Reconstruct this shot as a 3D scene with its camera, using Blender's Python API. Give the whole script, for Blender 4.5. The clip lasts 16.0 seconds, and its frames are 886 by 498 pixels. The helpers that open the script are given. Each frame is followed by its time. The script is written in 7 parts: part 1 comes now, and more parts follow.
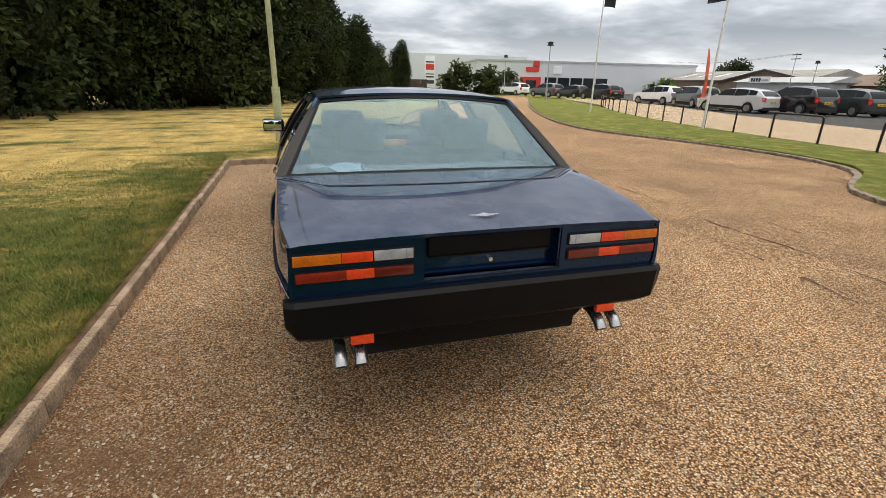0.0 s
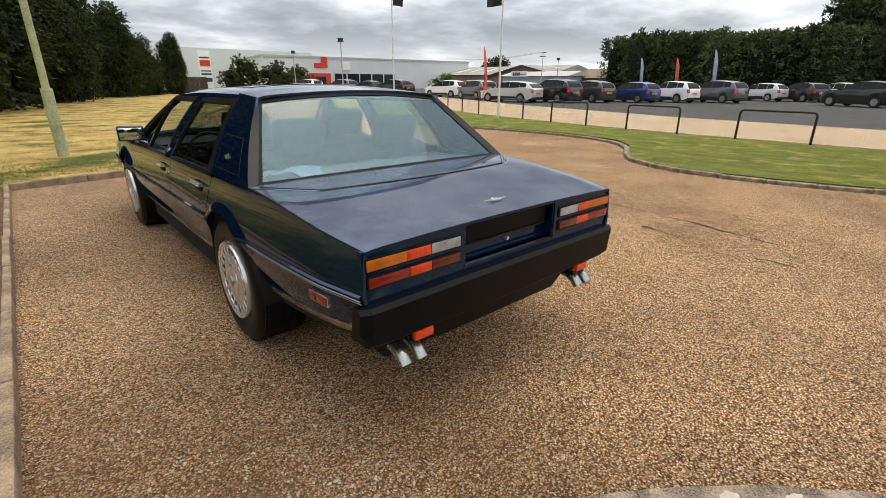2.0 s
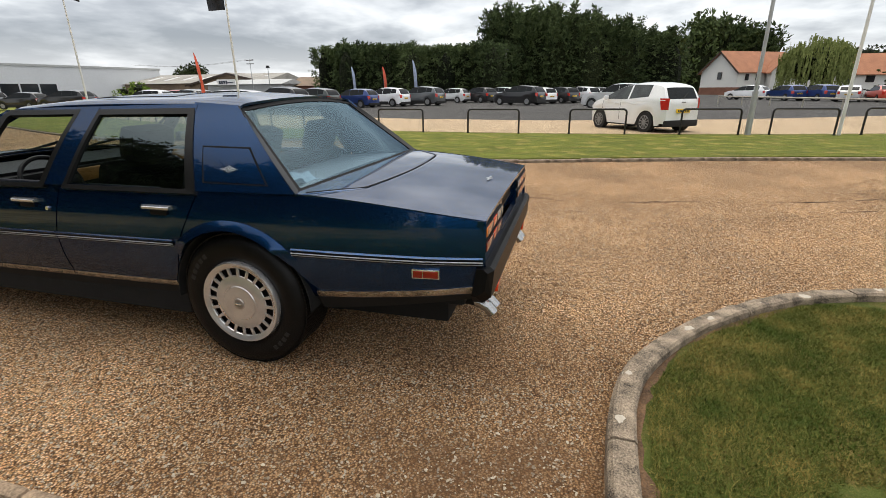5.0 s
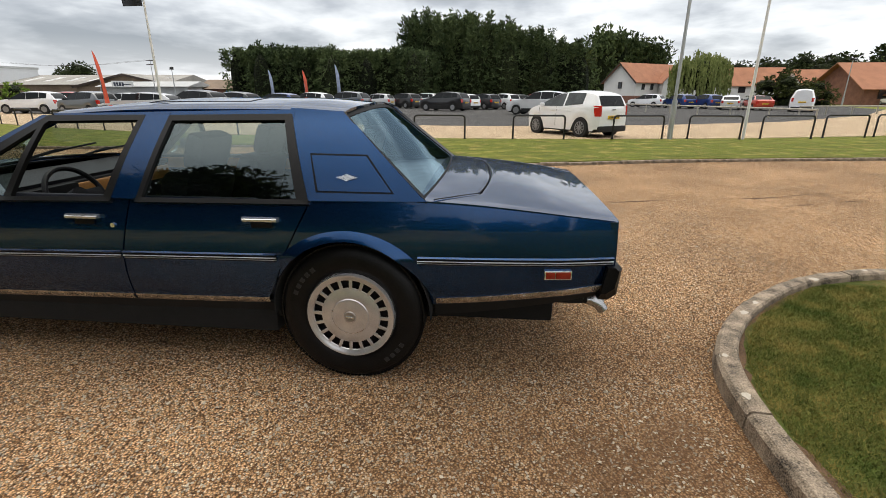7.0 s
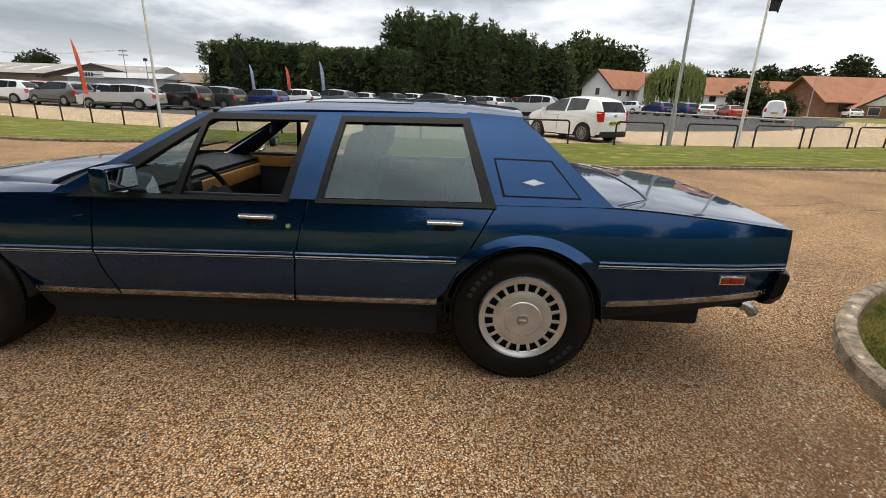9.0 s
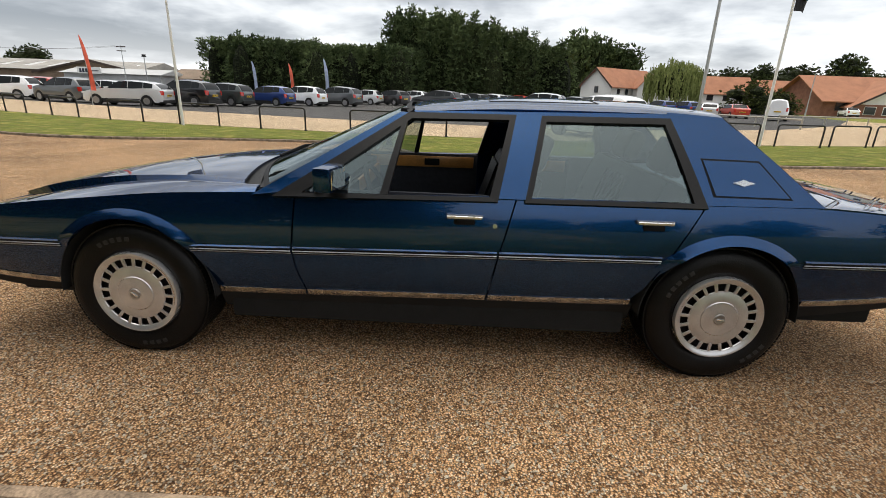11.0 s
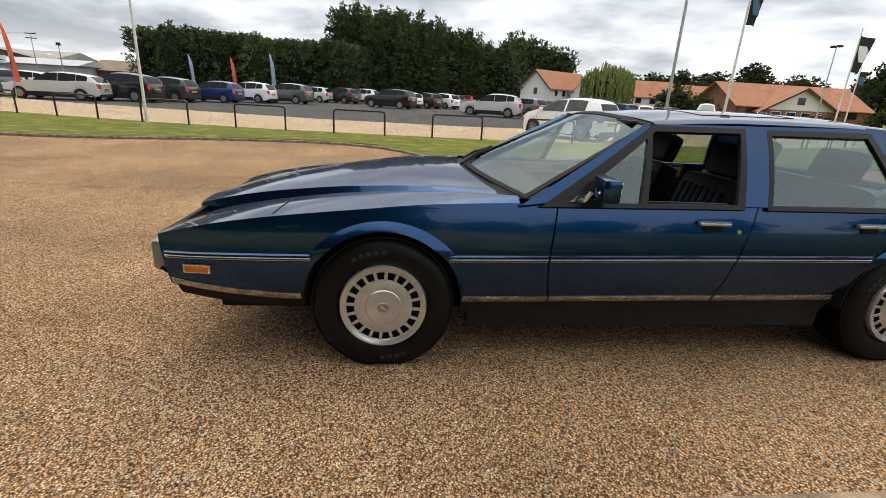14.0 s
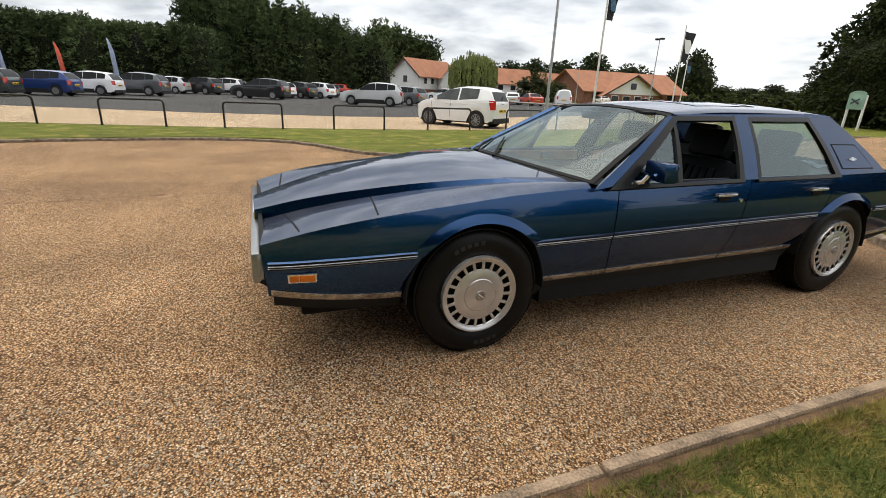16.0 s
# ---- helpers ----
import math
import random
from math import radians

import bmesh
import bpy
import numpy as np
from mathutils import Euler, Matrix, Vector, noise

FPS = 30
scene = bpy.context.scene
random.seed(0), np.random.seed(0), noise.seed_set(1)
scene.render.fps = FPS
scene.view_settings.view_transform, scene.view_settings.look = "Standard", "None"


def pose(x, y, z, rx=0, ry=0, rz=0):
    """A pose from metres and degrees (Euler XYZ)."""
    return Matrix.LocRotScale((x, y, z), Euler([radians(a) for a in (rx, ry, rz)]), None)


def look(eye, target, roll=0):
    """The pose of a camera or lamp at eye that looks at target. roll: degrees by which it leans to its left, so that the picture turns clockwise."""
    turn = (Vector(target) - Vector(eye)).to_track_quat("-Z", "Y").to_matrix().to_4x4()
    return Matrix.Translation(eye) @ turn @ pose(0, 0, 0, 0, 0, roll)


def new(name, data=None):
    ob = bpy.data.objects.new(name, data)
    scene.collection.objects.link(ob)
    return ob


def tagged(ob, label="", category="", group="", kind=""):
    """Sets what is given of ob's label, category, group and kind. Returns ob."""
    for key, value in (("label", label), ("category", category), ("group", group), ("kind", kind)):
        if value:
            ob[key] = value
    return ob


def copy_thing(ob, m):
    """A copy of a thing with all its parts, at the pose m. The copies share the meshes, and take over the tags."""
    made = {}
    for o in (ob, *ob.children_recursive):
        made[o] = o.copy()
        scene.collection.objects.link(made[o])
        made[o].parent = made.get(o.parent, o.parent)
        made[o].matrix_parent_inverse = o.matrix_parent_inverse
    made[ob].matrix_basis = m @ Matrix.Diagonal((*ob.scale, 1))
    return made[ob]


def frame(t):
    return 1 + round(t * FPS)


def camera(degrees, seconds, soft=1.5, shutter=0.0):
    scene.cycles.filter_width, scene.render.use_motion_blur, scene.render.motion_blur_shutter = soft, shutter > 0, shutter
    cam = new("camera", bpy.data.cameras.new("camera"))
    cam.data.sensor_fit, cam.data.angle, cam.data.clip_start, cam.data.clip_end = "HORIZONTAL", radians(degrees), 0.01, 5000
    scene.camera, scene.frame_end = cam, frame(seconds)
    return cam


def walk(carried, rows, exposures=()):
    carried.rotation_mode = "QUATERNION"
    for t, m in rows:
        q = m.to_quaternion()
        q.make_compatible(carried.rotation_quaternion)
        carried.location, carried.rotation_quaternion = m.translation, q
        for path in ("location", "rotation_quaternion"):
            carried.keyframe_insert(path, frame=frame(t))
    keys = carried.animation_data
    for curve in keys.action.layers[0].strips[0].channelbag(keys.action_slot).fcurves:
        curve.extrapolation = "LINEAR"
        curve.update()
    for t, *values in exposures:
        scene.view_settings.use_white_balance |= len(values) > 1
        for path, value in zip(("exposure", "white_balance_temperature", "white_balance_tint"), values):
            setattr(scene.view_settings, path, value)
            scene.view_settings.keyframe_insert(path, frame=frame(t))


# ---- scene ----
cam = camera(87.1, 16.0, soft=0.7)
PATH = [
    (0, (-0.719, -2.828, 1.382), (-0.157, -1.029, 0.711), 1.3),
    (0.5, (-0.911, -2.737, 1.4), (-0.174, -1.003, 0.728), 1.3),
    (1, (-1.148, -2.712, 1.396), (-0.203, -1.083, 0.722), 1.1),
    (1.5, (-1.363, -2.652, 1.39), (-0.234, -1.147, 0.712), 0.9),
    (2, (-1.545, -2.493, 1.37), (-0.299, -1.081, 0.697), 0.4),
    (2.5, (-1.749, -2.376, 1.345), (-0.373, -1.089, 0.675), 0.8),
    (3, (-2.024, -2.273, 1.358), (-0.508, -1.161, 0.676), 0.9),
    (3.5, (-2.176, -2.112, 1.337), (-0.553, -1.158, 0.663), 0.8),
    (4, (-2.303, -1.93, 1.356), (-0.581, -1.153, 0.699), 0.6),
    (4.2, (-2.383, -1.861, 1.352), (-0.635, -1.145, 0.695), 0.4),
    (6.3, (-2.834, -0.973, 1.359), (-0.955, -0.698, 0.73), -0.4),
    (6.5, (-2.848, -0.879, 1.36), (-0.966, -0.631, 0.729), -0.0),
    (7, (-2.84, -0.64, 1.365), (-0.95, -0.456, 0.738), 0.1),
    (7.5, (-2.891, -0.401, 1.366), (-0.994, -0.298, 0.742), 0.4),
    (8, (-2.972, -0.165, 1.369), (-1.073, -0.136, 0.743), 0.7),
    (8.5, (-2.946, 0.077, 1.367), (-1.044, 0.113, 0.75), 1.1),
    (9, (-2.937, 0.319, 1.376), (-1.038, 0.392, 0.753), 1.8),
    (9.5, (-2.997, 0.583, 1.367), (-1.1, 0.568, 0.734), 1.8),
    (10, (-3.009, 0.833, 1.354), (-1.113, 0.872, 0.719), 2.6),
    (10.2, (-2.992, 0.933, 1.356), (-1.095, 0.992, 0.726), 2.0),
    (12.3, (-2.972, 1.958, 1.351), (-1.077, 1.887, 0.716), 2.5),
    (12.5, (-2.983, 2.069, 1.35), (-1.084, 1.941, 0.736), 2.7),
    (13, (-3.035, 2.352, 1.354), (-1.147, 2.163, 0.724), 2.9),
    (13.5, (-3.007, 2.624, 1.34), (-1.116, 2.441, 0.713), 3.3),
    (14, (-2.983, 2.872, 1.359), (-1.095, 2.66, 0.733), 3.1),
    (14.5, (-3.023, 3.165, 1.367), (-1.144, 2.889, 0.739), 2.7),
    (15, (-2.999, 3.427, 1.359), (-1.139, 3.053, 0.726), 2.6),
    (15.5, (-2.898, 3.676, 1.366), (-1.074, 3.164, 0.724), 2.3),
    (16, (-2.871, 3.942, 1.359), (-1.115, 3.238, 0.713), 2.5),
]
walk(cam, [(t, look(eye, target, roll)) for t, eye, target, roll in PATH])

# ---- world and sun ----
SUN_AZ, SUN_EL = radians(62), radians(76)   # azimuth clockwise from +y
world = bpy.data.worlds.new("overcast_sky")
scene.world = world
world.use_nodes = True
wn, wl = world.node_tree.nodes, world.node_tree.links
wn.clear()


def wnode(kind, **values):
    n = wn.new(kind)
    for k, v in values.items():
        n.inputs[k].default_value = v
    return n


w_out = wn.new("ShaderNodeOutputWorld")
w_bg = wnode("ShaderNodeBackground", Strength=1.14)
w_sky = wn.new("ShaderNodeTexSky")
w_sky.sky_type, w_sky.sun_disc = "NISHITA", False
w_sky.sun_elevation, w_sky.sun_rotation = SUN_EL, SUN_AZ
w_dim = wn.new("ShaderNodeVectorMath")
w_dim.operation = "SCALE"
w_dim.inputs["Scale"].default_value = 0.11
w_co = wn.new("ShaderNodeTexCoord")
w_sep = wn.new("ShaderNodeSeparateXYZ")
wl.new(w_co.outputs["Generated"], w_sep.inputs[0])


def wmath(op, a, b=None, clamp=False):
    n = wn.new("ShaderNodeMath")
    n.operation, n.use_clamp = op, clamp
    for i, v in enumerate((a, b)):
        if v is None:
            continue
        if isinstance(v, (int, float)):
            n.inputs[i].default_value = v
        else:
            wl.new(v, n.inputs[i])
    return n.outputs[0]


up = wmath("MAXIMUM", w_sep.outputs["Z"], 0.0)
flat = wmath("ADD", up, 0.16)
w_pt = wn.new("ShaderNodeCombineXYZ")
wl.new(wmath("DIVIDE", w_sep.outputs["X"], flat), w_pt.inputs["X"])
wl.new(wmath("DIVIDE", w_sep.outputs["Y"], flat), w_pt.inputs["Y"])
n_big = wnode("ShaderNodeTexNoise", Scale=0.62, Detail=5.0, Roughness=0.5, Distortion=0.35)
n_fine = wnode("ShaderNodeTexNoise", Scale=2.4, Detail=6.0, Roughness=0.55, Distortion=0.15)
for n in (n_big, n_fine):
    wl.new(w_pt.outputs[0], n.inputs["Vector"])
cloud = wmath("ADD", wmath("MULTIPLY", n_big.outputs["Fac"], 0.74), wmath("MULTIPLY", n_fine.outputs["Fac"], 0.26))
# the cover is thinner towards the open lawn
thin = wmath("ADD", wmath("MULTIPLY", w_sep.outputs["X"], -0.045), wmath("MULTIPLY", w_sep.outputs["Y"], -0.105))
cloud = wmath("SUBTRACT", cloud, thin)
ramp = wn.new("ShaderNodeValToRGB")
cr = ramp.color_ramp
cr.elements[0].position, cr.elements[0].color = 0.39, (0.90, 0.905, 0.91, 1)
cr.elements[1].position, cr.elements[1].color = 0.66, (0.26, 0.28, 0.31, 1)
for p, c in ((0.47, (0.77, 0.78, 0.79, 1)), (0.525, (0.60, 0.62, 0.64, 1)), (0.585, (0.40, 0.42, 0.45, 1))):
    e = cr.elements.new(p)
    e.color = c
wl.new(cloud, ramp.inputs["Fac"])
# thin gaps let a little of the clear sky through, the low sky is pale
w_mix = wn.new("ShaderNodeMix")
w_mix.data_type = "RGBA"
w_mix.inputs["Factor"].default_value = 0.10
wl.new(w_sky.outputs[0], w_dim.inputs[0])
wl.new(ramp.outputs["Color"], w_mix.inputs["A"])
wl.new(w_dim.outputs[0], w_mix.inputs["B"])
w_low = wn.new("ShaderNodeMix")
w_low.data_type = "RGBA"
wl.new(wmath("SUBTRACT", 0.55, wmath("MULTIPLY", up, 6.0), clamp=True), w_low.inputs["Factor"])
wl.new(w_mix.outputs["Result"], w_low.inputs["A"])
w_low.inputs["B"].default_value = (0.86, 0.87, 0.88, 1)
# the hidden sun makes the cloud round it glow
w_dot = wn.new("ShaderNodeVectorMath")
w_dot.operation = "DOT_PRODUCT"
w_dot.inputs[1].default_value = (math.sin(SUN_AZ) * math.cos(SUN_EL), math.cos(SUN_AZ) * math.cos(SUN_EL), math.sin(SUN_EL))
wl.new(w_co.outputs["Generated"], w_dot.inputs[0])
halo = wmath("POWER", wmath("MAXIMUM", w_dot.outputs["Value"], 0.0), 5.0)
w_halo = wn.new("ShaderNodeVectorMath")
w_halo.operation, w_halo.inputs[0].default_value = "SCALE", (1.38, 1.27, 1.10)
wl.new(halo, w_halo.inputs["Scale"])
w_sum = wn.new("ShaderNodeVectorMath")
wl.new(w_low.outputs["Result"], w_sum.inputs[0])
wl.new(w_halo.outputs[0], w_sum.inputs[1])
wl.new(w_sum.outputs[0], w_bg.inputs["Color"])
wl.new(w_bg.outputs[0], w_out.inputs["Surface"])

sun_data = bpy.data.lights.new("sun", "SUN")
sun_data.energy, sun_data.angle, sun_data.color = 0.8, radians(60), (1.0, 0.93, 0.82)
sun = new("sun", sun_data)
sun_from = Vector((math.sin(SUN_AZ) * math.cos(SUN_EL), math.cos(SUN_AZ) * math.cos(SUN_EL), math.sin(SUN_EL)))
sun.matrix_basis = look(sun_from * 60, (0, 0, 0))
scene.view_settings.exposure = 0.32


# ---- materials ----
def mat(name, base=(0.5, 0.5, 0.5), rough=0.5, metal=0.0, vary=0.0, scale=5.0, bump=0.0, bump_scale=200.0, **more):
    """A principled material; vary: share by which the colour wanders at two scales."""
    m = bpy.data.materials.new(name)
    m.use_nodes = True
    nt = m.node_tree
    b = nt.nodes["Principled BSDF"]
    b.inputs["Base Color"].default_value = (*base, 1)
    b.inputs["Roughness"].default_value, b.inputs["Metallic"].default_value = rough, metal
    for k, v in more.items():
        b.inputs[k.replace("_", " ")].default_value = v
    co = nt.nodes.new("ShaderNodeTexCoord")
    if vary:
        low, high = [tuple(max(0, c * (1 + s * vary)) for c in base) for s in (-1, 1)]
        n1, n2 = nt.nodes.new("ShaderNodeTexNoise"), nt.nodes.new("ShaderNodeTexNoise")
        for n, s in ((n1, scale), (n2, scale * 14)):
            n.inputs["Scale"].default_value, n.inputs["Detail"].default_value = s, 4
            nt.links.new(co.outputs["Object"], n.inputs["Vector"])
        mx = nt.nodes.new("ShaderNodeMath")
        mx.operation = "ADD"
        nt.links.new(n1.outputs["Fac"], mx.inputs[0])
        nt.links.new(n2.outputs["Fac"], mx.inputs[1])
        r = nt.nodes.new("ShaderNodeMapRange")
        r.inputs["From Min"].default_value, r.inputs["From Max"].default_value = 0.7, 1.3
        nt.links.new(mx.outputs[0], r.inputs["Value"])
        c = nt.nodes.new("ShaderNodeMix")
        c.data_type = "RGBA"
        c.inputs["A"].default_value, c.inputs["B"].default_value = (*low, 1), (*high, 1)
        nt.links.new(r.outputs[0], c.inputs["Factor"])
        nt.links.new(c.outputs["Result"], b.inputs["Base Color"])
    if bump:
        n = nt.nodes.new("ShaderNodeTexNoise")
        n.inputs["Scale"].default_value, n.inputs["Detail"].default_value = bump_scale, 3
        nt.links.new(co.outputs["Object"], n.inputs["Vector"])
        bp = nt.nodes.new("ShaderNodeBump")
        bp.inputs["Strength"].default_value, bp.inputs["Distance"].default_value = bump, 0.01
        nt.links.new(n.outputs["Fac"], bp.inputs["Height"])
        nt.links.new(bp.outputs[0], b.inputs["Normal"])
    return m


def ramp_node(nt, stops):
    r = nt.nodes.new("ShaderNodeValToRGB")
    e = r.color_ramp.elements
    e[0].position, e[0].color = stops[0][0], (*stops[0][1], 1)
    e[1].position, e[1].color = stops[-1][0], (*stops[-1][1], 1)
    for p, c in stops[1:-1]:
        e.new(p).color = (*c, 1)
    return r


def stone_mat(name, stops, cell, patch, patch_low, bump, rough=0.9, pale=0.0):
    """Loose chippings: each cell its own stone, over broad patches of damp and dry."""
    m = bpy.data.materials.new(name)
    m.use_nodes = True
    nt = m.node_tree
    b = nt.nodes["Principled BSDF"]
    b.inputs["Roughness"].default_value = rough
    b.inputs["Specular IOR Level"].default_value = 0.25
    co = nt.nodes.new("ShaderNodeTexCoord")
    v = nt.nodes.new("ShaderNodeTexVoronoi")
    v.inputs["Scale"].default_value = cell
    nz = nt.nodes.new("ShaderNodeTexNoise")
    nz.inputs["Scale"].default_value, nz.inputs["Detail"].default_value = cell * 0.6, 2
    wob = nt.nodes.new("ShaderNodeVectorMath")
    wob.operation = "MULTIPLY_ADD"
    wob.inputs[1].default_value = (0.9 / cell,) * 3
    nt.links.new(co.outputs["Object"], nz.inputs["Vector"])
    nt.links.new(nz.outputs["Color"], wob.inputs[0])
    nt.links.new(co.outputs["Object"], wob.inputs[2])
    nt.links.new(wob.outputs[0], v.inputs["Vector"])
    sep = nt.nodes.new("ShaderNodeSeparateColor")
    nt.links.new(v.outputs["Color"], sep.inputs[0])
    r = ramp_node(nt, stops)
    nt.links.new(sep.outputs[0], r.inputs["Fac"])
    big = nt.nodes.new("ShaderNodeTexNoise")
    big.inputs["Scale"].default_value, big.inputs["Detail"].default_value, big.inputs["Roughness"].default_value = patch, 6, 0.65
    nt.links.new(co.outputs["Object"], big.inputs["Vector"])
    mr = nt.nodes.new("ShaderNodeMapRange")
    mr.inputs["From Min"].default_value, mr.inputs["From Max"].default_value = 0.36, 0.62
    mr.inputs["To Min"].default_value, mr.inputs["To Max"].default_value = patch_low, 1.05
    nt.links.new(big.outputs["Fac"], mr.inputs["Value"])
    sc = nt.nodes.new("ShaderNodeVectorMath")
    sc.operation = "SCALE"
    nt.links.new(r.outputs["Color"], sc.inputs[0])
    nt.links.new(mr.outputs[0], sc.inputs["Scale"])
    # shade between the stones is put into the colour, their middles lifted
    gap_shade = nt.nodes.new("ShaderNodeMapRange")
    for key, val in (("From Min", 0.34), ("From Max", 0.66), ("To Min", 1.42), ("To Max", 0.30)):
        gap_shade.inputs[key].default_value = val
    nt.links.new(v.outputs["Distance"], gap_shade.inputs["Value"])
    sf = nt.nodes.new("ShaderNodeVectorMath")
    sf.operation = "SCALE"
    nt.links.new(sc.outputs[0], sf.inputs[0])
    nt.links.new(gap_shade.outputs[0], sf.inputs["Scale"])
    height = v.outputs["Distance"]
    colour = sf.outputs[0]
    if pale:
        # here and there a larger, paler stone lies among the small ones
        v2 = nt.nodes.new("ShaderNodeTexVoronoi")
        v2.inputs["Scale"].default_value = cell * 0.52
        nt.links.new(wob.outputs[0], v2.inputs["Vector"])
        s2 = nt.nodes.new("ShaderNodeSeparateColor")
        nt.links.new(v2.outputs["Color"], s2.inputs[0])
        some, near = nt.nodes.new("ShaderNodeMath"), nt.nodes.new("ShaderNodeMath")
        some.operation, some.inputs[1].default_value = "GREATER_THAN", 1 - pale
        near.operation, near.inputs[1].default_value = "LESS_THAN", 0.36
        nt.links.new(s2.outputs[0], some.inputs[0])
        nt.links.new(v2.outputs["Distance"], near.inputs[0])
        both = nt.nodes.new("ShaderNodeMath")
        both.operation = "MULTIPLY"
        nt.links.new(some.outputs[0], both.inputs[0])
        nt.links.new(near.outputs[0], both.inputs[1])
        r2 = ramp_node(nt, ((0.0, (0.30, 0.17, 0.09)), (0.35, (0.46, 0.28, 0.15)), (0.7, (0.60, 0.42, 0.25)), (1.0, (0.78, 0.64, 0.46))))
        nt.links.new(s2.outputs[1], r2.inputs["Fac"])
        mx = nt.nodes.new("ShaderNodeMix")
        mx.data_type = "RGBA"
        nt.links.new(both.outputs[0], mx.inputs["Factor"])
        nt.links.new(colour, mx.inputs["A"])
        nt.links.new(r2.outputs["Color"], mx.inputs["B"])
        colour = mx.outputs["Result"]
    nt.links.new(colour, b.inputs["Base Color"])
    bp = nt.nodes.new("ShaderNodeBump")
    bp.inputs["Strength"].default_value, bp.inputs["Distance"].default_value, bp.invert = bump, 0.016, True
    nt.links.new(height, bp.inputs["Height"])
    nt.links.new(bp.outputs[0], b.inputs["Normal"])
    return m


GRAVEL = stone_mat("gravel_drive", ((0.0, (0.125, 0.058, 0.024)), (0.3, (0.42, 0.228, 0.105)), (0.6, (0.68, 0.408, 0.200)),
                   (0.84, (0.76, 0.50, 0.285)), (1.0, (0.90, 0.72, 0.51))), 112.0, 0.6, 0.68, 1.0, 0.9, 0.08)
PATH_GRAVEL = stone_mat("pale_path_gravel", ((0.0, (0.34, 0.235, 0.14)), (0.5, (0.52, 0.38, 0.235)), (1.0, (0.74, 0.60, 0.42))), 45.0, 0.5, 0.88, 0.5)
# trodden soil has worked into the stones beside the lawn
gnt = GRAVEL.node_tree
gb = gnt.nodes["Principled BSDF"]
g_src = gb.inputs["Base Color"].links[0].from_socket
g_co, g_sep, g_nz = gnt.nodes.new("ShaderNodeTexCoord"), gnt.nodes.new("ShaderNodeSeparateXYZ"), gnt.nodes.new("ShaderNodeTexNoise")
g_nz.inputs["Scale"].default_value, g_nz.inputs["Detail"].default_value = 2.2, 7
gnt.links.new(g_co.outputs["Object"], g_sep.inputs[0])
gnt.links.new(g_co.outputs["Object"], g_nz.inputs["Vector"])
g_edge = gnt.nodes.new("ShaderNodeMapRange")
for k, v in (("From Min", 0.2), ("From Max", -1.9), ("To Min", 0.0), ("To Max", 0.95)):
    g_edge.inputs[k].default_value = v
gnt.links.new(g_sep.outputs["X"], g_edge.inputs["Value"])
g_mul = gnt.nodes.new("ShaderNodeMath")
g_mul.operation = "MULTIPLY"
gnt.links.new(g_edge.outputs[0], g_mul.inputs[0])
gnt.links.new(g_nz.outputs["Fac"], g_mul.inputs[1])
g_mix = gnt.nodes.new("ShaderNodeMix")
g_mix.data_type = "RGBA"
g_mix.inputs["B"].default_value = (0.15, 0.078, 0.036, 1)
g_near = gnt.nodes.new("ShaderNodeMapRange")
for k, v in (("From Min", 0.5), ("From Max", -1.4), ("To Min", 0.12), ("To Max", 2.0)):
    g_near.inputs[k].default_value = v
gnt.links.new(g_sep.outputs["Y"], g_near.inputs["Value"])
g_both = gnt.nodes.new("ShaderNodeMath")
g_both.operation = "MULTIPLY"
gnt.links.new(g_mul.outputs[0], g_both.inputs[0])
gnt.links.new(g_near.outputs[0], g_both.inputs[1])
gnt.links.new(g_both.outputs[0], g_mix.inputs["Factor"])
gnt.links.new(g_src, g_mix.inputs["A"])
gnt.links.new(g_mix.outputs["Result"], gb.inputs["Base Color"])
ASPHALT = stone_mat("asphalt", ((0.0, (0.045, 0.044, 0.043)), (0.6, (0.085, 0.082, 0.08)), (1.0, (0.16, 0.155, 0.15))), 70.0, 0.25, 0.8, 0.4)


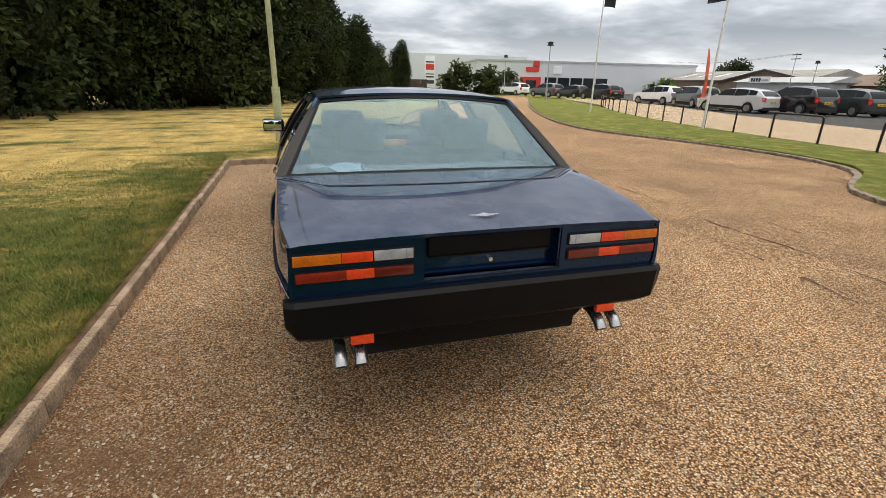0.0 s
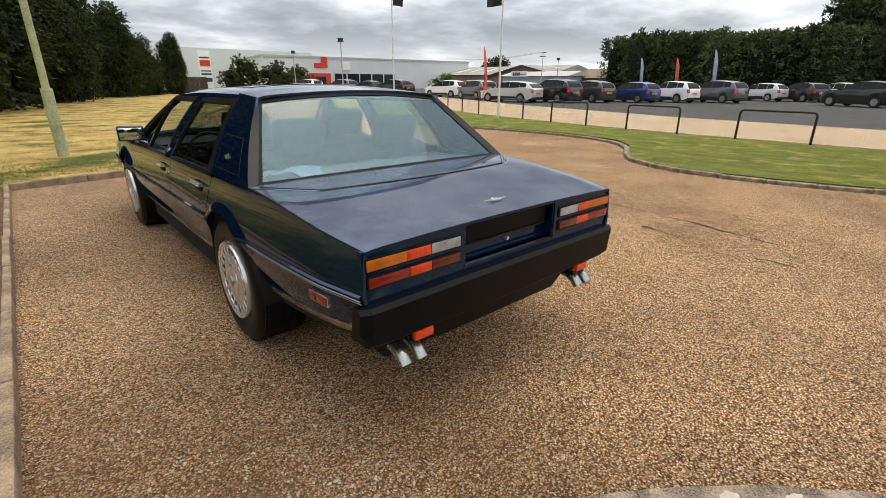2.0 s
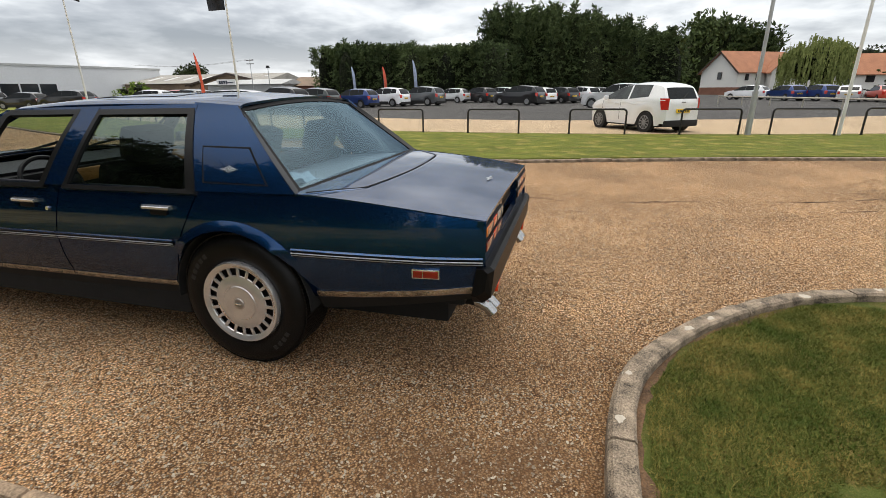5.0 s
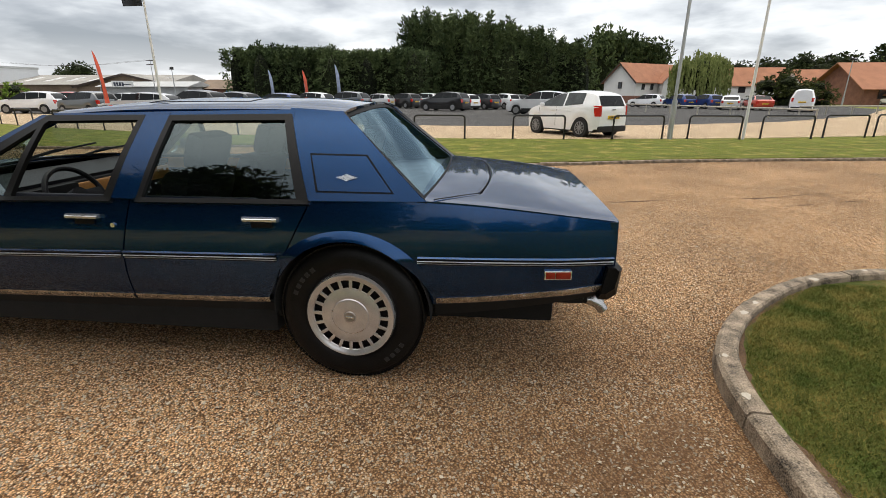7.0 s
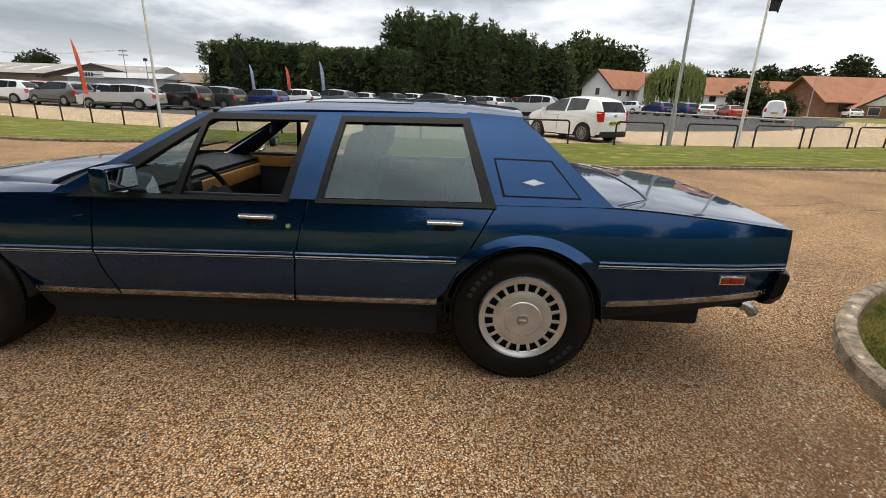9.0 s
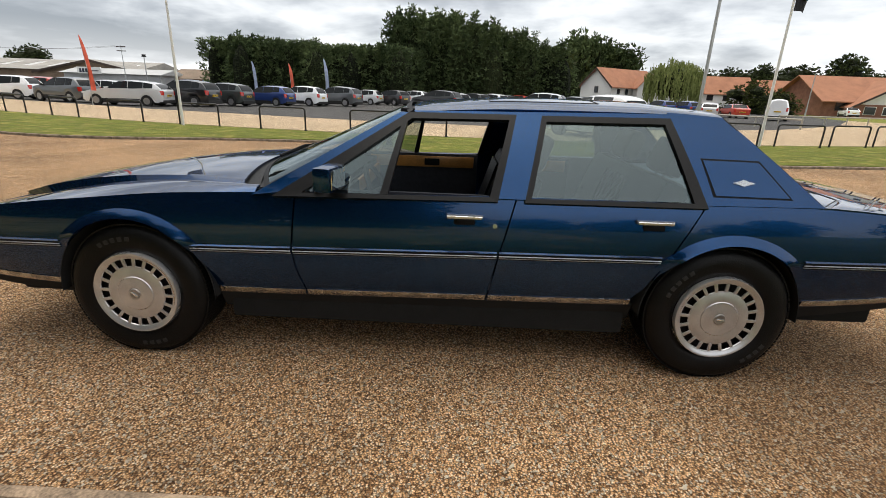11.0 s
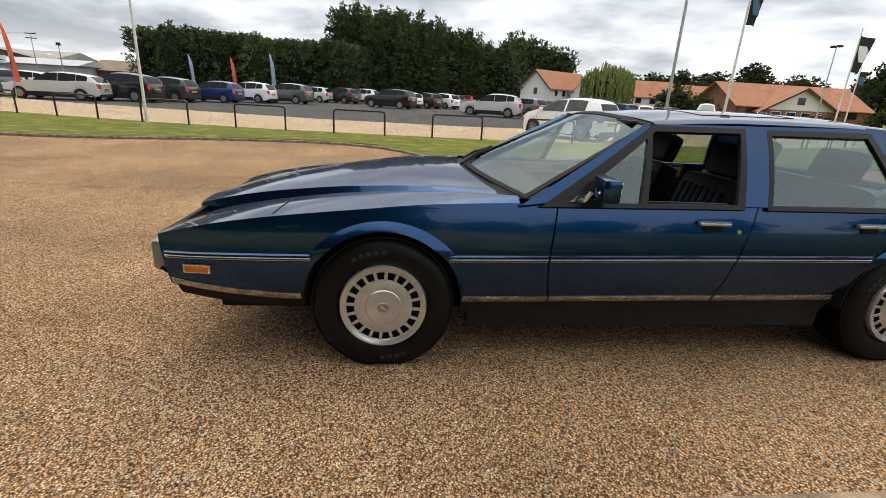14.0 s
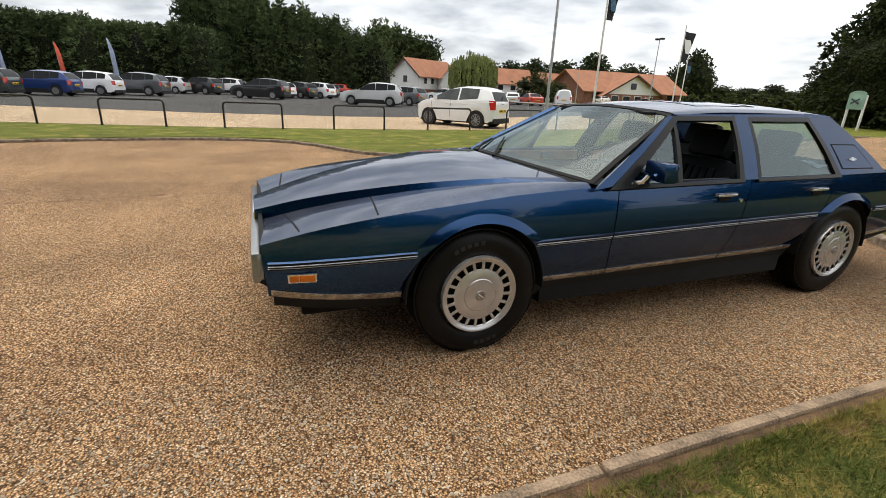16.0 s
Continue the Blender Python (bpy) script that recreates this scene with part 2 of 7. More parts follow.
def grass_mat(name, green, dry, amount, scale, edge=None):
    m = bpy.data.materials.new(name)
    m.use_nodes = True
    nt = m.node_tree
    b = nt.nodes["Principled BSDF"]
    b.inputs["Roughness"].default_value, b.inputs["Specular IOR Level"].default_value = 0.85, 0.2
    geo, co = nt.nodes.new("ShaderNodeNewGeometry"), nt.nodes.new("ShaderNodeTexCoord")
    n1, n2, n3 = (nt.nodes.new("ShaderNodeTexNoise") for _ in range(3))
    for n, s, d in ((n1, scale, 5), (n2, scale * 22, 3), (n3, scale * 90, 2)):
        n.inputs["Scale"].default_value, n.inputs["Detail"].default_value, n.inputs["Roughness"].default_value = s, d, 0.6
        nt.links.new(geo.outputs["Position"], n.inputs["Vector"])
    mr = nt.nodes.new("ShaderNodeMapRange")
    mr.inputs["From Min"].default_value, mr.inputs["From Max"].default_value = 0.62 - amount * 0.3, 0.78 - amount * 0.3
    add = nt.nodes.new("ShaderNodeMath")
    add.operation = "MULTIPLY_ADD"
    add.inputs[1].default_value = 0.35
    nt.links.new(n2.outputs["Fac"], add.inputs[0])
    sub = nt.nodes.new("ShaderNodeMath")
    sub.operation = "SUBTRACT"
    sub.inputs[1].default_value = 0.17
    nt.links.new(n1.outputs["Fac"], sub.inputs[0])
    nt.links.new(sub.outputs[0], add.inputs[2])
    src = add.outputs[0]
    if edge:
        # watered strip beside the kerb stays green: edge gives where along -x it ends
        streak = nt.nodes.new("ShaderNodeVectorMath")
        streak.operation, streak.inputs[1].default_value = "MULTIPLY", (0.75, 1.35, 1.0)
        nt.links.new(geo.outputs["Position"], streak.inputs[0])
        nt.links.new(streak.outputs[0], n1.inputs["Vector"])
        sx, er, ad = nt.nodes.new("ShaderNodeSeparateXYZ"), nt.nodes.new("ShaderNodeMapRange"), nt.nodes.new("ShaderNodeMath")
        nt.links.new(geo.outputs["Position"], sx.inputs[0])
        dst = nt.nodes.new("ShaderNodeMath")
        dst.operation, dst.inputs[1].default_value = "MULTIPLY_ADD", 0.8
        nt.links.new(sx.outputs["Y"], dst.inputs[0])
        neg = nt.nodes.new("ShaderNodeMath")
        neg.operation, neg.inputs[1].default_value = "MULTIPLY", -1.0
        nt.links.new(sx.outputs["X"], neg.inputs[0])
        nt.links.new(neg.outputs[0], dst.inputs[2])
        for key, val in (("From Min", edge[0]), ("From Max", edge[1]), ("To Min", -0.16), ("To Max", 0.10)):
            er.inputs[key].default_value = val
        nt.links.new(dst.outputs[0], er.inputs["Value"])
        nt.links.new(src, ad.inputs[0])
        nt.links.new(er.outputs[0], ad.inputs[1])
        src = ad.outputs[0]
    nt.links.new(src, mr.inputs["Value"])
    c = nt.nodes.new("ShaderNodeMix")
    c.data_type = "RGBA"
    c.inputs["A"].default_value, c.inputs["B"].default_value = (*green, 1), (*dry, 1)
    nt.links.new(mr.outputs[0], c.inputs["Factor"])
    v = nt.nodes.new("ShaderNodeMapRange")
    v.inputs["From Min"].default_value, v.inputs["From Max"].default_value = 0.36, 0.64
    v.inputs["To Min"].default_value, v.inputs["To Max"].default_value = 0.56, 1.40
    n4 = nt.nodes.new("ShaderNodeTexNoise")
    n4.inputs["Scale"].default_value, n4.inputs["Detail"].default_value, n4.inputs["Roughness"].default_value = 2.6, 5, 0.7
    flat_y = nt.nodes.new("ShaderNodeVectorMath")
    flat_y.operation = "MULTIPLY"
    flat_y.inputs[1].default_value = (1.0, 0.45, 1.0)
    nt.links.new(geo.outputs["Position"], flat_y.inputs[0])
    nt.links.new(flat_y.outputs[0], n4.inputs["Vector"])
    both = nt.nodes.new("ShaderNodeMath")
    both.operation = "MULTIPLY_ADD"
    both.inputs[1].default_value = 0.55
    half_n = nt.nodes.new("ShaderNodeMath")
    half_n.operation = "MULTIPLY"
    half_n.inputs[1].default_value = 0.45
    nt.links.new(n3.outputs["Fac"], half_n.inputs[0])
    nt.links.new(n4.outputs["Fac"], both.inputs[0])
    nt.links.new(half_n.outputs[0], both.inputs[2])
    nt.links.new(both.outputs[0], v.inputs["Value"])
    s = nt.nodes.new("ShaderNodeVectorMath")
    s.operation = "SCALE"
    nt.links.new(c.outputs["Result"], s.inputs[0])
    nt.links.new(v.outputs[0], s.inputs["Scale"])
    nt.links.new(s.outputs[0], b.inputs["Base Color"])
    bp = nt.nodes.new("ShaderNodeBump")
    bp.inputs["Strength"].default_value, bp.inputs["Distance"].default_value = 0.8, 0.03
    nt.links.new(n3.outputs["Fac"], bp.inputs["Height"])
    nt.links.new(bp.outputs[0], b.inputs["Normal"])
    return m


LAWN = grass_mat("lawn_grass", (0.088, 0.104, 0.022), (0.50, 0.355, 0.12), 0.55, 0.8, (2.5, 8.5))
VERGE = grass_mat("verge_grass", (0.150, 0.172, 0.022), (0.33, 0.27, 0.07), 0.30, 2.2)
ISLAND = grass_mat("island_grass", (0.098, 0.122, 0.024), (0.22, 0.160, 0.055), 0.36, 2.4)


def leaf_mat(name, dark, light, scale=0.7, each=0.55, span=(0.45, 1.25)):
    m = bpy.data.materials.new(name)
    m.use_nodes = True
    nt = m.node_tree
    b = nt.nodes["Principled BSDF"]
    b.inputs["Roughness"].default_value, b.inputs["Specular IOR Level"].default_value = 0.75, 0.12
    geo, info = nt.nodes.new("ShaderNodeNewGeometry"), nt.nodes.new("ShaderNodeObjectInfo")
    n = nt.nodes.new("ShaderNodeTexNoise")
    n.inputs["Scale"].default_value, n.inputs["Detail"].default_value = scale, 4
    nt.links.new(geo.outputs["Position"], n.inputs["Vector"])
    a = nt.nodes.new("ShaderNodeMath")
    a.operation = "MULTIPLY_ADD"
    a.inputs[1].default_value = each
    nt.links.new(geo.outputs["Random Per Island"], a.inputs[0])
    o = nt.nodes.new("ShaderNodeMath")
    o.operation = "MULTIPLY_ADD"
    o.inputs[1].default_value = 0.2
    nt.links.new(info.outputs["Random"], o.inputs[0])
    nt.links.new(n.outputs["Fac"], o.inputs[2])
    nt.links.new(o.outputs[0], a.inputs[2])
    mr = nt.nodes.new("ShaderNodeMapRange")
    mr.inputs["From Min"].default_value, mr.inputs["From Max"].default_value = span
    nt.links.new(a.outputs[0], mr.inputs["Value"])
    c = nt.nodes.new("ShaderNodeMix")
    c.data_type = "RGBA"
    c.inputs["A"].default_value, c.inputs["B"].default_value = (*dark, 1), (*light, 1)
    nt.links.new(mr.outputs[0], c.inputs["Factor"])
    nt.links.new(c.outputs["Result"], b.inputs["Base Color"])
    return m


CONIFER = leaf_mat("conifer_foliage", (0.021, 0.037, 0.015), (0.170, 0.218, 0.088), 0.9, 0.3)
BROADLEAF = leaf_mat("broadleaf_foliage", (0.008, 0.014, 0.005), (0.082, 0.108, 0.034), 0.8, 0.35)
LIGHT_LEAF = leaf_mat("light_green_foliage", (0.022, 0.032, 0.008), (0.13, 0.145, 0.042), 0.8, 0.4)
WILLOW_LEAF = leaf_mat("willow_foliage", (0.10, 0.13, 0.035), (0.26, 0.29, 0.10))
# near-black crown cores: the shade among the leaves is put into their colour
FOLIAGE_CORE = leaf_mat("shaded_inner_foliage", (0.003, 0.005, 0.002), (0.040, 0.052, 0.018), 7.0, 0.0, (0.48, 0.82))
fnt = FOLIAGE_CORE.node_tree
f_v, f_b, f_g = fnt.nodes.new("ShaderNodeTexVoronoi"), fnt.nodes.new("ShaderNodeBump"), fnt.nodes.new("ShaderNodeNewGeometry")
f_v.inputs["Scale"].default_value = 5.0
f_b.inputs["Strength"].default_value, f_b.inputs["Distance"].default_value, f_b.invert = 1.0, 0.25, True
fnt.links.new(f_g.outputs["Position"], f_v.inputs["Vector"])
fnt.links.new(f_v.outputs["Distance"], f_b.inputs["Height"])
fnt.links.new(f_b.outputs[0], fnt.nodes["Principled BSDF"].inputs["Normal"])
BARK = mat("bark", (0.075, 0.058, 0.042), 0.95, vary=0.5, scale=3, bump=0.8, bump_scale=30)
KERB = mat("weathered_concrete_kerb", (0.23, 0.182, 0.132), 0.95, vary=0.9, scale=11, bump=1.0, bump_scale=90)
EDGING = mat("earth_stained_concrete_edging", (0.27, 0.195, 0.130), 0.95, vary=0.6, scale=7, bump=1.0, bump_scale=70)
KERB_SPOT = mat("pale_lichen", (0.46, 0.41, 0.34), 0.95, vary=0.2, scale=40)
SOIL = mat("bare_soil", (0.115, 0.066, 0.034), 1.0, vary=0.65, scale=9, bump=0.9, bump_scale=90)
GRASS_BLADE = leaf_mat("grass_blades", (0.074, 0.106, 0.019), (0.38, 0.29, 0.09), 4.5, 0.3, (0.56, 1.03))
PEBBLE = leaf_mat("loose_pebbles", (0.10, 0.065, 0.036), (0.62, 0.54, 0.42))
BLACK_PAINT = mat("black_gloss_paint", (0.006, 0.006, 0.0065), 0.4, vary=0.3, scale=6)
GALV = mat("galvanised_steel", (0.42, 0.44, 0.45), 0.5, 0.6, vary=0.15, scale=4)
WHITE_POLE = mat("white_pole_paint", (0.72, 0.72, 0.70), 0.4, vary=0.08, scale=3)
POST_GREEN = mat("lichened_lamp_post", (0.40, 0.42, 0.24), 0.8, vary=0.35, scale=3, bump=0.4)


# ---- mesh helpers ----
def put(name, bm, material, parent=None, label="", smooth=False):
    me = bpy.data.meshes.new(name)
    bmesh.ops.recalc_face_normals(bm, faces=bm.faces)
    if smooth:
        for f in bm.faces:
            f.smooth = True
    bm.to_mesh(me)
    bm.free()
    if smooth:
        me.set_sharp_from_angle(angle=radians(38))
    me.materials.append(material)
    ob = new(name, me)
    if parent is not None:
        ob.parent = parent
    if label:
        ob["label"] = label
    return ob


def part(name, bm, material, parent, label="", smooth=True):
    return put(name, bm, material, parent, label, smooth)


def raw(name, verts, faces, material, parent=None, smooth=False):
    me = bpy.data.meshes.new(name)
    me.from_pydata(verts, [], faces)
    me.materials.append(material)
    if smooth:
        me.polygons.foreach_set("use_smooth", [True] * len(me.polygons))
    me.update()
    ob = new(name, me)
    if parent is not None:
        ob.parent = parent
    return ob


def empty(name, at=(0, 0, 0), turn=0.0):
    ob = new(name)
    ob.matrix_basis = pose(*at, 0, 0, turn)
    return ob


def box(bm, lo, hi, bevel=0.0, m=None):
    c = [(a + b) / 2 for a, b in zip(lo, hi)]
    s = [abs(b - a) for a, b in zip(lo, hi)]
    mm = Matrix.Translation(c) @ Matrix.Diagonal((*s, 1))
    r = bmesh.ops.create_cube(bm, size=1, matrix=(m @ mm) if m else mm)
    if bevel:
        es = list({e for v in r["verts"] for e in v.link_edges})
        bmesh.ops.bevel(bm, geom=es, offset=bevel, segments=2, affect="EDGES", profile=0.6)
    return bm


def cyl(bm, a, b, r1, r2=None, n=12):
    a, b = Vector(a), Vector(b)
    m = Matrix.Translation((a + b) / 2) @ (b - a).to_track_quat("Z", "Y").to_matrix().to_4x4()
    bmesh.ops.create_cone(bm, cap_ends=True, segments=n, radius1=r1, radius2=r1 if r2 is None else r2, depth=(b - a).length, matrix=m)
    return bm


def tube(bm, pts, r, n=8):
    pts = [Vector(p) for p in pts]
    rings = []
    for i, p in enumerate(pts):
        d = (pts[min(i + 1, len(pts) - 1)] - pts[max(i - 1, 0)]).normalized()
        q = d.to_track_quat("Z", "Y")
        rr = r[i] if isinstance(r, (list, tuple)) else r
        rings.append([bm.verts.new(p + q @ Vector((rr * math.cos(2 * math.pi * k / n), rr * math.sin(2 * math.pi * k / n), 0))) for k in range(n)])
    for a, b in zip(rings, rings[1:]):
        for k in range(n):
            bm.faces.new((a[k], a[(k + 1) % n], b[(k + 1) % n], b[k]))
    bm.faces.new(rings[0][::-1])
    bm.faces.new(rings[-1])
    return bm


def grid(bm, f, nu, nv, thick=0.0):
    """A sheet f(u, v) over the unit square; thick: how far its back lies behind it."""
    vs = [[bm.verts.new(f(i / nu, j / nv)) for j in range(nv + 1)] for i in range(nu + 1)]
    fs = [bm.faces.new((vs[i][j], vs[i + 1][j], vs[i + 1][j + 1], vs[i][j + 1])) for i in range(nu) for j in range(nv)]
    if thick:
        bmesh.ops.recalc_face_normals(bm, faces=fs)
        bmesh.ops.solidify(bm, geom=fs, thickness=thick)
    return bm


def smooth_curve(pts):
    """A soft curve y(x) through points given in rising x."""
    xs, ys = np.array([p[0] for p in pts], float), np.array([p[1] for p in pts], float)
    d = np.diff(ys) / np.diff(xs)
    t = np.r_[d[0], [0 if a * b <= 0 else 2 * a * b / (a + b) for a, b in zip(d, d[1:])], d[-1]]

    def f(x):
        x = min(max(x, xs[0]), xs[-1])
        i = min(int(np.searchsorted(xs, x, side="right")) - 1, len(xs) - 2)
        h = xs[i + 1] - xs[i]
        s = (x - xs[i]) / h
        return float(ys[i] * (1 + 2 * s) * (1 - s) ** 2 + h * t[i] * s * (1 - s) ** 2 + ys[i + 1] * s * s * (3 - 2 * s) + h * t[i + 1] * s * s * (s - 1))
    return f


def slab(name, outline, z_top, z_low, material, parent=None, label="", cut=1.5):
    """A flat patch of ground with an edge of its own height."""
    bm = bmesh.new()
    f = bm.faces.new([bm.verts.new((x, y, z_top)) for x, y in outline])
    f.normal_update()
    if f.normal.z < 0:
        f.normal_flip()
    r = bmesh.ops.extrude_face_region(bm, geom=[f])
    for v in [g for g in r["geom"] if isinstance(g, bmesh.types.BMVert)]:
        v.co.z = z_low
    bmesh.ops.triangulate(bm, faces=[g for g in bm.faces if len(g.verts) > 4])
    return put(name, bm, material, parent, label)


def spline(pts, step=0.4, closed=False):
    """Points at even steps along a soft curve through plan points."""
    n, out = len(pts), []
    for i in range(n if closed else n - 1):
        p = [Vector(pts[(i + k) % n] if closed else pts[min(max(i + k, 0), n - 1)]) for k in (-1, 0, 1, 2)]
        m = max(2, int((p[2] - p[1]).length / step))
        for j in range(m):
            t = j / m
            out.append(tuple(0.5 * ((2 * p[1]) + (p[2] - p[0]) * t + (2 * p[0] - 5 * p[1] + 4 * p[2] - p[3]) * t * t + (3 * p[1] - p[0] - 3 * p[2] + p[3]) * t ** 3)))
    if not closed:
        out.append(tuple(pts[-1]))
    return out

# ---- ground ----
bm = bmesh.new()
bmesh.ops.create_grid(bm, x_segments=8, y_segments=8, size=900)
for v in bm.verts:
    v.co.z = -0.05
tagged(put("ground", bm, VERGE), "rough green ground reaching the horizon", "ground", kind="structure")

FAR_KERB = spline([(22, 42), (14.5, 27), (10.6, 18), (8.9, 13), (8.7, 10.2), (9.4, 7.6), (9.7, 5.2), (9.3, 3.4), (8.1, 2.5), (7.0, 1.9), (6.45, 0.9), (6.5, -0.4),
                   (6.85, -1.6), (7.5, -3.9), (8.0, -6), (8.6, -9.6), (9.6, -15), (11.5, -24)], 0.5)
LEFT_EDGE = spline([(-0.1, 5.95), (1.2, 8.5), (2.6, 13), (4.3, 19), (7, 24.5), (10, 30), (17, 42)], 0.8)
ISLE = spline([(-1.85, -1.75), (-1.3, -1.75), (-0.80, -1.79), (-0.43, -1.92), (0.0, -2.22), (0.41, -2.67), (0.68, -3.13), (0.82, -3.7), (0.86, -4.6), (0.6, -6)], 0.15)
drive = [(-1.85, -1.7), (-1.85, 5.7), (-0.1, 5.9)] + LEFT_EDGE + FAR_KERB + [(11.5, -60), (-8, -60), (-2, -12)]
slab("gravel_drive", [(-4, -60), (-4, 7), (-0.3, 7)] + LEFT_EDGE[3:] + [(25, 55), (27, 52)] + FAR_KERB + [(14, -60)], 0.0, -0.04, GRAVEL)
tagged(bpy.data.objects["gravel_drive"], "brown and tan loose gravel driveway with damp patches", "driveway", kind="structure")
LAWN_Z = 0.07
ISLAND_Z = 0.04
slab("lawn", [(-1.875, -1.62), (-1.875, 5.72), (-0.2, 5.98)] + LEFT_EDGE + [(22, 60), (-60, 60), (-60, -1.62)], LAWN_Z, -0.03, LAWN)
tagged(bpy.data.objects["lawn"], "mown lawn with dry straw-coloured patches beside the drive", "lawn", kind="structure")
slab("island_lawn", [(x * 0.985 - 0.02, y - 0.11) for x, y in ISLE] + [(-0.5, -7), (-30, -7), (-30, -1.62), (-1.97, -1.62)], ISLAND_Z, -0.03, ISLAND)
tagged(bpy.data.objects["island_lawn"], "green lawn behind a curved concrete kerb", "lawn", kind="structure")


def hoop_x(y):
    return 12.1 + 0.012 * (y - 1) ** 2


strip = [(hoop_x(y) + 0.15, y) for y in range(-24, 27, 3)]
slab("grass_verge", [(x + 0.1, y) for x, y in FAR_KERB] + strip + [(26, 42)], 0.066, -0.03, VERGE)
tagged(bpy.data.objects["grass_verge"], "strip of bright green mown grass behind a kerb", "grass", kind="structure")
slab("gravel_path", [(hoop_x(y) + 0.1, y) for y in range(-40, 31, 3)] + [(27, 44), (34, 44), (22.5, 18), (19.0, 6), (18.4, 0), (20, -8), (24, -16), (34, -27), (50, -40)], 0.075, -0.03, PATH_GRAVEL)
tagged(bpy.data.objects["gravel_path"], "pale buff gravel strip between grass and car park", "path", kind="structure")
slab("car_park", [(34, 46), (22.4, 18), (18.9, 6), (18.3, 0), (19.9, -8), (23.9, -16), (34, -27), (50, -40), (105, -60), (105, 100), (50, 100)], 0.06, -0.03, ASPHALT)
tagged(bpy.data.objects["car_park"], "worn grey asphalt car park", "road", kind="structure")


# ---- kerbs: single stones, shared mesh by length ----
def kerb_stone(length, width=0.115, height=0.135, material=None):
    bm = bmesh.new()
    box(bm, (-width / 2, 0.004, -0.05), (width / 2, length - 0.004, height - 0.05 + 0.01), 0.016)
    me = bpy.data.meshes.new("kerb_stone")
    bm.to_mesh(me)
    bm.free()
    me.materials.append(material or KERB)
    return me


def lay_kerb(name, line, length, label, lift=0.0, width=0.115, material=None):
    top = tagged(empty(name), label, "kerb", kind="structure")
    me = kerb_stone(length, width, 0.135, material)
    pts = [Vector((*p, 0)) for p in line]
    i, at = 0, pts[0]
    count = 0
    while i < len(pts) - 1:
        j = i + 1
        while j < len(pts) - 1 and (pts[j] - at).length < length:
            j += 1
        d = pts[j] - at
        if d.length < 0.05:
            break
        ob = new("kerb_stone", me)
        ob.parent = top
        ob.matrix_basis = Matrix.Translation(at + Vector((0, 0, lift + random.uniform(-0.006, 0.006)))) @ pose(0, 0, 0, random.uniform(-0.4, 0.4), random.uniform(-1.5, 1.5), math.degrees(math.atan2(-d.x, d.y)) + random.uniform(-0.5, 0.5))
        at = at + d.normalized() * length
        i = j if (pts[j] - at).length > 0.02 or j == len(pts) - 1 else j
        if (pts[-1] - at).length < length * 0.4:
            break
        while i < len(pts) - 1 and (pts[i] - at).dot(d) < 0:
            i += 1
        count += 1
        if count > 290:
            break
    return top


lay_kerb("kerb_1", [(-1.848, -1.7 + 0.05 * k) for k in range(149)], 0.915, "narrow earth-stained concrete edging along the lawn", 0.0, 0.052, EDGING)
lay_kerb("kerb_2", [(-1.9 + 0.05 * k, 5.72 + 0.0075 * k) for k in range(38)] + LEFT_EDGE[1:], 0.915, "narrow concrete edging closing the parking bay", 0.0, 0.055, EDGING)


def curved_kerb(name, line, length, label, width=0.115, height=0.095):
    """Kerb stones bent to the curve, each one its own mesh, with pale lichen spots."""
    q = random.Random(12)
    top = tagged(empty(name), label, "kerb", kind="structure")
    pts = [Vector((*p, 0)) for p in line]
    per = int(length / (pts[1] - pts[0]).length)
    half = width / 2
    sect = [(-half, -0.06), (-half + 0.004, height - 0.014), (-half + 0.016, height), (half - 0.022, height), (half - 0.004, height - 0.020), (half, -0.06)]
    for start in range(0, len(pts) - 2, per):
        run = pts[start:start + per + 1]
        if len(run) < 3:
            break
        bm = bmesh.new()
        rows = []
        tip = q.uniform(-0.005, 0.005)
        for k, p in enumerate(run):
            d = (run[min(k + 1, len(run) - 1)] - run[max(k - 1, 0)]).normalized()
            side = Vector((d.y, -d.x, 0))
            p = p + d * (0.004 if k == 0 else -0.004 if k == len(run) - 1 else 0)
            wear = 0.006 * noise.noise(p * 9) if 0 < k < len(run) - 1 else -0.004
            rows.append([bm.verts.new(p - side * (a + (wear * 0.5 if b > 0 else 0)) + Vector((0, 0, b + (wear + tip if b > 0 else 0)))) for a, b in sect])
        for a, b in zip(rows, rows[1:]):
            for j in range(len(sect) - 1):
                bm.faces.new((a[j], a[j + 1], b[j + 1], b[j]))
        bm.faces.new(rows[0])
        bm.faces.new(rows[-1][::-1])
        stone = part("kerb_stone", bm, KERB, top)
        for _ in range(q.choice((0, 1, 1, 2))):
            k = q.randrange(1, len(run) - 1)
            d = (run[k + 1] - run[k - 1]).normalized()
            side = Vector((d.y, -d.x, 0))
            c = run[k] + side * q.uniform(-0.02, 0.025) + Vector((0, 0, height + tip + 0.003))
            r = q.uniform(0.024, 0.046)
            bm = bmesh.new()
            tip_v = bm.verts.new(c + Vector((0, 0, 0.002)))
            ring_v = [bm.verts.new(c + d * r * q.uniform(0.7, 1.5) * math.cos(a) + side * r * q.uniform(0.5, 1.0) * math.sin(a) - Vector((0, 0, 0.006))) for a in np.linspace(0, 2 * math.pi, 12)[:-1]]
            for v, w in zip(ring_v, ring_v[1:] + ring_v[:1]):
                bm.faces.new((tip_v, v, w))
            bmesh.ops.recalc_face_normals(bm, faces=bm.faces)
            part("lichen_patch", bm, KERB_SPOT, stone, "pale grey lichen patch")


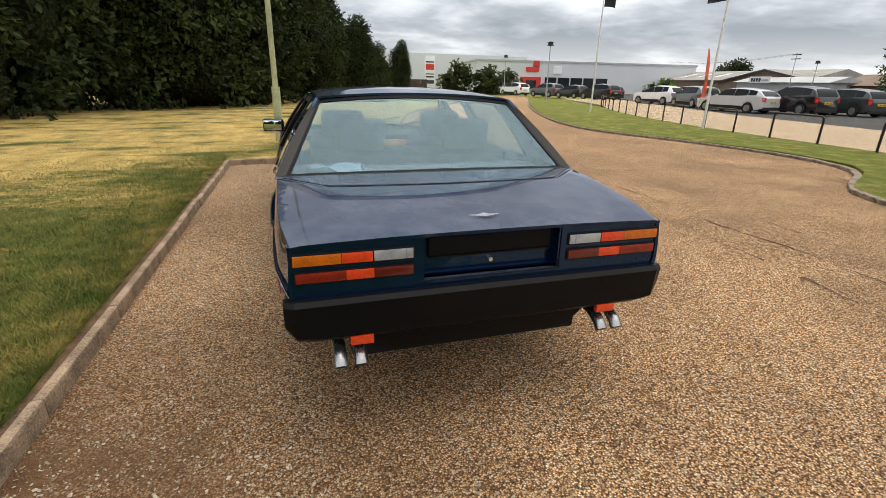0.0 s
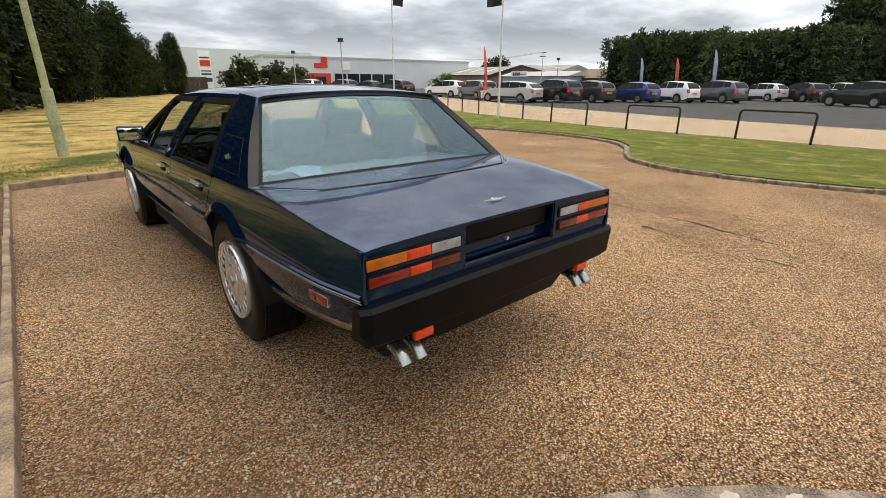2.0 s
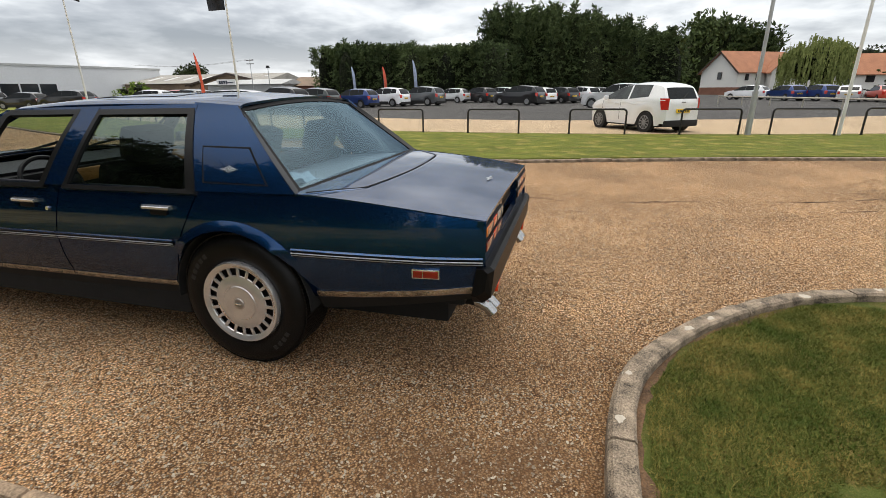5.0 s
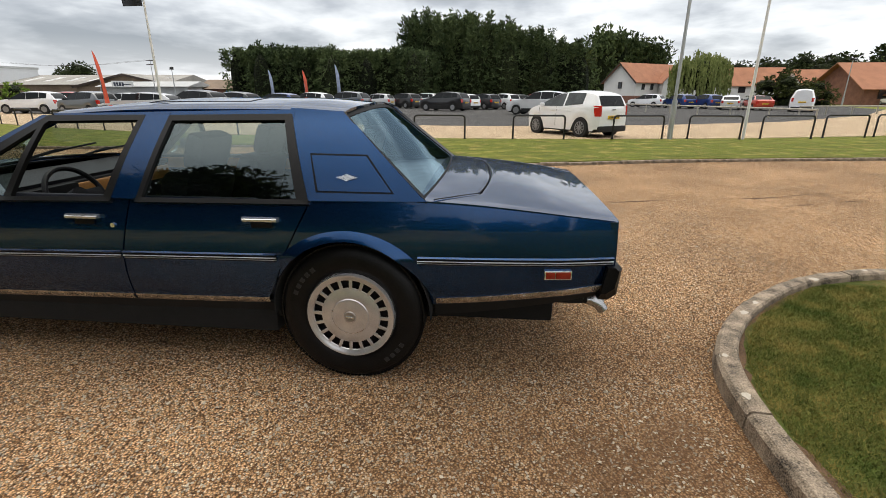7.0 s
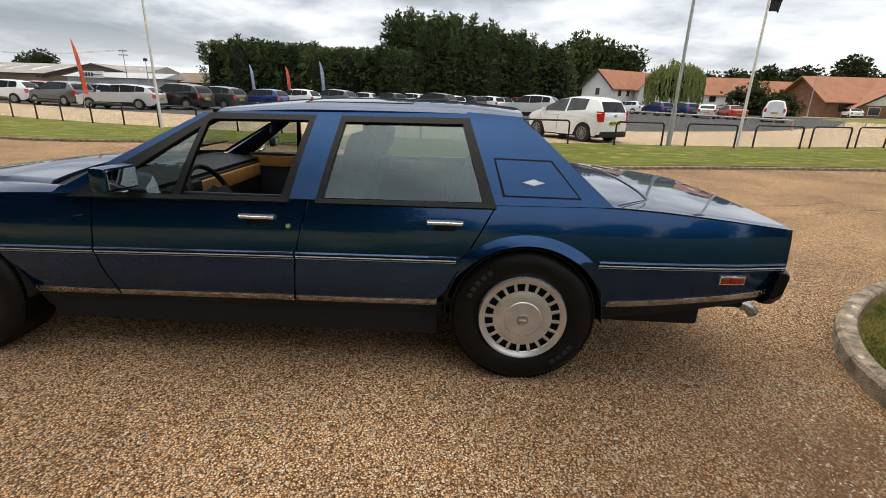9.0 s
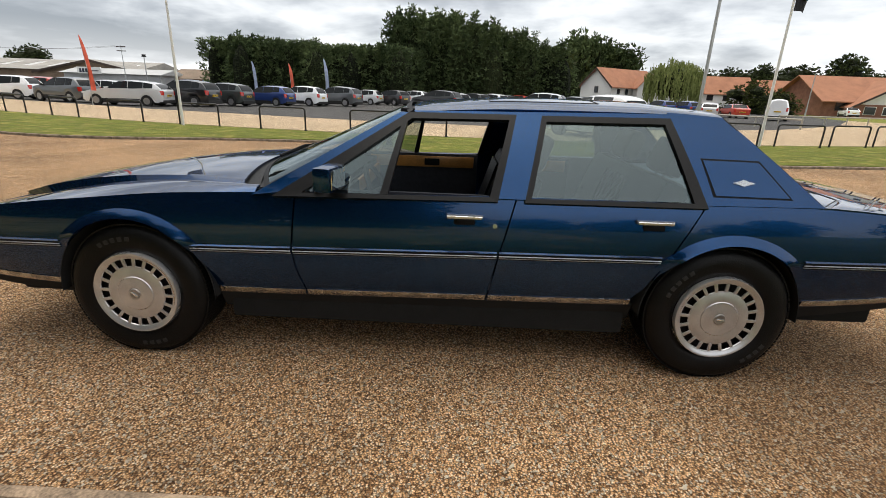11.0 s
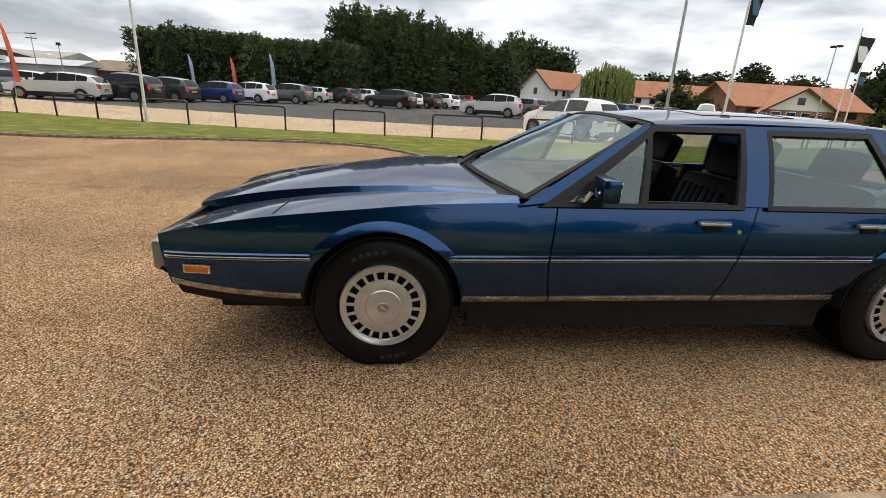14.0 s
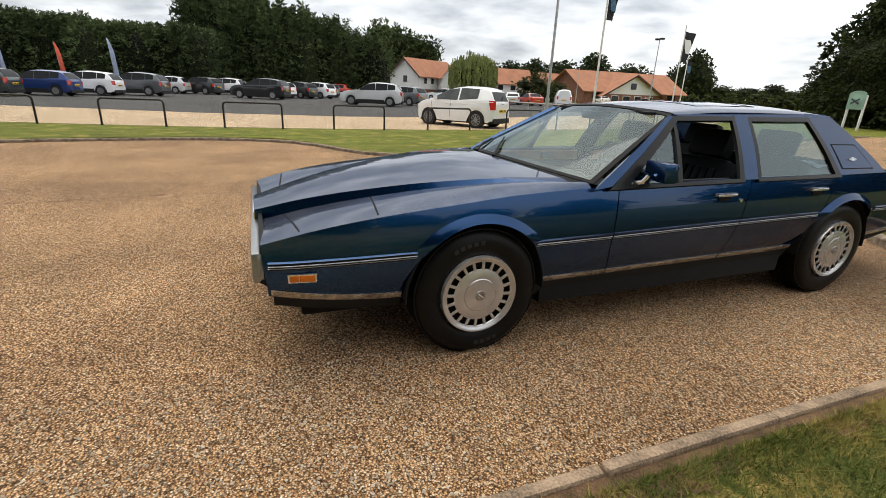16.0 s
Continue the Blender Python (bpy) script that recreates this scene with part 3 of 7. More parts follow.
curved_kerb("kerb_3", [(x, y - 0.055) for x, y in spline(ISLE, 0.05)], 0.85, "curved concrete kerb with pale lichen spots round the lawn")
lay_kerb("kerb_4", list(reversed(FAR_KERB)), 0.6, "low concrete kerb along the grass verge", -0.035)


# ---- hoop barriers ----
def hoop_barrier():
    top = empty("hoop_barrier")
    pts = [(0, -0.79, -0.1), (0, -0.79, 0.60)]
    for k in range(1, 6):
        a = math.pi / 2 * k / 5
        pts.append((0, -0.79 + 0.1 * (1 - math.cos(a)), 0.60 + 0.1 * math.sin(a)))
    pts += [(0, -y, z) for _, y, z in reversed(pts)]
    bm = bmesh.new()
    tube(bm, pts, 0.028, 8)
    part("rail", bm, BLACK_PAINT, top)
    for s in (-1, 1):
        bm = bmesh.new()
        cyl(bm, (0, s * 0.79, 0.0), (0, s * 0.79, 0.015), 0.05, n=10)
        part("base_flange", bm, BLACK_PAINT, top)
    return tagged(top, "black tubular steel hoop barrier set in the ground", "barrier", "hoop barriers along the verge")


first_hoop = hoop_barrier()
hoops = [(hoop_x(y), y, -math.degrees(math.atan(0.024 * (y - 1)))) for y in (4.0 + 3.07 * k for k in range(-3, 9))]
hoops += [(12.85, -7.6, 2), (13.25, -9.95, 4), (13.9, -12.1, 14), (14.7, -14.1, 22), (15.7, -16.0, 28), (16.9, -17.8, 34)]
for n, (x, y, turn) in enumerate(hoops):
    m = pose(x, y, 0.075, 0, 0, turn)
    if n == 0:
        first_hoop.matrix_basis = m
    else:
        copy_thing(first_hoop, m)


# low rail fences beyond the gravel
FENCE_WOOD = mat("weathered_rail_timber", (0.40, 0.37, 0.31), 0.85, vary=0.25, scale=3, bump=0.4)


def rail_fence(a, b, count, label):
    top = tagged(empty("rail_fence"), label, "fence")
    a, b = Vector((*a, 0.06)), Vector((*b, 0.06))
    for k in range(count + 1):
        p = a.lerp(b, k / count)
        bm = bmesh.new()
        cyl(bm, p - Vector((0, 0, 0.2)), p + Vector((0, 0, 0.62)), 0.05, n=8)
        part("post", bm, FENCE_WOOD, top)
    for k in range(count):
        bm = bmesh.new()
        tube(bm, [a.lerp(b, k / count) + Vector((0, 0, 0.58)), a.lerp(b, (k + 1) / count) + Vector((0, 0, 0.58))], 0.055, 8)
        part("rail", bm, FENCE_WOOD, top)


rail_fence((42.0, -12.6), (25.4, -18.3), 6, "low weathered rail fence beside the car park")
rail_fence((34.0, -22.5), (38.5, -36.0), 6, "low weathered rail fence on the far grass")

# dark close-boarded fence at the end of the shelter belt
FENCE_DARK = mat("dark_fence_board", (0.050, 0.040, 0.032), 0.85, vary=0.3, scale=2, bump=0.3)
board_fence = tagged(empty("board_fence"), "dark close-boarded timber fence beyond the lawn", "fence")
for k in range(24):
    bm = bmesh.new()
    box(bm, (12.7 + 0.145 * k, 59.98, 0.0), (12.835 + 0.145 * k, 60.02, 1.76 + 0.02 * (k % 3)), 0.004)
    part("board", bm, FENCE_DARK, board_fence, smooth=False)
for k in range(3):
    bm = bmesh.new()
    box(bm, (12.7 + 1.65 * k, 60.02, -0.1), (12.82 + 1.65 * k, 60.12, 1.8), 0.01)
    part("post", bm, FENCE_DARK, board_fence, smooth=False)

# ---- the saloon: materials ----
PAINT = bpy.data.materials.new("dark_blue_metallic_paint")
PAINT.use_nodes = True
nt = PAINT.node_tree
pb = nt.nodes["Principled BSDF"]
for k, v in {"Base Color": (0.0015, 0.006, 0.020, 1), "Roughness": 0.5, "Specular IOR Level": 0.0, "Coat Weight": 1.0, "Coat Roughness": 0.02, "Coat IOR": 1.40}.items():
    pb.inputs[k].default_value = v
flake, layers = nt.nodes.new("ShaderNodeBsdfGlossy"), nt.nodes.new("ShaderNodeAddShader")
flake.inputs["Roughness"].default_value = 0.23
nt.links.new(pb.outputs[0], layers.inputs[0])
nt.links.new(flake.outputs[0], layers.inputs[1])
nt.links.new(layers.outputs[0], nt.nodes["Material Output"].inputs["Surface"])
fl = nt.nodes.new("ShaderNodeTexNoise")
fl.inputs["Scale"].default_value, fl.inputs["Detail"].default_value = 900, 1
fc = nt.nodes.new("ShaderNodeTexCoord")
nt.links.new(fc.outputs["Object"], fl.inputs["Vector"])
fr = ramp_node(nt, ((0.3, (0.003, 0.026, 0.080)), (0.7, (0.008, 0.060, 0.175))))
nt.links.new(fl.outputs["Fac"], fr.inputs["Fac"])
# the flakes lie flat: their gloss fades at a glancing view
fw, ff, fs2 = nt.nodes.new("ShaderNodeLayerWeight"), nt.nodes.new("ShaderNodeMapRange"), nt.nodes.new("ShaderNodeVectorMath")
fw.inputs["Blend"].default_value = 0.5
for k, v in (("From Min", 0.10), ("From Max", 0.65), ("To Min", 0.95), ("To Max", 0.40)):
    ff.inputs[k].default_value = v
fs2.operation = "SCALE"
nt.links.new(fw.outputs["Facing"], ff.inputs["Value"])
nt.links.new(fr.outputs["Color"], fs2.inputs[0])
nt.links.new(ff.outputs[0], fs2.inputs["Scale"])
nt.links.new(fs2.outputs[0], flake.inputs["Color"])
mottle = nt.nodes.new("ShaderNodeTexNoise")
mottle.inputs["Scale"].default_value, mottle.inputs["Detail"].default_value = 7, 6
nt.links.new(fc.outputs["Object"], mottle.inputs["Vector"])
dr = nt.nodes.new("ShaderNodeMapRange")
dr.inputs["To Min"].default_value, dr.inputs["To Max"].default_value = 0.01, 0.035
nt.links.new(mottle.outputs["Fac"], dr.inputs["Value"])
nt.links.new(dr.outputs[0], pb.inputs["Coat Roughness"])
# upward faces get a paler base colour that stands in for sky sheen
sheen_geo, sheen_sep, sheen_up = nt.nodes.new("ShaderNodeNewGeometry"), nt.nodes.new("ShaderNodeSeparateXYZ"), nt.nodes.new("ShaderNodeMapRange")
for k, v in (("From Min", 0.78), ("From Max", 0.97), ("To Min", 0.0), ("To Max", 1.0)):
    sheen_up.inputs[k].default_value = v
sheen_mul, sheen_mix = nt.nodes.new("ShaderNodeMath"), nt.nodes.new("ShaderNodeMix")
sheen_mul.operation, sheen_mul.use_clamp = "MULTIPLY", True
sheen_mix.data_type = "RGBA"
sheen_mix.inputs["A"].default_value, sheen_mix.inputs["B"].default_value = (0.0015, 0.006, 0.020, 1), (0.100, 0.107, 0.128, 1)
nt.links.new(sheen_geo.outputs["Normal"], sheen_sep.inputs[0])
nt.links.new(sheen_sep.outputs["Z"], sheen_up.inputs["Value"])
nt.links.new(sheen_up.outputs[0], sheen_mul.inputs[0])
nt.links.new(mottle.outputs["Fac"], sheen_mul.inputs[1])
nt.links.new(sheen_mul.outputs[0], sheen_mix.inputs["Factor"])
nt.links.new(sheen_mix.outputs["Result"], pb.inputs["Base Color"])

CHROME = mat("chrome", (0.86, 0.87, 0.89), 0.2, 0.9)
MOULDING = mat("satin_side_moulding", (0.62, 0.655, 0.71), 0.32, 0.75, vary=0.1, scale=9)
FRONT_BUMPER = mat("satin_grey_bumper", (0.30, 0.31, 0.32), 0.32, 0.8, vary=0.12, scale=8)
TIP = mat("polished_steel_tailpipe", (0.42, 0.42, 0.42), 0.26, 0.95, vary=0.06, scale=20)
SILL_CHROME = mat("brushed_sill_chrome", (0.52, 0.50, 0.48), 0.08, 1.0, vary=0.65, scale=22, bump=1.0, bump_scale=90)
FRAME_GREY = mat("anodised_window_frame", (0.013, 0.0125, 0.0125), 0.28, 0.3, vary=0.2, scale=4, Specular_IOR_Level=0.3)
TRIM_BLACK = mat("black_plastic", (0.0055, 0.0055, 0.006), 0.5, Specular_IOR_Level=0.16, vary=0.25, scale=8, bump=0.15, bump_scale=400)
BUMPER = mat("black_bumper_paint", (0.006, 0.006, 0.0065), 0.40, Specular_IOR_Level=0.12, vary=0.3, scale=5, bump=0.05, bump_scale=300)
RUBBER = mat("tyre_rubber", (0.0065, 0.0062, 0.0062), 0.40, Specular_IOR_Level=0.17, vary=0.35, scale=9, bump=0.2, bump_scale=150)
SEAL = mat("black_seal", (0.007, 0.007, 0.008), 0.6, Specular_IOR_Level=0.15)
WHEEL_SILVER = mat("silver_wheel_paint", (0.60, 0.60, 0.61), 0.24, 0.72, vary=0.14, scale=16)
CAP_GREY = mat("brushed_grey_cap", (0.34, 0.335, 0.33), 0.3, 0.8, vary=0.2, scale=30)
WELL = mat("wheel_well_black", (0.006, 0.006, 0.006), 0.95, vary=0.4, scale=10)
LEATHER = mat("black_leather", (0.006, 0.006, 0.008), 0.5, Specular_IOR_Level=0.2, vary=0.3, scale=14, bump=0.25, bump_scale=160)
HEADLINING = mat("grey_headlining", (0.28, 0.30, 0.33), 0.9, vary=0.1, scale=9)
SHELF = mat("blue_grey_parcel_shelf", (0.13, 0.16, 0.19), 0.9, vary=0.2, scale=12, bump=0.3)
CARPET = mat("dark_carpet", (0.02, 0.022, 0.03), 1.0, vary=0.3, scale=30, bump=0.4)
WOOD = mat("honey_burr_wood", (0.42, 0.20, 0.055), 0.3, vary=0.35, scale=9, Coat_Weight=0.6)
AMBER = mat("amber_lens", (0.55, 0.125, 0.007), 0.12, vary=0.35, scale=14, Coat_Weight=1.0)
RED = mat("red_lens", (0.22, 0.012, 0.007), 0.12, vary=0.35, scale=14, Coat_Weight=1.0)
DARK_RED = mat("deep_red_lens", (0.12, 0.008, 0.006), 0.12, vary=0.15, scale=30, Coat_Weight=1.0)
BRIGHT_RED = mat("bright_red_reflector", (0.72, 0.055, 0.012), 0.18, vary=0.2, scale=60, Coat_Weight=1.0)
CLEAR_LENS = mat("clear_lens", (0.38, 0.39, 0.40), 0.10, vary=0.4, scale=16, Coat_Weight=1.0)
EMBLEM = mat("silver_emblem", (0.82, 0.83, 0.84), 0.25, 0.8)
CLOTH = mat("pale_blue_cloth", (0.19, 0.26, 0.32), 0.9, vary=0.2, scale=20, bump=0.3)
LETTER = mat("faded_sidewall_lettering", (0.015, 0.0145, 0.014), 0.7, vary=0.3, scale=40)


def glass(name, tint, rough=0.0, coat=0.0, sheen=(0.72, 0.88, 0.97), edge=0.65):
    m = bpy.data.materials.new(name)
    m.use_nodes = True
    n = m.node_tree.nodes
    l = m.node_tree.links
    n.clear()
    out, mix = n.new("ShaderNodeOutputMaterial"), n.new("ShaderNodeMixShader")
    tr, gl, fr = n.new("ShaderNodeBsdfTransparent"), n.new("ShaderNodeBsdfGlossy"), n.new("ShaderNodeLayerWeight")
    tr.inputs["Color"].default_value = (*tint, 1)
    gl.inputs["Roughness"].default_value = rough
    gl.inputs["Color"].default_value = (*sheen, 1)
    fr.inputs["Blend"].default_value = 0.5
    pw = n.new("ShaderNodeMath")
    pw.operation, pw.inputs[1].default_value = "POWER", 4.0
    l.new(fr.outputs["Facing"], pw.inputs[0])
    k = n.new("ShaderNodeMath")
    k.operation, k.inputs[1].default_value, k.use_clamp = "MULTIPLY_ADD", edge, True
    k.inputs[2].default_value = coat
    l.new(pw.outputs[0], k.inputs[0])
    l.new(k.outputs[0], mix.inputs["Fac"])
    l.new(tr.outputs[0], mix.inputs[1])
    l.new(gl.outputs[0], mix.inputs[2])
    l.new(mix.outputs[0], out.inputs["Surface"])
    return m


REAR_GLASS = glass("hazy_rear_glass", (0.80, 0.90, 0.93), 0.0, 0.08, (0.60, 0.84, 0.98))
SIDE_GLASS = glass("green_tinted_side_glass", (0.42, 0.49, 0.47), 0.0, 0.135, (0.76, 0.90, 0.92), 0.5)
SCREEN_GLASS = glass("windscreen_glass", (0.72, 0.80, 0.78), 0.0, 0.095, (0.76, 0.87, 0.90), 0.62)
MIRROR = mat("mirror_glass", (0.85, 0.87, 0.88), 0.02, 1.0)

# ---- the saloon: its lines (rear axle at y 0, front axle at y 2.916) ----
saloon = empty("saloon_car")
tagged(saloon, "dark blue metallic saloon parked on gravel, front window open", "car")
half_width = smooth_curve([(-1.26, 0.785), (-1.2, 0.795), (-0.95, 0.836), (-0.5, 0.860), (0, 0.868), (1, 0.872), (2, 0.866), (2.9, 0.860), (3.4, 0.842), (3.8, 0.812), (3.95, 0.785), (4.02, 0.765)])
shoulder = smooth_curve([(-1.26, 0.823), (-1.22, 0.828), (-0.9, 0.868), (-0.53, 0.902), (-0.3, 0.912), (0.2, 0.914), (1, 0.911), (1.9, 0.894), (2.27, 0.885), (2.69, 0.866), (3.06, 0.830), (3.47, 0.782), (3.73, 0.738), (3.97, 0.677), (4.02, 0.66)])
trim_z = smooth_curve([(-1.25, 0.648), (-0.34, 0.643), (0.36, 0.636), (1.12, 0.626), (2.1, 0.606), (3.3, 0.586), (3.98, 0.572)])
sill_z = smooth_curve([(-1.24, 0.520), (-0.42, 0.428), (0.39, 0.393), (1.4, 0.380), (2.5, 0.364), (3.35, 0.369), (3.6, 0.385), (3.95, 0.440)])
ARCHES = ((0.0, 0.352, 0.384), (2.916, 0.345, 0.394))


def side_x(y, z):
    w, d = half_width(y), z - trim_z(y)
    return w - (0.46 * d * d if d > 0 else 0.80 * d * d - 0.08 * d + 0.005)


def low_z(y):
    """The lower edge of the flank: the sill, or the wheel arch above it."""
    z = sill_z(y) - 0.022
    for ay, az, r in ARCHES:
        if abs(y - ay) < r:
            z = max(z, az + math.sqrt(r * r - (y - ay) ** 2))
    return z


def between(line):
    """y on a shut line of (z, y) points."""
    zs, ys = [p[0] for p in line], [p[1] for p in line]
    return lambda z: float(np.interp(z, zs, ys))


GAP = 0.004
front_shut = between([(0.3, 2.045), (0.394, 2.062), (0.5, 2.09), (0.602, 2.102), (0.9, 2.078)])
mid_shut = between([(0.3, 1.16), (0.386, 1.143), (0.62, 1.105), (0.93, 1.028)])
rear_shut = between([(0.3, 0.45), (0.418, 0.404), (0.674, 0.286), (0.80, 0.218), (0.933, 0.147)])
tail_line, nose_line = (lambda z: -1.222 - 0.02 * (0.83 - z)), (lambda z: 3.972 - 0.02 * (0.68 - z) * 4 if z < 0.68 else 3.972)


def flank(bm, s, ya, yb, nu, nv=12):
    """One outer panel between two shut lines; s: -1 the near side, 1 the far side."""
    def f(u, v):
        y, z = ya(0.65) + (yb(0.65) - ya(0.65)) * u, 0.6
        for _ in range(4):
            lo, hi = low_z(y), shoulder(y)
            z = lo + (hi - lo) * v
            y = ya(z) + (yb(z) - ya(z)) * u
        return (s * side_x(y, z), y, z)
    grid(bm, f, nu, nv, 0.014)


def shifted(f, d):
    return lambda z: f(z) + d


def strip(bm, s, y0, y1, zf, h, out, n=24, thick=0.006, zoff=0.0):
    """A narrow strip that follows the flank."""
    def f(u, v):
        y = y0 + (y1 - y0) * u
        z = zf(y) + zoff + h * (v - 0.5)
        return (s * (side_x(y, z) + out * (1 - (2 * v - 1) ** 2 * 0.35)), y, z)
    grid(bm, f, n, 3, thick)


for s in (-1, 1):
    bm = bmesh.new()
    flank(bm, s, tail_line, shifted(rear_shut, -GAP), 64)
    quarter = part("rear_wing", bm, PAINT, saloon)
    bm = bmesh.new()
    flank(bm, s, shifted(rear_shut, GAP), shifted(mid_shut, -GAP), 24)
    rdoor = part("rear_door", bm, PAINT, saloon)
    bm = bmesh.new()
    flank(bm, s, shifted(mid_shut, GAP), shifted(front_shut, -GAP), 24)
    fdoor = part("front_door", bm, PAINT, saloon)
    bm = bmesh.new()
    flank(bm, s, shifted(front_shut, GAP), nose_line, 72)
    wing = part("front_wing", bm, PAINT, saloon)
    # double bright side moulding with a dark channel, and the bright sill strip, panel by panel
    for host, y0, y1, ys0, ys1 in ((quarter, -1.215, -0.33, -1.20, -0.41), (rdoor, 0.335, 1.10, 0.425, 1.135), (fdoor, 1.112, 2.095, 1.15, 2.055), (wing, 2.107, 2.60, 2.065, 2.515), (wing, 3.265, 3.945, 3.325, 3.94)):
        for off, h, m, nm in ((0.0, 0.030, TRIM_BLACK, "moulding_channel"), (0.004, 0.0062, MOULDING, "moulding"), (-0.008, 0.0045, MOULDING, "moulding")):
            bm = bmesh.new()
            strip(bm, s, y0, y1, trim_z, h, 0.004 if m is TRIM_BLACK else 0.0075, zoff=off)
            part(nm, bm, m, host)
        # the crease above it turns a narrow face to the sky
        bm = bmesh.new()

        def crease(u, v, y0=y0, y1=y1, s=s):
            y = y0 + (y1 - y0) * u
            z = trim_z(y) + 0.020 + 0.006 * v
            return (s * (side_x(y, z) + 0.010 * (1 - v) + 0.0005), y, z)
        grid(bm, crease, 24, 4, 0.004)
        part("flank_crease", bm, PAINT, host)
        bm = bmesh.new()
        strip(bm, s, ys0, ys1, sill_z, 0.034, 0.006)
        part("sill_strip", bm, SILL_CHROME, host, "bright metal sill strip mirroring the gravel")
    # eyebrow over each arch
    for (ay, az, r), host in zip(ARCHES, (quarter, wing)):
        bm = bmesh.new()

        def brow(u, v, ay=ay, az=az, r=r, s=s):
            a = radians(36 + 108 * u)
            y = ay + (r - 0.001 + 0.044 * v) * math.cos(a) * (1.0 + 0.03 * v)
            z = az + (r - 0.001 + 0.044 * v) * math.sin(a)
            fade = min(1.0, 7 * u, 7 * (1 - u))
            return (s * (side_x(y, z) + 0.003 + 0.024 * fade * (1 - v ** 1.3)), y, z)
        grid(bm, brow, 40, 6, 0.012)
        part("arch_flare", bm, PAINT, host)

    # handles and locks
    for y, z, host in ((0.392, 0.822, rdoor), (1.272, 0.815, fdoor)):
        h = bmesh.new()
        x = side_x(y, z)
        for yy in (y - 0.085, y + 0.085):
            end = 0.004 if yy < y else -0.004
            for c in ((0.002, 0.012, 0), (0.018, 0.012, 0), (0.029, 0.005, end), (0.027, -0.006, end), (0.004, -0.007, 0)):
                h.verts.new((s * (x + c[0]), yy + c[2], z + c[1]))
        h.verts.ensure_lookup_table()
        for k in range(5):
            h.faces.new([h.verts[i] for i in (k, (k + 1) % 5, 5 + (k + 1) % 5, 5 + k)])
        h.faces.new(h.verts[:5])
        h.faces.new(h.verts[5:])
        handle = part("door_handle", h, CHROME, host, "chrome pull handle")
        h = bmesh.new()
        box(h, (s * (x - 0.006), y - 0.050, z - 0.040), (s * (x + 0.0125), y + 0.050, z - 0.012), 0.007)
        part("handle_recess", h, SEAL, host)
    h = bmesh.new()
    x = side_x(1.128, 0.777)
    cyl(h, (s * (x - 0.002), 1.128, 0.777), (s * (x + 0.008), 1.128, 0.777), 0.011, n=14)
    part("key_lock", h, CHROME, fdoor)
    # side marker lamps
    for y0, y1, z, host, lens_in, lens_out in ((-1.03, -0.905, 0.590, quarter, RED, DARK_RED), (3.735, 3.865, 0.515, wing, AMBER, AMBER)):
        h = bmesh.new()
        ym = (y0 + y1) / 2
        x = side_x(ym, z)
        m = Matrix.Translation((s * x, ym, z)) @ pose(0, 0, 0, 0, 0, s * math.degrees(math.atan((half_width(y0) - half_width(y1)) / (y1 - y0))))
        box(h, (-0.012, -(y1 - y0) / 2, -0.022), (0.012, (y1 - y0) / 2, 0.022), 0.004, m)
        lamp = part("side_marker_lamp", h, CHROME, host)
        for a, b, mm in ((-0.056, 0.012, lens_out if s < 0 else lens_in), (0.014, 0.056, lens_in)):
            h = bmesh.new()
            box(h, (-0.0165, a, -0.016), (0.0165, b, 0.016), 0.003, m)
            part("lens", h, mm if mm is not lens_out or lens_out is AMBER else RED, lamp)

# ---- under the skin: floor pan, wells, rockers ----
for lo, hi in (((-0.76, 0.42, 0.19), (0.76, 2.48, 0.36)), ((-0.56, -1.0, 0.22), (0.56, 0.45, 0.44)), ((-0.56, 2.45, 0.20), (0.56, 3.8, 0.50)), ((-0.72, -1.12, 0.40), (0.72, -0.42, 0.6)), ((-0.70, 3.36, 0.33), (0.70, 3.86, 0.56))):
    bm = bmesh.new()
    box(bm, lo, hi, 0.02)
    part("floor_pan", bm, WELL, saloon)
for s in (-1, 1):
    bm = bmesh.new()
    for y0, y1, drop in ((0.40, 2.52, 0.10), (3.32, 3.93, 0.07), (-1.2, -0.40, 0.085)):
        def rocker(u, v, y0=y0, y1=y1, s=s, drop=drop):
            y = y0 + (y1 - y0) * u
            z = sill_z(y) - 0.02 - drop * v * (1 if y > -0.4 else 0.55 + 0.45 * u)
            return (s * (side_x(y, sill_z(y)) - 0.012 - 0.05 * v), y, z)
        grid(bm, rocker, 12, 3, 0.02)
    part("rocker_panel", bm, WELL, saloon)
    for ay, az, r in ARCHES:
        bm = bmesh.new()

        def well(u, v, ay=ay, az=az, r=r, s=s):
            a = radians(-2 + 184 * u)
            return (s * (0.842 - 0.32 * v), ay + (r + 0.004) * math.cos(a), az + (r + 0.004) * math.sin(a))
        grid(bm, well, 30, 1, 0.004)
        box(bm, (s * 0.50, ay - r, 0.2), (s * 0.52, ay + r, az + r))
        part("wheel_well", bm, WELL, saloon)

# ---- bonnet, wing tops, nose ----
bonnet_x = smooth_curve([(2.3, 0.76), (2.9, 0.585), (3.5, 0.375), (3.99, 0.195)])
bonnet_z = smooth_curve([(2.3, 0.905), (2.7, 0.898), (3.06, 0.868), (3.47, 0.806), (3.73, 0.752), (3.99, 0.680)])


def bonnet_step(y):
    """How far the middle of the bonnet stands proud of the wing tops."""
    return 0.008 + 0.050 * min(1, max(0, (y - 2.4) / 1.55)) ** 1.2


def wing_in(y):
    return bonnet_z(y) + 0.012 - bonnet_step(y)


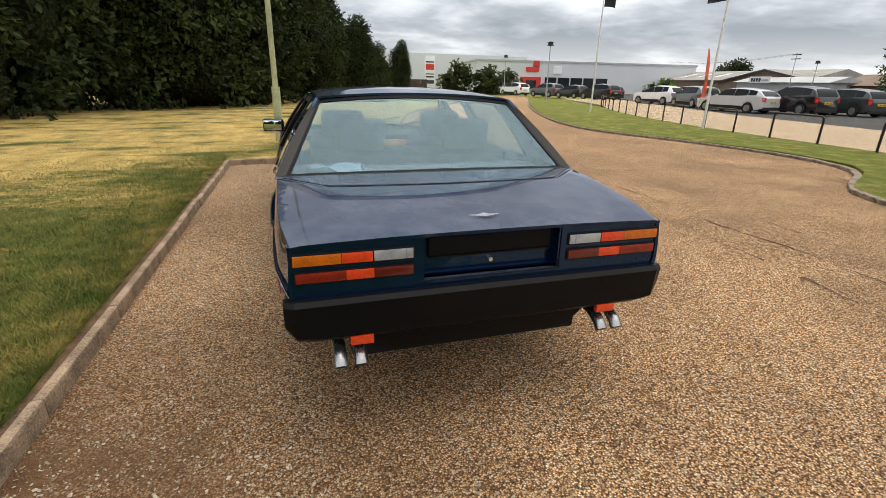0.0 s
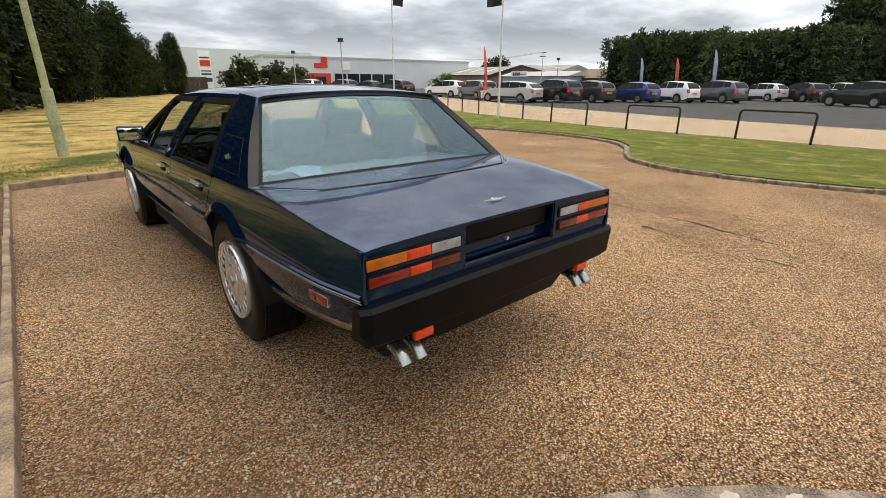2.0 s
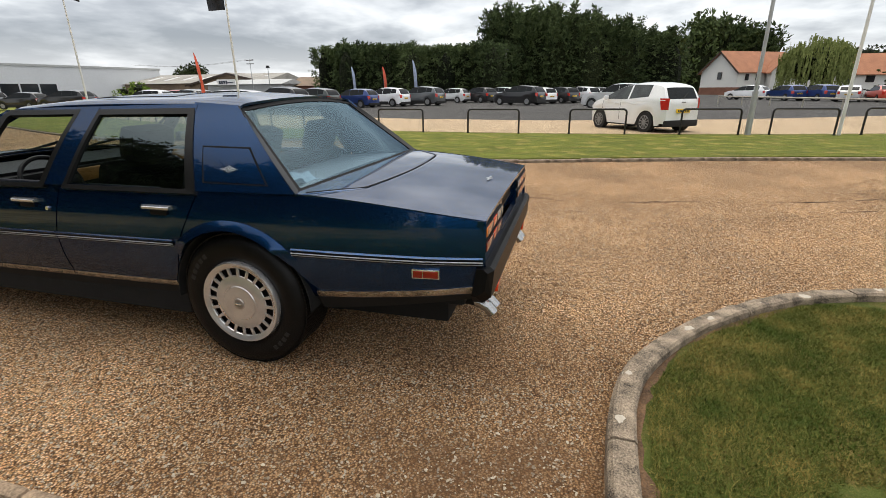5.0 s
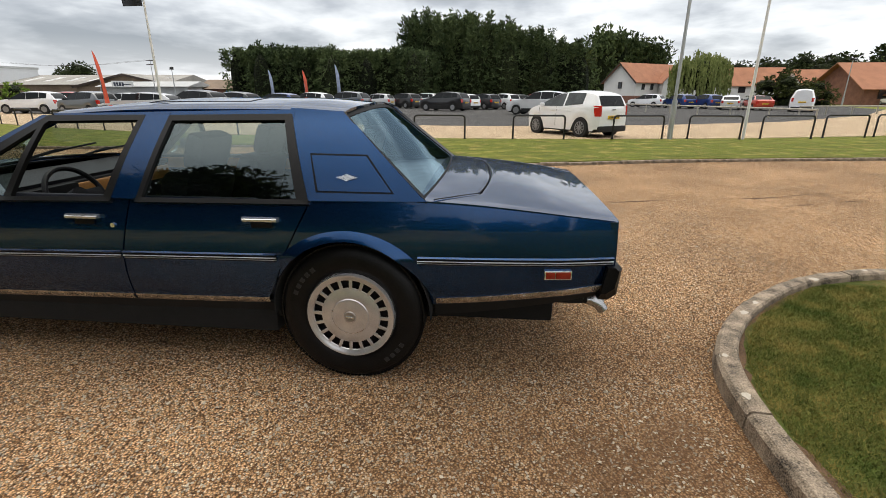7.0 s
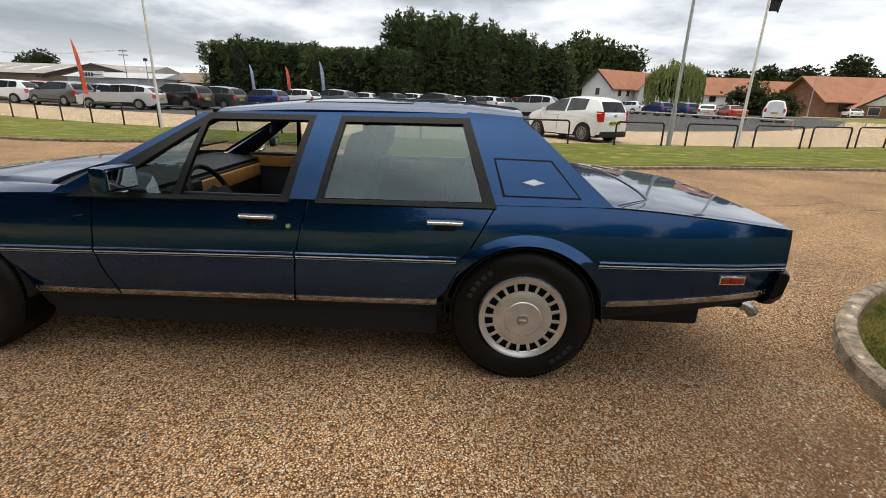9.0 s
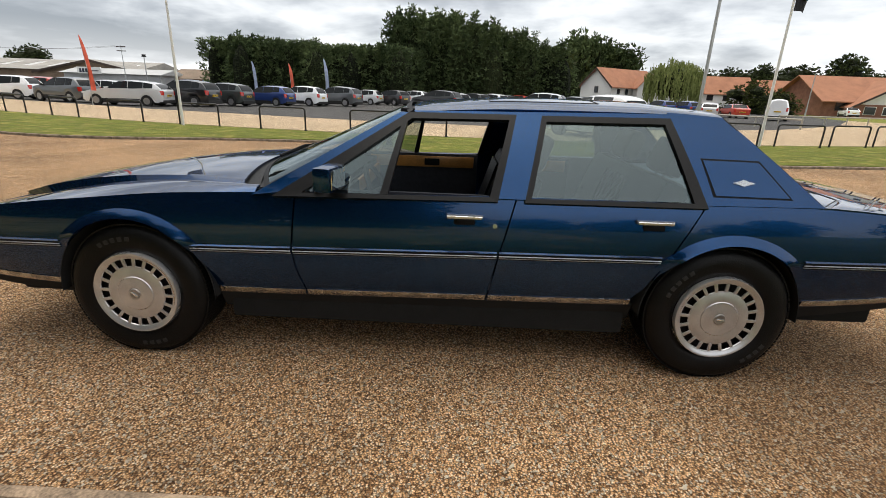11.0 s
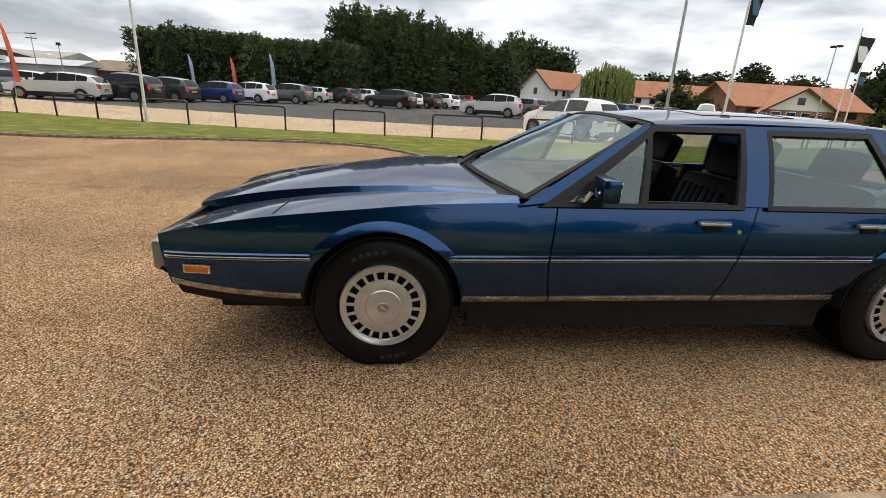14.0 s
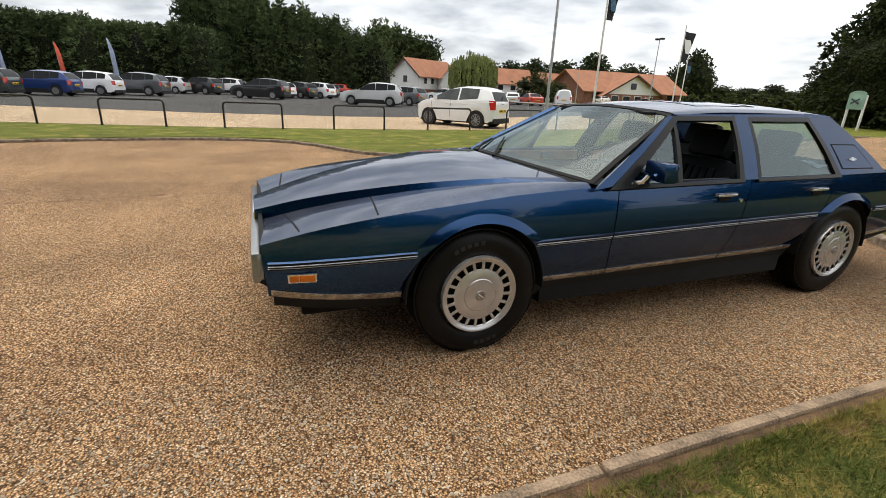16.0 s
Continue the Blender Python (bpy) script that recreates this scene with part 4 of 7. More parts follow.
for s in (-1, 1):
    bm = bmesh.new()

    def wing_top(u, v, s=s):
        y = 2.27 + (3.972 - 2.27) * u
        xo, xi = side_x(y, shoulder(y)), bonnet_x(y) + 0.004
        x = xo + (xi - xo) * v
        z = shoulder(y) + (wing_in(y) - shoulder(y)) * v + 0.008 * math.sin(math.pi * v)
        return (s * x, y, z)
    grid(bm, wing_top, 40, 8, 0.012)
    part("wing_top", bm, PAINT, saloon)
    # shut lines of the lamp covers on the wing tops
    for ya, yb in ((3.80, 3.84), (3.44, 3.40)):
        bm = bmesh.new()

        def shut(u, v, ya=ya, yb=yb, s=s):
            t = 0.10 + 0.84 * u
            y = ya + (yb - ya) * u + 0.009 * (v - 0.5)
            xo, xi = side_x(y, shoulder(y)), bonnet_x(y) + 0.004
            return (s * (xo + (xi - xo) * t), y, shoulder(y) + (wing_in(y) - shoulder(y)) * t + 0.008 * math.sin(math.pi * t) + 0.002)
        grid(bm, shut, 12, 1, 0.002)
        part("lamp_cover_joint", bm, SEAL, saloon)
bm = bmesh.new()


def bonnet_sheet(u, v):
    y = 2.36 + 0.10 * (1 - (2 * v - 1) ** 2) + (3.992 - 2.36 - 0.10 * (1 - (2 * v - 1) ** 2)) * u
    w, k = bonnet_x(y), 2 * v - 1
    crown = 0.006 + 0.022 * (1 - u)
    edge = max(0, (abs(k) - 0.955) / 0.045)
    rise = crown * (1 - (abs(k) / 0.955) ** 2.0) + 0.014 if edge <= 0 else 0.014 - (bonnet_step(y) + 0.006) * edge
    return (w * k if edge <= 0 else math.copysign(w * (0.955 + 0.035 * edge), k), y, bonnet_z(y) + rise)


grid(bm, bonnet_sheet, 44, 44, 0.012)
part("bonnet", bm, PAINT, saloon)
bm = bmesh.new()


def scuttle(u, v):
    k = 2 * u - 1
    y0 = 2.26 + 0.15 * (1 - k * k)
    return (0.79 * k, y0 + 0.16 * v, 0.893 + 0.042 * (1 - k * k) - 0.012 * v)


grid(bm, scuttle, 24, 3, 0.01)
part("scuttle", bm, TRIM_BLACK, saloon)
# nose: face, bumper and grille edge
bm = bmesh.new()


def nose_face(u, v):
    k = 2 * u - 1
    x = 0.765 * k
    top = shoulder(3.97) + (0.69 - shoulder(3.97)) * max(0, 1 - abs(k) / 0.27) * 0.6
    return (x, 3.972 + 0.012 * (1 - v), 0.53 + (top - 0.53) * v)


grid(bm, nose_face, 30, 3, 0.02)
part("nose_panel", bm, TRIM_BLACK, saloon)
bm = bmesh.new()
box(bm, (-0.19, 3.975, 0.56), (0.19, 3.998, 0.684), 0.008)
part("grille", bm, CHROME, saloon, "upright chrome radiator grille")
bm = bmesh.new()
box(bm, (-0.772, 3.960, 0.492), (0.772, 4.014, 0.640), 0.02)
part("front_bumper", bm, FRONT_BUMPER, saloon, "slim bright front bumper")
bm = bmesh.new()


def apron(u, v):
    k = 2 * u - 1
    return ((0.772 - 0.03 * v) * k, 3.985 - 0.12 * v, 0.50 - 0.10 * v)


grid(bm, apron, 12, 4, 0.02)
part("front_apron", bm, TRIM_BLACK, saloon)

# ---- roof and pillars ----
roof_z = smooth_curve([(0.02, 1.282), (0.4, 1.300), (0.99, 1.297), (1.54, 1.268), (1.6, 1.255)])


def pane_x(z):
    """Half the width of the glasshouse at a height."""
    t = (z - 0.915) / 0.36
    return 0.838 - 0.232 * t + 0.014 * math.sin(math.pi * min(max(t, 0), 1))


bm = bmesh.new()


def roof_sheet(u, v):
    k = 2 * v - 1
    y = 0.045 - 0.02 * (1 - k * k) + (1.535 + 0.05 * (1 - k * k) - 0.045) * u
    w = pane_x(roof_z(y)) + 0.004
    crown = 0.030 + 0.012 * math.sin(math.pi * u)
    drop = 0.012 * max(0, (abs(k) - 0.9) / 0.1) ** 2
    return (w * k, y, roof_z(y) + 0.012 + crown * (1 - abs(k) ** 2.0) - drop)


grid(bm, roof_sheet, 36, 32, 0.012)
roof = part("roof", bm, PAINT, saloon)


def roof_at(x, y):
    """The height of the roof skin at a place."""
    k = x / (pane_x(roof_z(y)) + 0.004)
    u = (y - 0.045) / 1.49
    return roof_z(y) + 0.012 + (0.030 + 0.012 * math.sin(math.pi * u)) * (1 - k * k)


bm = bmesh.new()
rim = [(-0.41, 0.60), (0.41, 0.60), (0.41, 1.16), (-0.41, 1.16)]
loop = [Vector(a).lerp(Vector(b), k / 14) for a, b in zip(rim, rim[1:] + rim[:1]) for k in range(14)]
tube(bm, [(p.x, p.y, roof_at(p.x, p.y) - 0.001) for p in loop + loop[:1]], 0.004, 6)
part("sunroof_seam", bm, SEAL, roof)
bm = bmesh.new()
grid(bm, lambda u, v: (1.10 * (v - 0.5), 0.10 + 1.38 * u, 1.262 + 0.02 * (1 - (2 * v - 1) ** 2)), 8, 8, 0.006)
part("headlining", bm, HEADLINING, saloon)


def on_pane(s, y, z, out=0.0):
    return Vector((s * (pane_x(z) + out), y, z))


def sheet4(bm, s, a, b, c, d, out, thick, nu=6, nv=10):
    """A panel of the glasshouse between four (y, z) corners: a-b below, d-c above."""
    def f(u, v):
        y = (a[0] * (1 - u) + b[0] * u) * (1 - v) + (d[0] * (1 - u) + c[0] * u) * v
        z = (a[1] * (1 - u) + b[1] * u) * (1 - v) + (d[1] * (1 - u) + c[1] * u) * v
        return on_pane(s, y, z, out)
    grid(bm, f, nu, nv, thick)


def ring(bm, s, outer, inner, out, thick):
    """A frame between two (y, z) outlines of equal count."""
    n = len(outer)
    for i in range(n):
        j = (i + 1) % n
        sheet4(bm, s, outer[i], outer[j], inner[j], inner[i], out, thick, 8, 1)


for s in (-1, 1):
    # rear pillar with its louvre panel and emblem
    bm = bmesh.new()

    def c_panel(u, v, s=s):
        y = (0.182 * (1 - u) - 0.375 * u) * (1 - v) + (0.312 * (1 - u) + 0.045 * u) * v
        z = 0.910 + (roof_z(y) + 0.008 - 0.910) * v + (0.008 * u if v < 0.01 else 0)
        return on_pane(s, y, z, 0.004)
    grid(bm, c_panel, 14, 14, 0.014)
    pillar = part("rear_pillar", bm, PAINT, saloon)
    bm = bmesh.new()
    q = ((0.124, 0.954), (-0.212, 0.953), (-0.084, 1.100), (0.172, 1.103))
    sheet4(bm, s, *q, 0.0075, 0.006)
    flap = part("pillar_flap", bm, PAINT, pillar)
    bm = bmesh.new()
    big = ((0.134, 0.947), (-0.226, 0.946), (-0.089, 1.107), (0.181, 1.110))
    ring(bm, s, big, q, 0.0055, 0.004)
    part("flap_seal", bm, SEAL, pillar)
    bm = bmesh.new()
    c = Vector((s * (pane_x(1.012) + 0.0135), -0.004, 1.012))
    tilt = Vector((s * (pane_x(1.03) - pane_x(1.0)), 0, 0.03)).normalized()
    for pts in (((-0.052, 0), (-0.02, 0.009), (0, 0.018), (0.02, 0.009), (0.052, 0), (0.02, -0.009), (0, -0.018), (-0.02, -0.009)),):
        vs = [bm.verts.new(c + Vector((0, a, 0)) + tilt * b) for a, b in pts]
        fc2 = bm.faces.new(vs)
        bmesh.ops.solidify(bm, geom=[fc2], thickness=0.004)
    part("winged_emblem", bm, EMBLEM, pillar, "small silver winged emblem")
    # centre pillar
    bm = bmesh.new()
    sheet4(bm, s, (0.992, 0.905), (1.128, 0.905), (1.038, 1.285), (0.915, 1.287), 0.008, 0.02)
    part("centre_pillar", bm, PAINT, saloon)
    # windscreen pillar
    bm = bmesh.new()
    sheet4(bm, s, (2.275, 0.880), (2.15, 0.895), (1.50, 1.262), (1.60, 1.268), 0.002, 0.03, 4, 16)
    part("windscreen_pillar", bm, PAINT, saloon)
    # drip rail above the doors
    bm = bmesh.new()
    sheet4(bm, s, (0.29, 1.262), (1.50, 1.245), (1.54, 1.275), (0.29, 1.300), 0.006, 0.015, 20, 2)
    part("cant_rail", bm, PAINT, saloon)
    # rear door window: dark frame and glass
    o = ((0.160, 0.898), (0.998, 0.892), (0.918, 1.272), (0.300, 1.280))
    i = ((0.222, 0.917), (0.966, 0.911), (0.896, 1.246), (0.330, 1.252))
    bm = bmesh.new()
    ring(bm, s, o, i, 0.009, 0.022)
    rframe = part("rear_window_frame", bm, FRAME_GREY, saloon)
    bm = bmesh.new()
    sheet4(bm, s, *i, -0.008, 0.0, 8, 8)
    g = part("window_pane", bm, SIDE_GLASS, rframe)
    g.visible_shadow = False
    # front door window: frame, quarter light, lowered main pane
    o = ((1.122, 0.892), (2.175, 0.880), (1.560, 1.268), (1.040, 1.272))
    i = ((1.160, 0.911), (2.040, 0.898), (1.545, 1.240), (1.074, 1.248))
    bm = bmesh.new()
    ring(bm, s, o, i, 0.009, 0.022)
    sheet4(bm, s, (1.635, 0.905), (1.672, 0.905), (1.590, 1.225), (1.562, 1.24), 0.009, 0.022)
    fframe = part("front_window_frame", bm, FRAME_GREY, saloon)
    bm = bmesh.new()
    sheet4(bm, s, (1.67, 0.902), (2.04, 0.900), (1.60, 1.20), (1.588, 1.21), -0.008, 0.0, 8, 8)
    g = part("quarter_light", bm, SIDE_GLASS, fframe)
    g.visible_shadow = False
    # door mirror
    bm = bmesh.new()
    base = on_pane(s, 1.965, 0.925, 0.012)
    tube(bm, [base + Vector((s * -0.01, 0.01, -0.02)), base + Vector((s * 0.03, 0.0, -0.005)), base + Vector((s * 0.05, -0.015, 0.035))], [0.016, 0.013, 0.011], 10)
    mirror = part("door_mirror_stem", bm, CHROME, fdoor if s > 0 else saloon)
    mm = Matrix.Translation(base + Vector((s * 0.072, -0.075, 0.058))) @ pose(0, 0, 0, 0, 0, s * 8)
    mm = mm @ Matrix.Diagonal((1, 1, 1, 1) if s < 0 else (0.72, 0.6, 0.75, 1))
    bm = bmesh.new()
    box(bm, (-0.090, -0.045, -0.055), (0.090, 0.040, 0.055), 0.018, mm)
    part("mirror_housing", bm, PAINT, mirror, "dark blue mirror housing")
    bm = bmesh.new()
    box(bm, (-0.078, -0.0485, -0.043), (0.078, -0.043, 0.043), 0.004, mm)
    part("mirror_glass", bm, MIRROR, mirror)

# windscreen and rear window
bm = bmesh.new()


def ws(u, v, d=0.0):
    k = 2 * u - 1
    yb, yt = 2.235 + 0.19 * (1 - k * k), 1.545 + 0.05 * (1 - k * k)
    zb, zt = 0.898 + 0.045 * (1 - k * k), 1.272 + 0.035 * (1 - k * k)
    return ((0.795 + (0.592 - 0.795) * v) * k, yb + (yt - yb) * v, zb + (zt - zb) * v + d)


grid(bm, ws, 24, 12)
g = part("windscreen", bm, SCREEN_GLASS, saloon)
g.visible_shadow = False
bm = bmesh.new()
for u0, u1, v0, v1 in ((0, 1, 0.0, 0.03), (0, 1, 0.965, 1.0), (0.0, 0.02, 0, 1), (0.98, 1.0, 0, 1)):
    grid(bm, lambda u, v: ws(u0 + (u1 - u0) * u, v0 + (v1 - v0) * v, 0.004), 16, 10, 0.006)
part("windscreen_seal", bm, SEAL, saloon)
bm = bmesh.new()


def rw(u, v, d=0.0):
    k = 2 * u - 1
    return ((0.782 + (0.585 - 0.782) * v) * k, -0.352 - 0.035 * (1 - k * k) + (0.398 + 0.01 * (1 - k * k)) * v, 0.922 + 0.010 * (1 - k * k) + (0.346 + 0.024 * (1 - k * k)) * v + d)


grid(bm, rw, 20, 12)
g = part("rear_screen", bm, REAR_GLASS, saloon, "sloping rear screen reflecting the clouds")
g.visible_shadow = False
bm = bmesh.new()
for u0, u1, v0, v1 in ((0, 1, -0.02, 0.008), (0, 1, 0.972, 1.02), (-0.004, 0.010, 0, 1), (0.990, 1.004, 0, 1)):
    grid(bm, lambda u, v: rw(u0 + (u1 - u0) * u, v0 + (v1 - v0) * v, 0.005), 16, 10, 0.008)
part("rear_screen_seal", bm, SEAL, saloon)
for s in (-1, 1):
    bm = bmesh.new()

    def surround(u, v, s=s):
        y = -0.375 + 0.42 * v
        z = 0.914 + (roof_z(y) + 0.008 - 0.914) * v
        edge = on_pane(s, y, z, 0.004)
        return edge.lerp(Vector(rw((1 + s) / 2, v, 0.004)), u * 0.96)
    grid(bm, surround, 4, 14, 0.006)
    part("rear_screen_surround", bm, FRAME_GREY, saloon)
for u0, v0, u1, v1 in ((0.80, 0.03, 0.93, 0.20), (0.54, 0.03, 0.73, 0.24)):
    tip, foot = Vector(ws(u1, v1, 0.014)), Vector(ws(u0, v0, 0.014))
    bm = bmesh.new()
    tube(bm, [foot + Vector((-0.06, 0.05, -0.02)), foot.lerp(tip, 0.30) + Vector((0, 0, 0.014)), foot.lerp(tip, 0.55)], [0.010, 0.007, 0.005], 6)
    arm = part("wiper_arm", bm, TRIM_BLACK, saloon)
    bm = bmesh.new()
    tube(bm, [foot, foot.lerp(tip, 0.5) + Vector((0, 0, 0.004)), tip], 0.007, 6)
    part("wiper_blade", bm, SEAL, arm)

# ---- rear deck, boot lid, tail ----
SHUT = [(-0.80, -0.40), (-0.60, -0.60), (0.60, -0.60), (0.80, -0.40)]


def deck_y(x):
    return float(np.interp(x, [p[0] for p in SHUT], [p[1] for p in SHUT])) - 0.05 * max(0, 1 - (x / 0.6) ** 2)


def deck_z(x, y):
    k = x / half_width(y)
    return shoulder(y) + 0.008 + 0.014 * (1 - abs(k) ** 2.4) - 0.008 * max(0, (abs(k) - 0.93) / 0.07) ** 2


bm = bmesh.new()


def deck(u, v):
    k = 2 * u - 1
    x0 = 0.80 * k
    y0, y1 = -0.33, deck_y(x0) + 0.003
    y = y0 + (y1 - y0) * v
    x = side_x(y, shoulder(y)) * k
    return (x, y, deck_z(x, y) - (0.003 if v > 0.99 else 0.0))


grid(bm, deck, 40, 30, 0.012)
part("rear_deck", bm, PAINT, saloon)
bm = bmesh.new()


def lid(u, v):
    k = 2 * u - 1
    y0 = deck_y(0.80 * k) - 0.003
    y = y0 + (-1.224 - y0) * v
    x = (side_x(y, shoulder(y)) - 0.002) * k
    return (x, y, deck_z(x, y) - (0.003 if v < 0.01 else 0.0))


grid(bm, lid, 44, 60, 0.014)
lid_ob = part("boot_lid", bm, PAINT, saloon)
bm = bmesh.new()
tube(bm, [(x, deck_y(x), deck_z(x, deck_y(x)) + 0.0005) for x in np.linspace(-0.80, 0.80, 60)], 0.0024, 6)
part("boot_shut_line", bm, SEAL, lid_ob)
bm = bmesh.new()
vs = [bm.verts.new((a, -1.10 + b, deck_z(a, -1.10 + b) + 0.008)) for a, b in ((-0.075, 0.006), (-0.02, 0.012), (0, 0.024), (0.02, 0.012), (0.075, 0.006), (0.02, -0.010), (0, -0.016), (-0.02, -0.010))]
bmesh.ops.solidify(bm, geom=[bm.faces.new(vs)], thickness=0.005)
part("boot_emblem", bm, EMBLEM, lid_ob, "silver winged emblem")

# tail panel as four pieces round the plate recess, its frame and recess
TY = -1.216
for x0, x1, z0, z1 in ((-0.785, -0.300, 0.625, 0.832), (0.300, 0.785, 0.625, 0.832), (-0.300, 0.300, 0.625, 0.655)):
    bm = bmesh.new()
    box(bm, (x0, TY, z0), (x1, TY + 0.03, z1))
    tail = part("tail_panel", bm, PAINT, saloon, smooth=False)
bm = bmesh.new()
box(bm, (-0.300, TY + 0.052, 0.655), (0.300, TY + 0.062, 0.835))
box(bm, (-0.302, TY + 0.005, 0.655), (-0.290, TY + 0.06, 0.832))
box(bm, (0.290, TY + 0.005, 0.655), (0.302, TY + 0.06, 0.832))
part("plate_recess", bm, PAINT, tail, smooth=False)
bm = bmesh.new()
box(bm, (-0.265, TY + 0.030, 0.742), (0.265, TY + 0.053, 0.822), 0.006)
part("plate_lamp_housing", bm, TRIM_BLACK, tail)
bm = bmesh.new()
box(bm, (-0.262, TY + 0.026, 0.734), (0.262, TY + 0.050, 0.741), 0.002)
part("plate_lamp_strip", bm, FRAME_GREY, tail)
bm = bmesh.new()
cyl(bm, (0, TY + 0.056, 0.708), (0, TY + 0.030, 0.708), 0.009, n=16)
part("boot_lock", bm, CHROME, tail)
bm = bmesh.new()
for p, q2 in (((-0.292, 0.658), (0.292, 0.658)), ((0.292, 0.658), (0.292, 0.70))):
    tube(bm, [(p[0], TY - 0.001, p[1]), (q2[0], TY - 0.001, q2[1])], 0.003, 6)
part("recess_edge", bm, FRAME_GREY, tail)
for s in (-1, 1):
    bm = bmesh.new()
    box(bm, (s * 0.775, TY - 0.008, 0.752), (s * 0.328, TY + 0.006, 0.806), 0.006)
    up_lamp = part("tail_lamp", bm, SEAL, saloon)
    for x0, x1, m in ((0.770, 0.6005, AMBER), (0.600, 0.4865, BRIGHT_RED), (0.482, 0.3605, CLEAR_LENS), (0.360, 0.334, CLEAR_LENS)):
        bm = bmesh.new()
        box(bm, (s * x0, TY - 0.012, 0.759), (s * x1, TY, 0.799), 0.003)
        part("lens", bm, m, up_lamp)
    bm = bmesh.new()
    box(bm, (s * 0.770, TY - 0.008, 0.688), (s * 0.328, TY + 0.006, 0.738), 0.006)
    low_lamp = part("tail_lamp", bm, SEAL, saloon)
    for x0, x1, m in ((0.765, 0.5865, RED), (0.586, 0.4825, BRIGHT_RED), (0.482, 0.334, DARK_RED)):
        bm = bmesh.new()
        box(bm, (s * x0, TY - 0.012, 0.694), (s * x1, TY, 0.732), 0.003)
        part("lens", bm, m, low_lamp)

# rear bumper: a faceted black beam with cut lower corners
bm = bmesh.new()
RB = [(-0.815, 0.50, 0.628), (-0.775, 0.456, 0.630), (-0.70, 0.446, 0.630), (0, 0.440, 0.632), (0.70, 0.446, 0.630), (0.775, 0.456, 0.630), (0.815, 0.50, 0.628)]
sec = []
for x, zl, zh in RB:
    back = -1.262 if abs(x) < 0.80 else -1.240
    fwd = -1.19
    sec.append([bm.verts.new(p) for p in ((x, fwd, zh), (x, back + 0.018, zh), (x, back, zh - 0.016), (x, back + 0.012, zl + 0.03), (x, back + 0.05, zl), (x, fwd + 0.02, zl))])
for a, b in zip(sec, sec[1:]):
    for k in range(6):
        bm.faces.new((a[k], a[(k + 1) % 6], b[(k + 1) % 6], b[k]))
bm.faces.new(sec[0])
bm.faces.new(sec[-1][::-1])
bumper = part("rear_bumper", bm, BUMPER, saloon, "black impact bumper with cut corners", smooth=False)
bm = bmesh.new()
va = [[bm.verts.new(p) for p in ((x0, -1.195, 0.446), (x1, -1.165, 0.346), (x1, -0.95, 0.33), (x0, -0.95, 0.446))] for x0, x1 in ((-0.47, -0.40), (0.47, 0.40))]
for k in range(4):
    bm.faces.new((va[0][k], va[0][(k + 1) % 4], va[1][(k + 1) % 4], va[1][k]))
bm.faces.new(va[0])
bm.faces.new(va[1][::-1])
part("rear_valance", bm, BUMPER, saloon, smooth=False)
for s in (-1, 1):
    bm = bmesh.new()
    box(bm, (s * 0.585, -1.252, 0.432), (s * 0.495, -1.226, 0.470), 0.004)
    part("reflector", bm, BRIGHT_RED, bumper, "orange-red bumper reflector")
    for x in (0.545, 0.625):
        bm = bmesh.new()
        pts = [(s * x, -0.85, 0.395), (s * x, -1.12, 0.395), (s * x, -1.17, 0.388), (s * x, -1.212, 0.366), (s * x, -1.238, 0.335)]
        tube(bm, pts[:3], [0.024, 0.024, 0.025], 14)
        # black puts the shade under the bumper into the pipe's colour
        pipe = part("exhaust_pipe", bm, WELL, saloon)
        bm = bmesh.new()
        tube(bm, [Vector(pts[2]) + Vector((0, 0.02, 0.002))] + [Vector(c) for c in pts[2:]], [0.026, 0.0265, 0.027, 0.0275], 16)
        part("exhaust_tip", bm, TIP, pipe, "bright turned-down tailpipe")
        bm = bmesh.new()
        d = (Vector(pts[4]) - Vector(pts[3])).normalized()
        cyl(bm, Vector(pts[4]) - d * 0.002, Vector(pts[4]) + d * 0.001, 0.0225, n=16)
        part("pipe_mouth", bm, SEAL, pipe)
    bm = bmesh.new()
    tube(bm, [(s * 0.585, -0.3, 0.33), (s * 0.585, -0.9, 0.385)], 0.05, 10)
    part("silencer", bm, WELL, saloon)


# ---- wheels ----
def lathe(bm, profile, n=48):
    """Turns (x, r) round the wheel's axle, which lies along x."""
    rings = [[bm.verts.new((x, r * math.cos(2 * math.pi * k / n), r * math.sin(2 * math.pi * k / n))) for k in range(n)] if r > 1e-4 else [bm.verts.new((x, 0, 0))] for x, r in profile]
    for a, b in zip(rings, rings[1:]):
        for k in range(n):
            j = (k + 1) % n
            if len(a) == 1:
                bm.faces.new((a[0], b[j], b[k]))
            elif len(b) == 1:
                bm.faces.new((a[k], a[j], b[0]))
            else:
                bm.faces.new((a[k], a[j], b[j], b[k]))
    return bm


